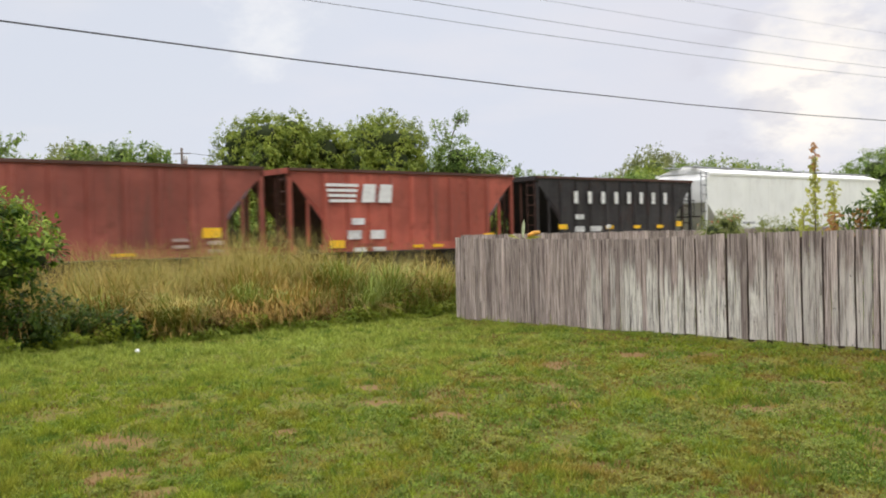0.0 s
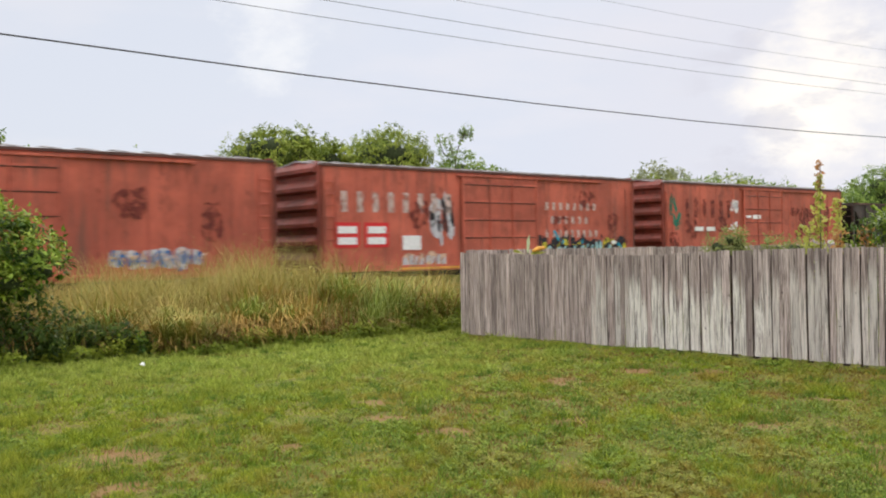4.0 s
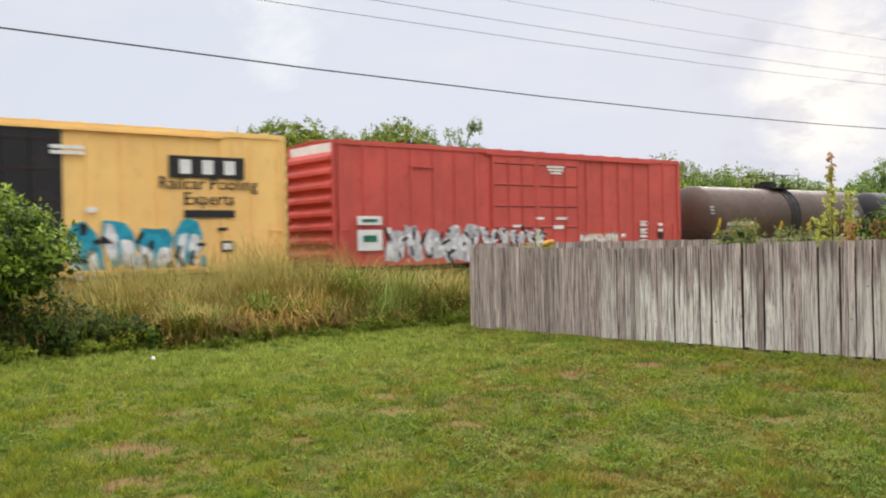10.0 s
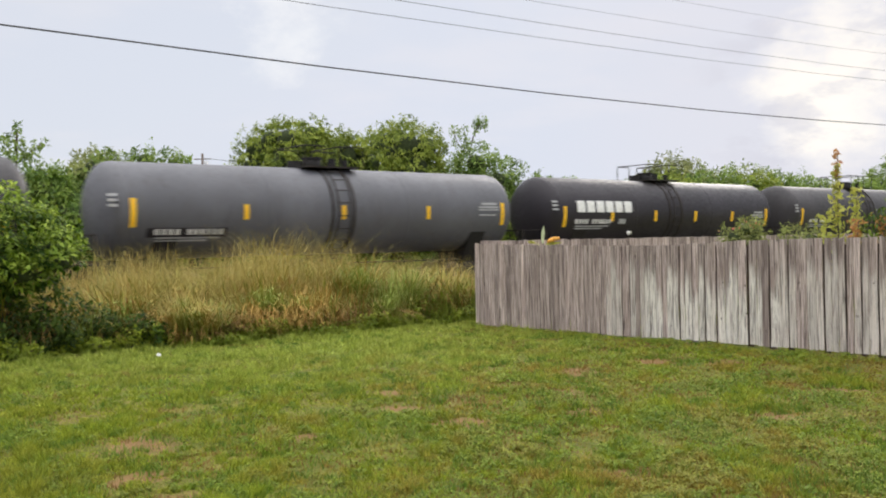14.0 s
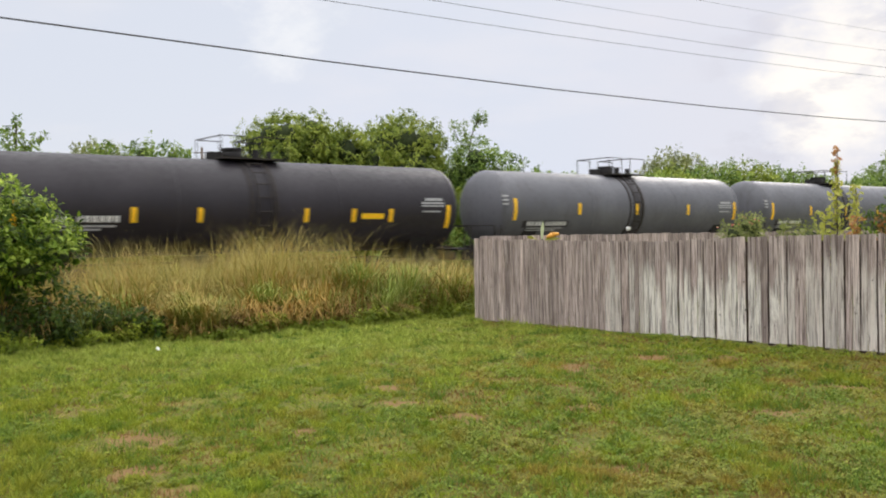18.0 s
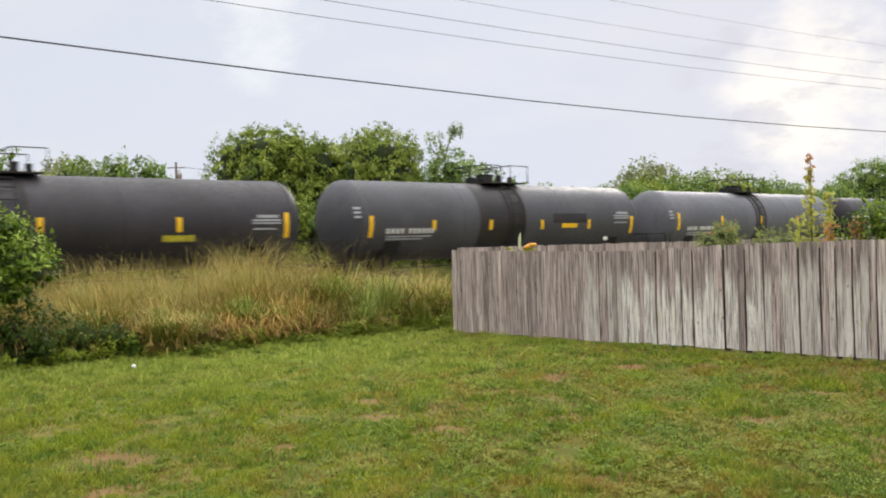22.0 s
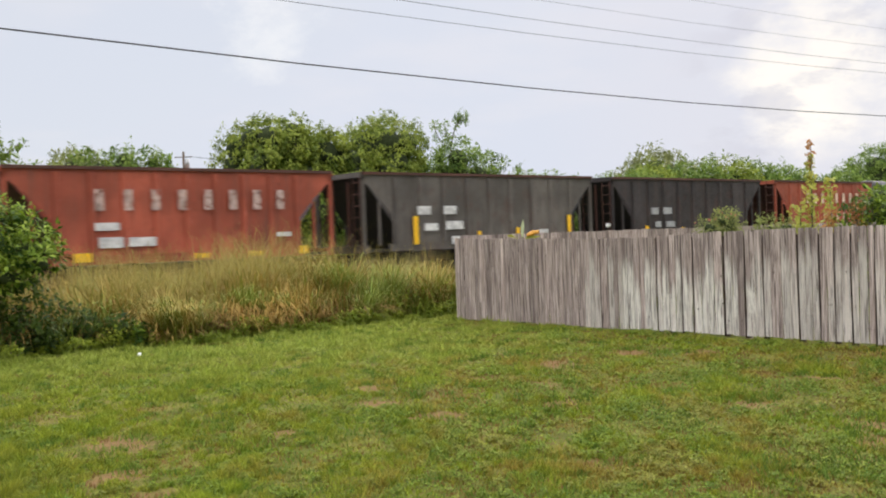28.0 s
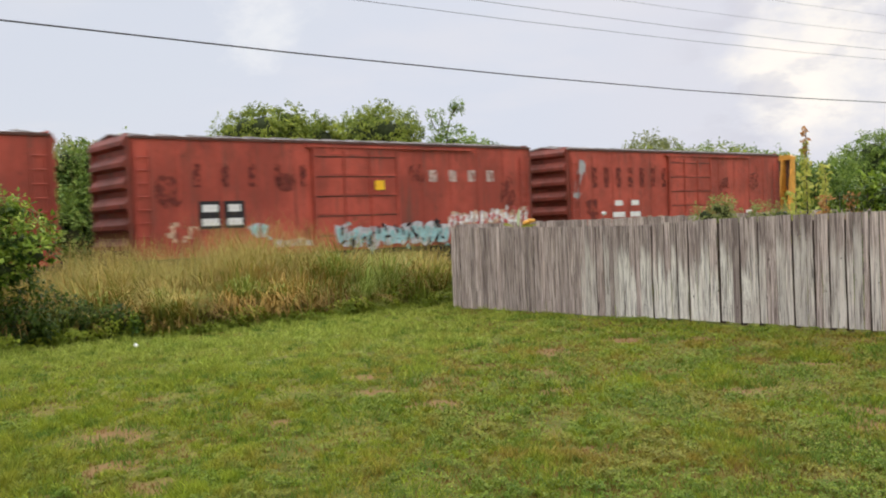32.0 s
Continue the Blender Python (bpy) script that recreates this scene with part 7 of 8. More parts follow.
def plant(name, label, category, base, h, w, depth, leafmat, seed, leaf=0.13, dens=30, lumps=14, group="", trunk=True, low=0.0, spiky=0, tips=44, tip=(0.07, 0.15), reach=(0.6, 1.5), edge=2.2, sprig=(0.3, 13), hang=0.0, lift=0.4):
    """A tree or shrub: trunk, limbs, an inside coloured dark for its shade and a crown of single leaves heaped in
    uneven lumps.
    """
    rng = np.random.default_rng(seed)
    root = thing(name, label, category, group=group, m=pose(base.x, base.y, base.z, 0, 0, 39.5))
    L = []
    for i in range(lumps):
        fx = (i + 0.5) / lumps * 2 - 1 if lumps > 3 else rng.uniform(-0.4, 0.4)
        fx = fx * 0.9 + rng.uniform(-0.15, 0.15)
        ztop = h * (1 - 0.25 * abs(fx) ** edge) * rng.uniform(0.95, 1.03)
        r = w * rng.uniform(0.2, 0.3)
        rz = r * rng.uniform(0.8, 1.15)
        L.append((fx * w * 0.36, rng.uniform(-0.3, 0.3) * depth, max(rz * 0.7, ztop - rz), r, min(r, depth * 0.5), rz))
        z = ztop - rz * 1.8
        while z > low + 0.4:
            r2 = w * rng.uniform(0.2, 0.3)
            L.append((fx * w * 0.40 + rng.uniform(-0.1, 0.1) * w, rng.uniform(-0.4, 0.4) * depth, z, r2, min(r2, depth * 0.5), r2 * 0.9))
            z -= r2 * rng.uniform(1.0, 1.4)
    L = [a for a in L if a[2] + a[5] > 0.2]
    for i in range(tips):                    # small outer sprays that break the outline
        x, y, z, a, b, c = L[int(rng.integers(len(L)))]
        d = rng.normal(0, 1, 3)
        d[1] = -abs(d[1]) * 0.8 if rng.random() < 0.7 else d[1]
        d[2] = abs(d[2]) if rng.random() < 0.6 else d[2]
        d /= np.linalg.norm(d)
        r = w * rng.uniform(*tip)
        L.append((x + d[0] * a * 1.02, y + d[1] * b * 1.02, max(r, z + d[2] * c * 0.95), r, r, r * rng.uniform(0.7, 1.3)))
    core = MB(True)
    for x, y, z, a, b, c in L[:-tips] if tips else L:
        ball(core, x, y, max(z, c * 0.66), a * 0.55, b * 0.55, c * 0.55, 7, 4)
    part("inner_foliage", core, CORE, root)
    part("crown", spray_crown("crown", L, dens, sprig[1], sprig[0], leaf, leafmat, rng, hang=hang, up=lift), leafmat, root)
    if trunk:
        tr = MB(True).tube((0, 0, -0.05), (0.1, 0, h * 0.35), 0.16, 0.11, 8).tube((0.1, 0, h * 0.35), (0.0, 0.1, h * 0.72), 0.11, 0.05, 8)
        part("trunk", tr, BARK, root)
        for i in range(4):
            x, y, z, a, b, c = L[int(rng.integers(len(L)))]
            part("limb", MB(True).tube((0.06, 0, h * (0.2 + 0.1 * i)), (x, y, z), 0.07, 0.025, 6), BARK, root)
    if spiky:
        for i in range(spiky):
            x, y, z, a, b, c = L[int(rng.integers(min(len(L), lumps)))]
            ex, ez = rng.uniform(-0.5, 0.7), rng.uniform(*reach)
            p0, p1 = np.array((x, y, z + c * 0.6)), np.array((x + ex, y, z + c * 0.8 + ez))
            part("twig", MB(True).tube(tuple(p0), tuple(p1), 0.022, 0.008, 5), BARK, root)
            k = rng.uniform(0, 1, 60)[:, None]
            q = p0 + (p1 - p0) * k + rng.normal(0, 0.09, (60, 3))
            part("twig_leaves", leaf_cloud("twig_leaves", q, np.tile((0, -0.5, 0.6), (60, 1)), leaf * 0.9, leafmat, rng), leafmat, root)
    return root


VINE = "vine-smothered tree with hanging green foliage"
SHRUB = "dense green shrub beside the railway"
for i, (s, d, h, w, dp, mat, name, label, cat, sp) in enumerate((
    (7.3, 36.5, 5.3, 4.2, 3.0, LEAF_DARK, "shrub", SHRUB, "shrub", 3), (9.6, 36.5, 5.4, 2.4, 2.4, LEAF_DARK, "shrub", SHRUB, "shrub", 2),
    (11.8, 37.5, 5.95, 2.2, 2.6, LEAF_OLIVE, "shrub", "olive green shrub beside the railway", "shrub", 4), (13.9, 37.2, 6.15, 2.6, 2.6, LEAF_DARK, "shrub", SHRUB, "shrub", 5),
    (15.1, 37.2, 5.7, 1.6, 2.0, LEAF_DARK, "shrub", SHRUB, "shrub", 2), (10.8, 37.2, 5.2, 2.6, 2.4, LEAF_DARK, "shrub", SHRUB, "shrub", 1),
    (16.3, 36.6, 5.0, 2.4, 2.4, LEAF_DARK, "shrub", SHRUB, "shrub", 0), (17.6, 36.8, 3.3, 2.2, 2.4, LEAF_DARK, "shrub", SHRUB, "shrub", 0),
    (12.9, 37.0, 5.8, 2.4, 2.4, LEAF_DARK, "shrub", SHRUB, "shrub", 1), (15.0, 46.0, 6.7, 3.4, 3.0, LEAF_FAR, "tree", "pale olive tree rising behind the shrubs", "tree", 0), (18.0, 42, 4.2, 4.0, 3.0, LEAF_OLIVE, "shrub", "pale green shrub behind the railway", "shrub", 0),
    (20.2, 37.2, 7.6, 3.5, 3.2, LEAF_VINE, "vine_covered_tree", VINE, "tree", 0), (21.9, 37.6, 7.65, 2.8, 3.4, LEAF_VINE, "vine_covered_tree", VINE, "tree", 0),
    (24.2, 37.6, 7.1, 4.0, 3.2, LEAF_VINE, "vine_covered_tree", VINE, "tree", 3), (27.4, 37.4, 8.0, 3.9, 3.4, LEAF_VINE, "vine_covered_tree", VINE, "tree", 0),
    (29.9, 37.8, 6.0, 2.0, 3.0, LEAF_DARK, "shrub", SHRUB, "shrub", 0), (31.9, 37.8, 7.2, 3.4, 2.8, LEAF_DARK, "tree", "slender tree with bare bent twigs at its top", "tree", 14),
    (34.2, 37.8, 5.9, 2.2, 2.4, LEAF_DARK, "shrub", SHRUB, "shrub", 3), (36.4, 37, 5.5, 2.4, 2.6, LEAF_DARK, "shrub", SHRUB, "shrub", 2),
    (38.4, 37, 5.0, 3.0, 2.6, LEAF_DARK, "shrub", SHRUB, "shrub", 2), (41.3, 37.5, 5.0, 3.6, 2.8, LEAF_DARK, "shrub", SHRUB, "shrub", 0),
    (45.0, 38, 5.3, 4.2, 3.0, LEAF_DARK, "shrub", SHRUB, "shrub", 1), (49.0, 39, 5.7, 4.4, 3.0, LEAF_DARK, "shrub", SHRUB, "shrub", 0),
    (53.0, 41, 6.3, 4.6, 3.2, LEAF_VINE, "shrub", SHRUB, "shrub", 1), (59.0, 42, 6.6, 5.4, 3.4, LEAF_DARK, "shrub", SHRUB, "shrub", 1),
    (63.5, 42, 6.9, 4.6, 3.4, LEAF_VINE, "shrub", SHRUB, "shrub", 2), (71.0, 44, 7.0, 6.4, 3.6, LEAF_DARK, "shrub", SHRUB, "shrub", 1),
    (80.0, 46, 6.8, 7.0, 3.6, LEAF_DARK, "shrub", SHRUB, "shrub", 1), (88.0, 47, 6.8, 7.0, 3.6, LEAF_DARK, "shrub", SHRUB, "shrub", 0),
    (67.3, 52, 9.1, 6.6, 5.0, LEAF_FAR, "tree", "distant round-topped olive tree", "tree", 0), (97.0, 46, 9.8, 7.4, 5.0, LEAF_DARK, "tree", "distant spreading dark tree", "tree", 0),
    (43.0, 90, 7.9, 5.0, 4.0, LEAF_FAR, "tree", "distant olive tree behind the low house", "tree", 0), (39.5, 92, 7.4, 5.0, 4.0, LEAF_FAR, "tree", "distant olive tree behind the low house", "tree", 0),
    (104.0, 44, 9.4, 7.4, 5.0, LEAF_DARK, "tree", "distant spreading dark tree", "tree", 0),
)):
    far = s > 50
    h -= 0.3 if far or s < 14 else 0.1
    plant(name, label, cat, at(s, d), h, w, dp, mat, 100 + i, leaf=(0.076 if mat is LEAF_VINE else 0.085) if not far else 0.14, tips=26 if mat is LEAF_VINE else 44, dens=(10.0 if mat is LEAF_VINE else 6.2) if not far else 3.0, sprig=((0.19, 14) if mat is LEAF_VINE else (0.3, 14)) if not far else (0.5, 13), hang=0.75 if mat is LEAF_VINE and not far else 0.0, lumps=7 if mat is LEAF_VINE else 5, reach=(0.35, 0.9), edge=4.0 if mat is LEAF_VINE else 2.2, group="thicket behind the railway", spiky=sp, trunk=True)

for i, (s, d, h, w, mat) in enumerate(((5.0, 35.4, 3.9, 3.4, LEAF_DARK), (7.6, 35.2, 3.6, 3.2, LEAF_VINE), (10.2, 35.3, 4.0, 3.2, LEAF_DARK), (12.6, 35.2, 3.7, 3.0, LEAF_DARK), (14.9, 35.3, 3.8, 3.0, LEAF_VINE),
                                       (17.4, 35.8, 2.9, 2.8, LEAF_DARK), (19.8, 35.1, 3.6, 3.0, LEAF_VINE), (22.2, 35.1, 3.9, 3.2, LEAF_DARK), (24.6, 35.1, 4.1, 3.2, LEAF_VINE), (27.2, 35.1, 3.7, 3.2, LEAF_DARK),
                                       (29.8, 35.3, 4.3, 3.2, LEAF_VINE), (32.4, 35.4, 4.2, 3.2, LEAF_DARK), (35.2, 35.4, 3.9, 3.2, LEAF_DARK), (38.4, 35.6, 3.7, 3.4, LEAF_DARK))):
    plant("shrub", "low spreading shrub at the foot of the thicket", "shrub", at(s, d), h, w, 2.2, mat, 160 + i, leaf=0.095, dens=5.5, sprig=(0.32, 14), lumps=4, group="thicket behind the railway", reach=(0.2, 0.6), tips=40)

dead = thing("dead_branch", "thin bent branch with few leaves above the slender tree", "branch", m=pose(*at(31.6, 37.6), 0, 0, 39.5))
rng = np.random.default_rng(88)
for name, pts, r in (("stem", [(0, 0, 0), (0.05, 0, 6.6), (0.25, 0, 7.3), (0.5, 0, 7.75), (0.72, 0, 8.1), (0.9, 0, 8.3)], 0.03), ("twig", [(0.62, 0, 7.95), (0.85, 0, 8.05), (1.15, 0, 8.05)], 0.02),
                     ("twig", [(0.05, 0, 6.6), (-0.25, 0, 7.2), (-0.3, 0, 7.7)], 0.02), ("twig", [(0.02, 0, 6.4), (-0.7, 0, 6.9), (-0.95, 0, 7.35), (-1.0, 0, 7.75)], 0.02)):
    part(name, MB(True).path(pts, r, 5), BARK, dead)
    lumps = [(p[0], p[1], p[2], 0.16, 0.14, 0.2) for p in pts[-3:]] + [((p[0] + q[0]) / 2, 0, (p[2] + q[2]) / 2, 0.15, 0.13, 0.2) for p, q in zip(pts[-3:], pts[-2:])]
    part("leaves", spray_crown("leaves", lumps, 22, 8, 0.16, 0.07, LEAF_DARK, rng, up=0.7), LEAF_DARK, dead)
sapling = thing("sapling", "spindly sapling with sparse leaf tufts rising above the shrubs", "tree", m=pose(*at(8.75, 35.8), 0, 0, 39.5))
part("stem", MB(True).path([(0, 0, 0), (0.06, 0, 3.0), (0.0, 0, 5.0), (0.05, 0, 6.25)], 0.035, 5), BARK, sapling)
for pts in ([(0.0, 0, 5.0), (0.35, 0, 5.35), (0.85, 0, 5.75)], [(0.02, 0, 5.3), (-0.3, 0, 5.6), (-0.45, 0, 5.85)]):
    part("twig", MB(True).path(pts, 0.018, 5), BARK, sapling)
part("leaves", spray_crown("leaves", [(0.05, 0, 6.3, 0.14, 0.14, 0.16), (0.0, 0, 5.85, 0.22, 0.2, 0.16), (0.85, 0, 5.8, 0.16, 0.15, 0.18), (0.45, 0, 5.5, 0.2, 0.18, 0.12), (-0.45, 0, 5.85, 0.16, 0.15, 0.14), (0, 0, 5.3, 0.35, 0.25, 0.2)], 26, 9, 0.15, 0.075, LEAF_DARK, rng), LEAF_DARK, sapling)

# the near bush at the lawn's edge, open underneath, its shade put into dark leaves
def near_bush(base, seed):
    """Layered bush: leafy shelves on bending stems, open underneath."""
    rng = np.random.default_rng(seed)
    root = thing("near_bush", "large leafy bush with bright green leaf tips at the lawn's edge", "bush", m=pose(base.x, base.y, 0))
    shelves = [(-0.35, 0.6, 2.72, 0.6, 0.6, 0.3), (0.5, 0.5, 2.5, 0.4, 0.4, 0.14), (0.85, 0.3, 1.95, 0.52, 0.5, 0.32), (1.0, 0.2, 1.7, 0.45, 0.45, 0.3), (0.25, 0.0, 2.1, 0.65, 0.6, 0.36), (0.15, -0.25, 1.75, 0.7, 0.5, 0.34),
               (0.65, -0.15, 1.5, 0.5, 0.45, 0.24), (-0.6, 0.0, 2.4, 0.8, 0.7, 0.5), (-0.7, -0.4, 1.8, 0.8, 0.6, 0.45), (-1.4, 0.2, 2.1, 0.9, 0.8, 0.8), (-1.6, -0.2, 1.2, 0.8, 0.7, 0.6), (-1.0, 0.5, 2.9, 0.7, 0.6, 0.35), (-0.1, 0.25, 1.2, 0.6, 0.4, 0.3)]
    # solid fill balls, their dark colour painting the shade between the leaves
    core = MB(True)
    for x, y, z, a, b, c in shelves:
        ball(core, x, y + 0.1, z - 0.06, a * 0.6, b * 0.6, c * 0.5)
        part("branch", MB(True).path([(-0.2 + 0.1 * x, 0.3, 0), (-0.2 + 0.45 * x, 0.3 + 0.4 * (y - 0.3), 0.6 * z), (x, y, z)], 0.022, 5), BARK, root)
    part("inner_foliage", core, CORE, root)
    part("crown", spray_crown("crown", shelves, 24, 13, 0.19, 0.058, LEAF_NEAR, rng, long=2.1, up=0.6), LEAF_NEAR, root)
    # added low lumps whose dark leaves paint the shade under the crown
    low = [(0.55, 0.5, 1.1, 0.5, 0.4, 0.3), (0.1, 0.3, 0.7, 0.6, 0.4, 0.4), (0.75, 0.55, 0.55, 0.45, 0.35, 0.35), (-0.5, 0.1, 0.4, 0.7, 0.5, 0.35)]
    part("lower_foliage", spray_crown("lower_foliage", low, 26, 13, 0.16, 0.05, LEAF_SHADE, rng, long=2.0, up=0.1), LEAF_SHADE, root, "leaves under the crown, coloured dark for its shade")
    # paler leaves on the shelf tops: bright tips and painted highlight in one
    part("young_foliage", spray_crown("young_foliage", [(x, y - 0.05, z + c * 0.25, a * 1.02, b * 1.02, c * 0.9) for x, y, z, a, b, c in shelves[:12]], 7, 14, 0.17, 0.056, LEAF_TIP, rng, long=2.2, up=0.9), LEAF_TIP, root, "bright yellow-green leaf tips, pale for the light on the shelf tops")


LEAF_TIP = leaf_material("lit_tip_leaves", lin(140, 164, 60), lin(184, 198, 88), lin(120, 146, 54), scale=2.0)
near_bush(Vector((-8.15, 15.8, 0)), 301)


def weed_clump(label, x, y, n, h, r, mat, seed, leaf):
    """Loose leafy stems fanning out from one foot."""
    rng = np.random.default_rng(seed)
    root = thing("low_bush", label, "bush", m=pose(x, y, 0))
    for i in range(n):
        a, k = rng.uniform(0, 2 * np.pi), rng.uniform(0.1, 1) ** 0.6
        ex, ey, ez = r * k * math.cos(a), r * k * math.sin(a) * 0.7, h * (1.05 - 0.55 * k) * rng.uniform(0.7, 1.1)
        part("stem", MB(True).tube((ex * 0.2, ey * 0.2, -0.01), (ex, ey, ez), 0.009, 0.004, 5), BARK, root)
        q = rng.uniform(0.15, 1.03, 46)[:, None]
        P = np.array((ex, ey, ez)) * q + rng.normal(0, 0.055, (46, 3))
        P[:, 2] = np.maximum(P[:, 2], 0.03)
        part("leaves", leaf_cloud("leaves", P, np.tile((0.2, -0.5, 0.6), (46, 1)), leaf, mat, rng, long=2.2), mat, root)


# the darkest clumps fill in the bush's shade by their leaf colour
for x, y, n, h, r, mat, sd in ((-6.25, 17.5, 22, 0.85, 0.42, LEAF_SHADE, 302), (-5.85, 17.6, 14, 0.6, 0.4, LEAF_NEAR, 303), (-7.3, 16.7, 16, 0.6, 0.4, LEAF_SHADE, 304), (-7.7, 15.7, 14, 0.35, 0.5, LEAF_WEED, 305),
                               (-7.0, 16.75, 12, 0.3, 0.5, LEAF_WEED, 306), (-8.2, 15.6, 18, 0.75, 0.5, LEAF_SHADE, 307), (-7.2, 17.2, 26, 1.15, 0.6, LEAF_SHADE, 308), (-6.7, 17.3, 16, 0.8, 0.45, LEAF_SHADE, 309), (-7.8, 16.3, 26, 1.2, 0.6, LEAF_SHADE, 310), (-8.3, 16.6, 26, 1.2, 0.6, LEAF_SHADE, 311)):
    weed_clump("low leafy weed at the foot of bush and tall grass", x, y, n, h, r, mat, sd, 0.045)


def tall_grass():
    """Uncut grass between lawn and railway: bent blades, hanging straw, airy seed heads and broad weeds along the foot."""
    rng = np.random.default_rng(11)
    green = leaf_material("tall_grass_blades", lin(112, 120, 46), lin(158, 154, 72), lin(172, 150, 80), trans=0.2, rough=0.6, scale=2.0, lo=0.46, hi=0.56)
    straw = leaf_material("straw_blades", lin(150, 122, 62), lin(192, 162, 94), lin(132, 100, 50), trans=0.2, rough=0.7)
    haze = leaf_material("feathery_grass_tops", lin(150, 144, 72), lin(178, 164, 96), lin(160, 138, 76), trans=0.3, rough=0.7, scale=1.4)
    rusty = leaf_material("fallen_straw", lin(158, 124, 58), lin(208, 176, 100), lin(122, 92, 46), trans=0.15, rough=0.7)
    # dead grass coloured darker to paint the shade between the clumps
    litter = leaf_material("dead_grass_litter", lin(116, 92, 48), lin(152, 122, 66), lin(84, 70, 38), trans=0.05, rough=0.9)
    plume = leaf_material("seed_plumes", lin(156, 144, 92), lin(184, 166, 112), lin(146, 130, 82), trans=0.35, rough=0.8)
    fresh = leaf_material("fresh_grass_blades", lin(116, 136, 54), lin(162, 170, 84), lin(132, 144, 62), trans=0.25, rough=0.55)

    def place(s, q):
        d = verge(s) + q
        return s * UX - d * UY, s * UY + d * UX

    def put(name, label, x, y, z, dx, dy, k, h, w, mat, curve):
        """Bent blades from (x, y, z): curve gives (height share, reach share) along each one."""
        n, m = len(x), len(curve) - 1
        px, py = -dy * w / 2, dx * w / 2
        V = np.empty((n, 2 * m + 1, 3))
        for j, (f, c) in enumerate(curve):
            cx, cy, cz = x + dx * k * c, y + dy * k * c, z + h * f
            t = 1 - 0.4 * j / m
            if j < m:
                V[:, 2 * j] = np.stack([cx - px * t, cy - py * t, cz], 1)
                V[:, 2 * j + 1] = np.stack([cx + px * t, cy + py * t, cz], 1)
            else:
                V[:, 2 * m] = np.stack([cx, cy, cz], 1)
        np.maximum(V[:, :, 2], 0.0, out=V[:, :, 2])
        b = np.arange(n)[:, None] * (2 * m + 1)
        F = [b + q for j in range(m - 1) for q in ((2 * j, 2 * j + 1, 2 * j + 3), (2 * j, 2 * j + 3, 2 * j + 2))]
        F = np.concatenate(F + [b + (2 * m - 2, 2 * m - 1, 2 * m)])
        tagged(new(name, quick_mesh(name, V.reshape(-1, 3), F, mat)), label, "grass", kind="stuff")

    nc = 520
    cs, cq = rng.uniform(-4, 21.5, nc), rng.uniform(0.0, 8.3, nc)
    ch, ca, cl = rng.uniform(0.5, 1.15, nc), rng.uniform(0, 2 * np.pi, nc), rng.uniform(0.2, 1.3, nc)

    def blades(n, q0, q1, h0, h1, bend, width, mat, name, label, droop=0.0, span=(-4, 21.5), spread=0.2):
        ok = np.nonzero((cq > q0 - 0.1) & (cq < q1 + 0.1) & (cs > span[0]) & (cs < span[1]))[0]
        i = rng.choice(ok, n)
        loose = rng.uniform(0, 1, n) < 0.16
        s = np.where(loose, rng.uniform(*span, n), cs[i] + rng.normal(0, spread, n))
        q = np.clip(np.where(loose, rng.uniform(q0, q1, n), cq[i] + rng.normal(0, spread, n)), q0, None)
        x, y = place(s, q)
        fall = np.interp(s, (4, 5, 7, 9, 10.8, 12, 13.2, 15, 17, 19.3), (0.92, 0.86, 0.9, 0.98, 1.12, 1.15, 1.04, 0.86, 0.6, 0.45))
        h = rng.uniform(h0, h1, n) * fall * np.where(loose, 0.85, ch[i]) * (0.95 + 0.05 * np.sin(s * 2.7) + 0.06 * np.sin(s * 4.9 + q * 0.9))
        a = np.where(loose, rng.uniform(0, 2 * np.pi, n), ca[i] + rng.normal(0, 1.1, n))
        k = h * bend * rng.uniform(0.3, 1.3, n) * np.where(loose, 0.8, 0.5 + cl[i])
        put(name, label, x, y, np.zeros(n), np.cos(a), np.sin(a), k, h, width * rng.uniform(0.6, 1.4, n), mat,
            ((0, 0), (0.45, 0.18), (0.8 - droop * 0.13, 0.55), (1 - droop, 1.0)))
        return x + np.cos(a) * k, y + np.sin(a) * k, h

    def tangled(n, spots, z, length, width, mat, name, label):
        """Fallen dry leaves, arched and crossed every way over the stand's front: spots are (s, half width, share)."""
        S = np.array(spots)
        i, tuft = rng.choice(len(S), n, p=S[:, 2] / S[:, 2].sum()), rng.integers(0, 9, n)
        ts, tz, tq, ta = rng.uniform(-1, 1, (len(S), 9)), rng.uniform(0, 1, (len(S), 9)), rng.uniform(0.35, 0.9, (len(S), 9)), rng.choice((-1, 1), (len(S), 9)) * rng.uniform(0.5, 1.7, (len(S), 9))
        x, y = place(S[i, 0] + ts[i, tuft] * S[i, 1] + rng.normal(0, 0.11, n), np.maximum(tq[i, tuft] + rng.normal(0, 0.12, n), 0.22))
        zz = z[0] + (z[1] - z[0]) * tz[i, tuft] + rng.normal(0, 0.07, n)
        a = ta[i, tuft] + rng.normal(0, 0.55, n)          # 0 points out of the stand, towards the lawn
        dx, dy = UY * np.cos(a) + UX * np.sin(a), -UX * np.cos(a) + UY * np.sin(a)
        ln = rng.uniform(*length, n)
        rise = rng.uniform(-0.1, 0.55, n)
        put(name, label, x, y, np.maximum(zz, 0.06), dx, dy, ln * rng.uniform(0.5, 1.05, n), ln * rise, width * rng.uniform(0.5, 1.5, n), mat,
            ((0, 0), (0.5, 0.22), (0.66, 0.5), (0.3, 0.8), (-0.35, 1.0)))

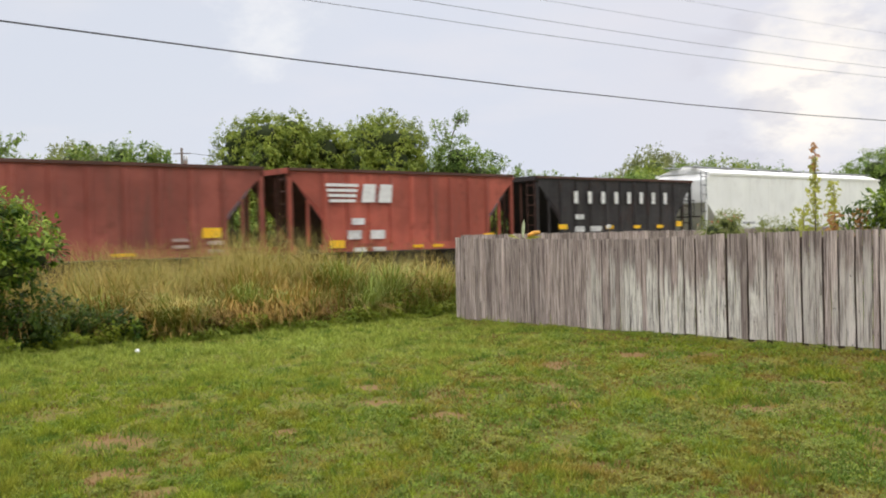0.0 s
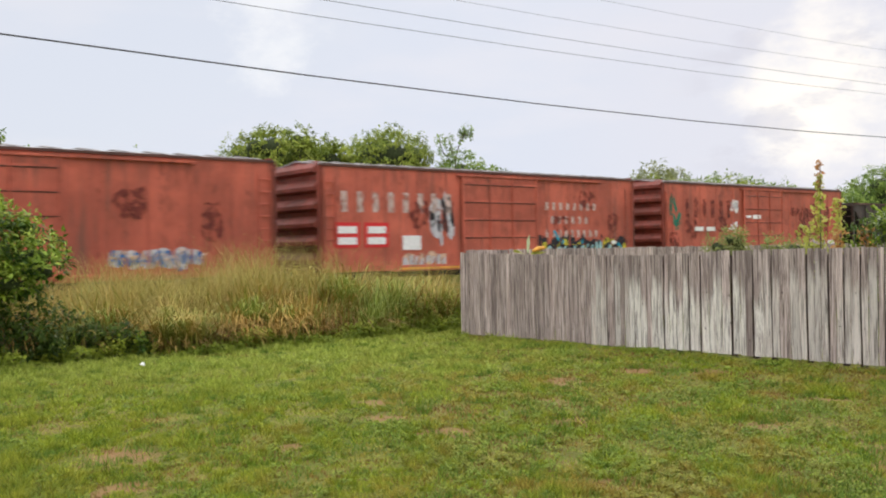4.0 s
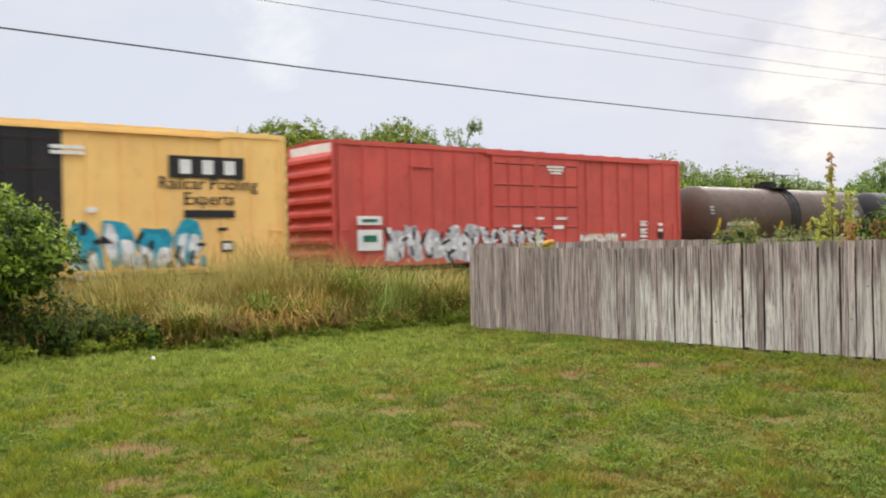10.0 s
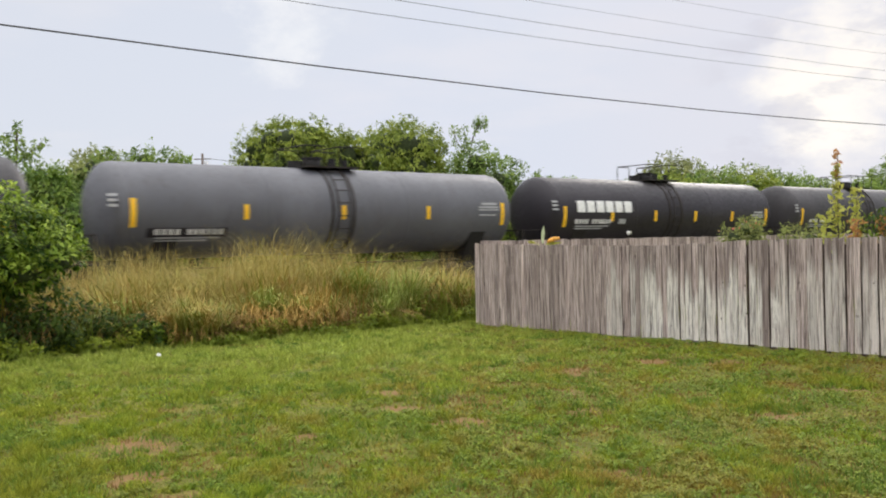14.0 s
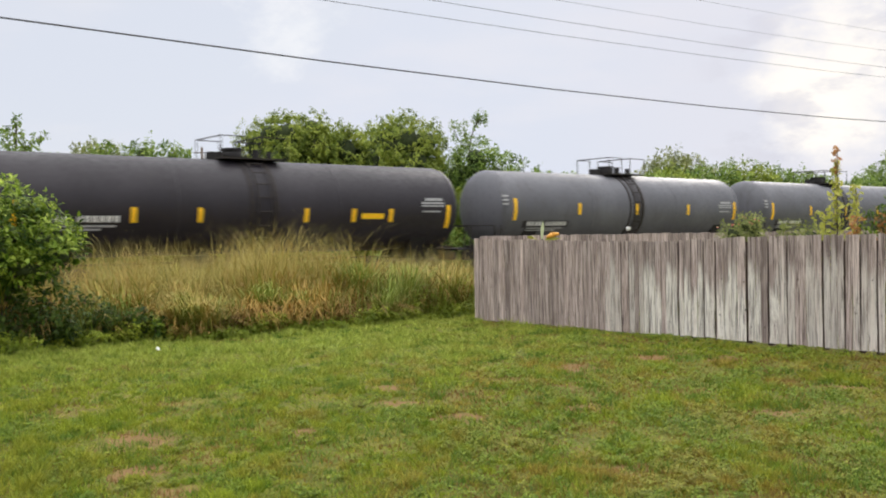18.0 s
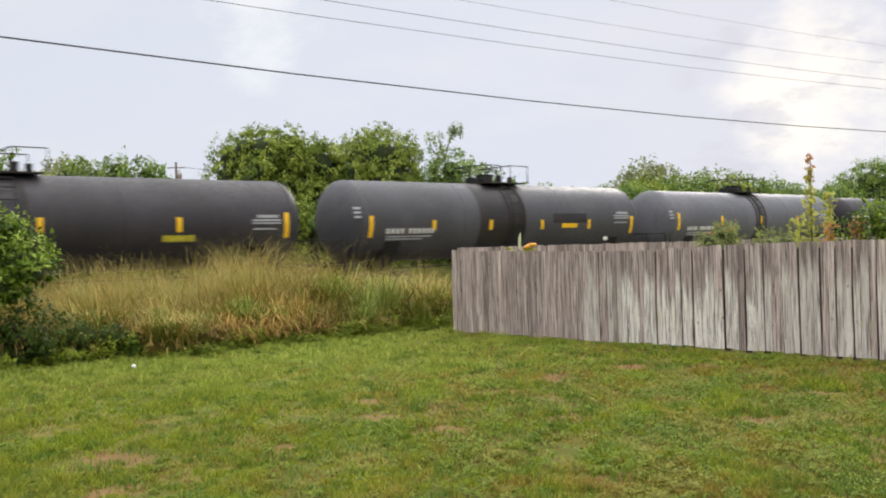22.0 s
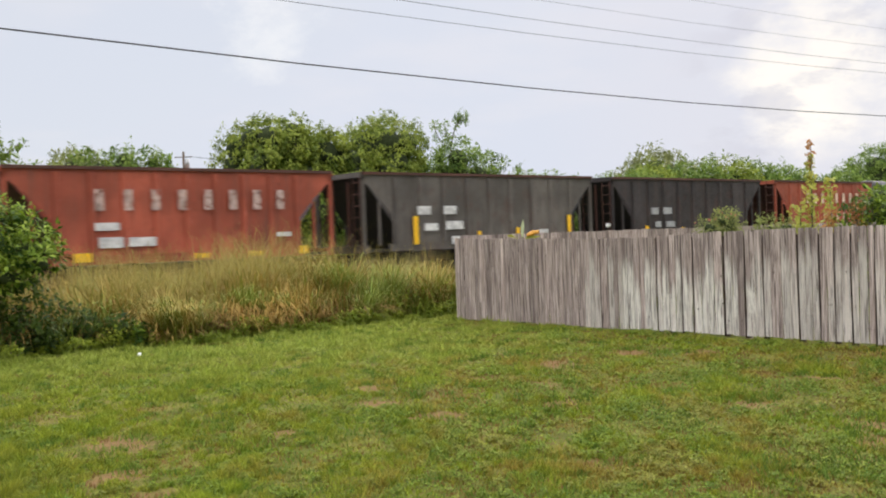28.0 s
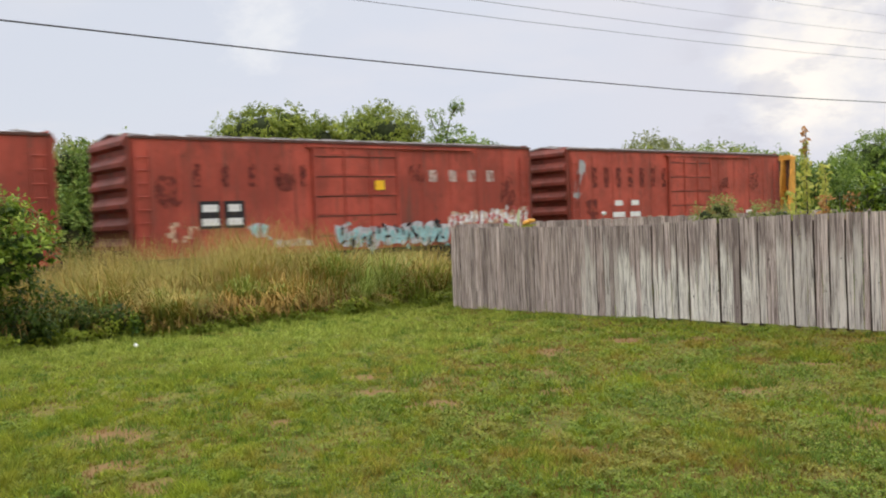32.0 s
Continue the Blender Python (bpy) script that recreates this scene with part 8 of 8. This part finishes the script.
    blades(26000, 0.9, 8.0, 0.6, 1.8, 0.8, 0.022, green, "tall_grass", "tall uncut green grass between lawn and railway", 0.18)
    blades(30000, 2.0, 8.0, 1.2, 2.4, 0.55, 0.0065, haze, "feathery_grass", "fine feathery grass tops above the stand", 0.12)
    blades(9000, 0.9, 7.5, 0.5, 1.5, 0.8, 0.024, straw, "dry_grass", "dry straw-coloured grass among the green", 0.3)
    blades(12000, 0.6, 2.2, 0.25, 0.8, 1.2, 0.03, litter, "dead_litter", "matted dead grass, coloured dark for the shade inside the stand", 0.6, (-4, 12.3))
    tangled(900, ((8.45, 0.35, 1.0), (9.1, 0.45, 1.4), (9.75, 0.35, 0.9), (10.3, 0.3, 0.5)), (0.1, 0.55), (0.3, 0.85), 0.017, rusty,
            "bent_straw", "tangled orange-brown dry grass along the front of the stand")
    tangled(330, ((6.85, 0.25, 1.0), (7.1, 0.2, 0.6)), (0.08, 0.55), (0.25, 0.65), 0.016, rusty, "bent_straw", "small heap of fallen brown grass")
    tangled(420, ((4.1, 0.35, 1.0), (4.9, 0.4, 0.8), (5.5, 0.3, 0.4)), (0.25, 0.75), (0.3, 0.7), 0.014, rusty, "bent_straw", "fallen dry grass beside the bush")
    tangled(500, ((8.0, 0.3, 0.4), (10.6, 0.4, 0.7), (11.3, 0.3, 0.5), (12.9, 0.5, 0.8), (13.6, 0.5, 0.6)), (0.15, 0.7), (0.3, 0.7), 0.014, straw, "bent_straw", "thin fallen dry grass among the green")
    blades(1100, 0.7, 2.6, 0.9, 1.5, 0.5, 0.016, rusty, "golden_grass", "upright golden dry grass in the stand", 0.25, (9.8, 11.5), 0.16)
    blades(700, 0.7, 2.6, 0.8, 1.4, 0.5, 0.015, straw, "golden_grass", "upright golden dry grass behind the low bush", 0.25, (5.0, 6.7), 0.16)
    blades(2600, 0.2, 1.1, 0.25, 0.85, 0.8, 0.016, fresh, "front_grass", "green grass along the front of the tall stand", 0.25, spread=0.2)
    blades(2800, 0.5, 1.6, 0.6, 1.35, 0.7, 0.017, fresh, "front_grass", "green grass clumps standing among the straw", 0.3, (5, 12.5), 0.12)
    blades(700, 0.4, 2.0, 0.9, 1.6, 0.55, 0.016, fresh, "green_reeds", "fresh green grass clump by the end of the fence", 0.25, (11.9, 13.0), 0.16)
    blades(3000, 0.6, 3.5, 0.6, 1.5, 0.5, 0.014, fresh, "green_reeds", "green grass behind the end of the fence", 0.2, (12.5, 21.5))
    blades(1600, 0.2, 1.2, 0.8, 1.5, 0.6, 0.014, green, "green_reeds", "pale green fountain of grass beside the low bush", 0.3, (6.9, 7.7), 0.14)
    x, y, h = blades(2600, 1.4, 8.0, 1.3, 2.15, 0.3, 0.006, straw, "grass_stalks", "thin flowering grass stalks", 0.05)
    n, k = len(x), 17
    P = np.stack([np.repeat(x, k), np.repeat(y, k), np.repeat(h * 0.95, k)], 1)
    P[:, 2] -= np.tile(np.linspace(0.5, -0.06, k), n)
    P += rng.normal(0, 0.05, P.shape)
    me = leaf_cloud("seed_heads", P, np.tile((0.3, -0.8, 0.2), (len(P), 1)), 0.0065, plume, rng, long=4.5)
    tagged(new("seed_heads", me), "feathery pale grass seed heads", "grass", kind="stuff")
    # broad-leaved weeds: a low creeping strip along the foot, taller clumps by the fence's end
    m = 17000
    s = rng.uniform(-3, 22, m)
    q = np.abs(rng.normal(0.05, 0.3, m))
    top = np.clip(0.2 + 0.12 * np.sin(s * 2.3) + 0.12 * np.sin(s * 5.1 + q * 6), 0.05, 0.4)
    P = np.stack([*place(s, q), 0.02 + top * rng.uniform(0, 1, m) ** 0.8], 1)
    j = 9000
    s2 = np.where(rng.uniform(0, 1, j) < 0.7, rng.uniform(12.3, 22, j), rng.uniform(-2, 13, j))
    q2 = rng.uniform(0.1, 1.5, j)
    top = np.clip(np.sin(s2 * 2.9 + 1) * np.sin(q2 * 3.1 + s2) * 0.6 + 0.3, 0.05, 0.9) * np.where(s2 > 12.3, 1.0, 0.5)
    P = np.concatenate([P, np.stack([*place(s2, q2), 0.03 + top * rng.uniform(0, 1, j) ** 0.6], 1)])
    m = len(P)
    way = rng.normal(0, 1, (m, 3)) * np.array((1, 1, 0.4))
    me = set_leaves("creeping_weeds", P, way, np.tile((0.2, -0.4, 0.9), (m, 1)) + rng.normal(0, 0.3, (m, 3)), 0.042 * rng.uniform(0.6, 1.5, m), LEAF_WEED, 1.5)
    tagged(new("creeping_weeds", me), "broad-leaved green weeds along the foot of the tall grass", "weeds", kind="stuff")


def far_grass():
    rng = np.random.default_rng(12)
    n = 22000
    s = rng.uniform(2, 75, n)
    d = rng.uniform(31.5, 35.5, n)
    h = rng.uniform(0.5, 1.3, n)
    x, y = s * UX - d * UY, s * UY + d * UX
    V = np.zeros((n, 3, 3))
    w = 0.05
    V[:, 0] = np.stack([x - w / 2, y, 0 * x], 1)
    V[:, 1] = np.stack([x + w / 2, y, 0 * x], 1)
    V[:, 2] = np.stack([x + rng.normal(0, 0.25, n), y + rng.normal(0, 0.25, n), h], 1)
    mat = leaf_material("verge_grass", lin(104, 122, 62), lin(140, 140, 82), lin(120, 126, 70), rough=0.7)
    tagged(new("verge_grass", quick_mesh("verge_grass", V.reshape(-1, 3), np.arange(3 * n).reshape(n, 3), mat)), "rough grass verge beyond the railway", "grass", kind="stuff")


tall_grass()
far_grass()


# ---------------------------------------------------------------- plants behind the fence
def leafy_stem(root, x, y, z0, z1, mat, n, spread, leaf, rng, name="leaves"):
    part("stem", MB(True).tube((x, y, 0), (x + 0.03, y, z1 - 0.05), 0.018, 0.007, 6), BARK, root)
    k = rng.uniform(0, 1, n)
    P = np.stack([x + rng.normal(0, spread, n) * (1.1 - k * 0.7), y + rng.normal(0, spread, n) * (1.1 - k * 0.7), z0 + (z1 - z0) * k], 1)
    N = np.stack([rng.normal(0, 1, n), rng.normal(-0.5, 0.6, n), np.full(n, 0.4)], 1)
    part(name, leaf_cloud(name, P, N, leaf, mat, rng, long=2.4), mat, root)


def yard_plants():
    rng = np.random.default_rng(21)
    r = thing("tall_croton", "tall yellow-green shrub with reddish tips behind the fence", "shrub", m=pose(6.8, 17.0, 0))
    leafy_stem(r, 0, 0, 1.3, 3.15, LIME, 300, 0.08, 0.05, rng)
    leafy_stem(r, 0.01, 0.02, 2.95, 3.42, RUST, 46, 0.045, 0.042, rng, "tip_leaves")
    leafy_stem(r, 0.36, 0.05, 1.3, 2.72, LIME, 210, 0.1, 0.05, rng)
    leafy_stem(r, -0.18, 0.1, 1.2, 2.3, LIME, 170, 0.14, 0.05, rng)
    r = thing("croton", "low shrub with orange and green leaves behind the fence", "shrub", m=pose(7.15, 16.5, 0))
    for x, z in ((-0.25, 2.15), (0.0, 2.25), (0.25, 2.2), (0.5, 2.3)):
        leafy_stem(r, x, rng.uniform(-0.1, 0.1), 1.4, z, RUST if x in (-0.25, 0.25) else LEAF_NEAR, 120, 0.12, 0.045, rng)
    plant("yard_bush", "green bush rising above the fence", "bush", Vector((8.45, 16.7, 0)), 2.5, 1.7, 1.1, LEAF_NEAR, 311, leaf=0.055, dens=26, sprig=(0.16, 12), lumps=4)
    plant("yard_bush", "rounded shrub with pink flowers behind the fence", "bush", Vector((5.42, 18.1, 0)), 2.28, 0.8, 0.7, LEAF_OLIVE, 312, leaf=0.028, dens=60, sprig=(0.1, 12), lumps=4)
    plant("yard_bush", "low grey-green shrub behind the fence", "bush", Vector((6.4, 17.6, 0)), 2.05, 1.0, 0.8, LEAF_OLIVE, 313, leaf=0.028, dens=60, sprig=(0.1, 12), lumps=4)
    fl = thing("flowers", "pink and orange blossoms on the shrub behind the fence", "flowers", m=pose(5.42, 18.1, 0))
    P = np.stack([rng.normal(0, 0.2, 9), rng.normal(-0.3, 0.12, 9), rng.uniform(1.95, 2.2, 9)], 1)
    part("petals", leaf_cloud("petals", P, np.tile((0, -1, 0.2), (9, 1)), 0.045, PINKPETAL, rng, long=1.0), PINKPETAL, fl)
    b = thing("bird_of_paradise", "broad-leaved plant with one upright leaf above the fence", "plant", m=pose(1.9, 22.0, 0))
    part("stem", MB(True).tube((0, 0, 0), (0, 0, 1.8), 0.03, 0.02, 6), BARK, b)
    mb = MB(True)
    for ang, ln, lean, z in ((20, 0.42, 0.40, 1.70), (160, 0.45, 0.42, 1.70), (200, 0.5, 0.47, 1.68), (-20, 0.5, 0.48, 1.68)):
        a = radians(ang)
        dx = math.cos(a)
        tip = Vector((dx * lean, 0, z + math.sqrt(max(0.01, ln * ln - lean * lean))))
        mid = Vector((dx * lean * 0.5, 0, z + (tip.z - z) * 0.8))
        o = len(mb.v)
        mb.v += [(0, 0, z), tuple(mid + Vector((-0.06, 0.0, 0.05))), tuple(tip), tuple(mid + Vector((0.06, 0.03, -0.02)))]
        mb.f.append((o, o + 1, o + 2, o + 3))
    up = MB(True).add([(0, 0, 1.72), (-0.035, 0.01, 1.9), (-0.03, 0.01, 2.08), (0.03, -0.01, 2.24), (0.05, 0.01, 2.05), (0.025, 0.01, 1.88)], [(0, 1, 2, 3, 4, 5)])
    part("leaf_blades", up, PALELEAF, b, "pale rolled upright leaf")
    part("leaf_blades", mb, LIME, b)
    part("flower_head", MB(True).tube((0.1, 0, 1.84), (0.24, 0, 1.9), 0.03, 0.06, 8).tube((0.24, 0, 1.9), (0.4, 0, 1.92), 0.06, 0.035, 8), SAFETY, b, "yellow-orange bloom")


def blossom():
    rng = np.random.default_rng(31)
    r = thing("white_blossom", "single white blossom on a thin stem behind the fence", "flower", m=pose(4.15, 23.2, 0))
    part("stem", MB(True).tube((0, 0, 0), (0, 0, 1.98), 0.01, 0.006, 5), BARK, r)
    part("petals", leaf_cloud("petals", rng.normal(0, 0.03, (26, 3)) + np.array((0, 0, 2.02)), rng.normal(0, 1, (26, 3)), 0.06, WHITE, rng, long=1.2), WHITE, r)


PINKPETAL = plain("pink_petals", lin(206, 110, 100), 0.7, var=0.2)
yard_plants()
blossom()

# ---------------------------------------------------------------- wires, poles, small things
WIRE = plain("weathered_cable", (0.05, 0.05, 0.055), 0.6, var=0.1)
POLEWOOD = plain("utility_pole_wood", (0.14, 0.11, 0.09), 0.9, var=0.3)
line = thing("power_line", "overhead cables slung between wooden poles along the railway", "power line")
for z0, k, s0, r in ((6.30, 0.00062, 17.5, 0.018), (7.76, 0.00050, 0, 0.0075), (8.20, 0.00050, 0, 0.0075), (8.78, 0.0006, 0, 0.005), (9.6, 0.0006, 0, 0.0045)):
    pts = [tuple(at(s, 20.0, z0 + k * (s - s0) ** 2)) for s in range(-60, 101, 8)]
    part("cable", MB(True).path(pts, r, 6), WIRE, line)
for s in (-60, 100):
    p = at(s, 20.0)
    part("pole", MB(True).tube((p.x, p.y, 0), (p.x, p.y, 14.5), 0.17, 0.12, 10), POLEWOOD, line)
    q0, q1 = at(s, 19.0, 13.6), at(s, 21.0, 13.6)
    part("crossarm", MB().tube(tuple(q0), tuple(q1), 0.06, n=4), POLEWOOD, line)
pole = thing("far_utility_pole", "distant wooden utility pole with a crossarm", "utility pole", m=pose(-23.7, 85, 0))
part("pole", MB(True).tube((0, 0, 0), (0, 0, 10.4), 0.16, 0.11, 8), POLEWOOD, pole)
part("crossarm", MB().tube((-0.8, 0, 9.9), (0.8, 0, 9.9), 0.06, n=4), POLEWOOD, pole)
part("transformer", MB(True).add(*cyl_z(0.3, 0, 8.9, 0.22, 0.8)), CHROME, pole)
part("cable", MB(True).path([(0.8, 0, 9.9), (6, 1, 9.2), (14, 2, 8.6)], 0.02, 5), WIRE, pole)
house = thing("far_house", "distant low house with a reddish roof behind the shrubs", "house", m=pose(-21, 82, 0, 0, 0, 20))
part("wall", MB().box(-6, 6, -4, 4, 0, 3.4), WHITEHOP, house)
part("roof", MB().prism([(-6.6, 3.3), (6.6, 3.3), (4.5, 5.6), (-4.5, 5.6)], -4.5, 4.5), plain("red_tile_roof", lin(168, 128, 116), 0.8, var=0.2, scale=3), house)
scrap = thing("paper_scrap", "small white scrap of litter lying in the lawn", "litter", m=pose(-5.24, 15.77, 0.05, 40, 35, 10),
              data=MB().prism([(-0.04, -0.03), (0.012, -0.04), (0.05, 0.0), (0.02, 0.045), (-0.03, 0.04)], -0.004, 0.004, "z").mesh("paper_scrap", WHITE))



# ---------------------------------------------------------------- movement
def travelled(t):
    """Way that the train has gone after t seconds."""
    k = t / 32
    return 21.380 * t - 0.230 * t * k - 0.052 * t * k * k + 0.071 * t * k ** 3


def motions():
    for root, s0 in TRAIN:
        walk(root, [(t, track_pose(s0 + travelled(t))) for t in range(0, 33, 2)])


motions()
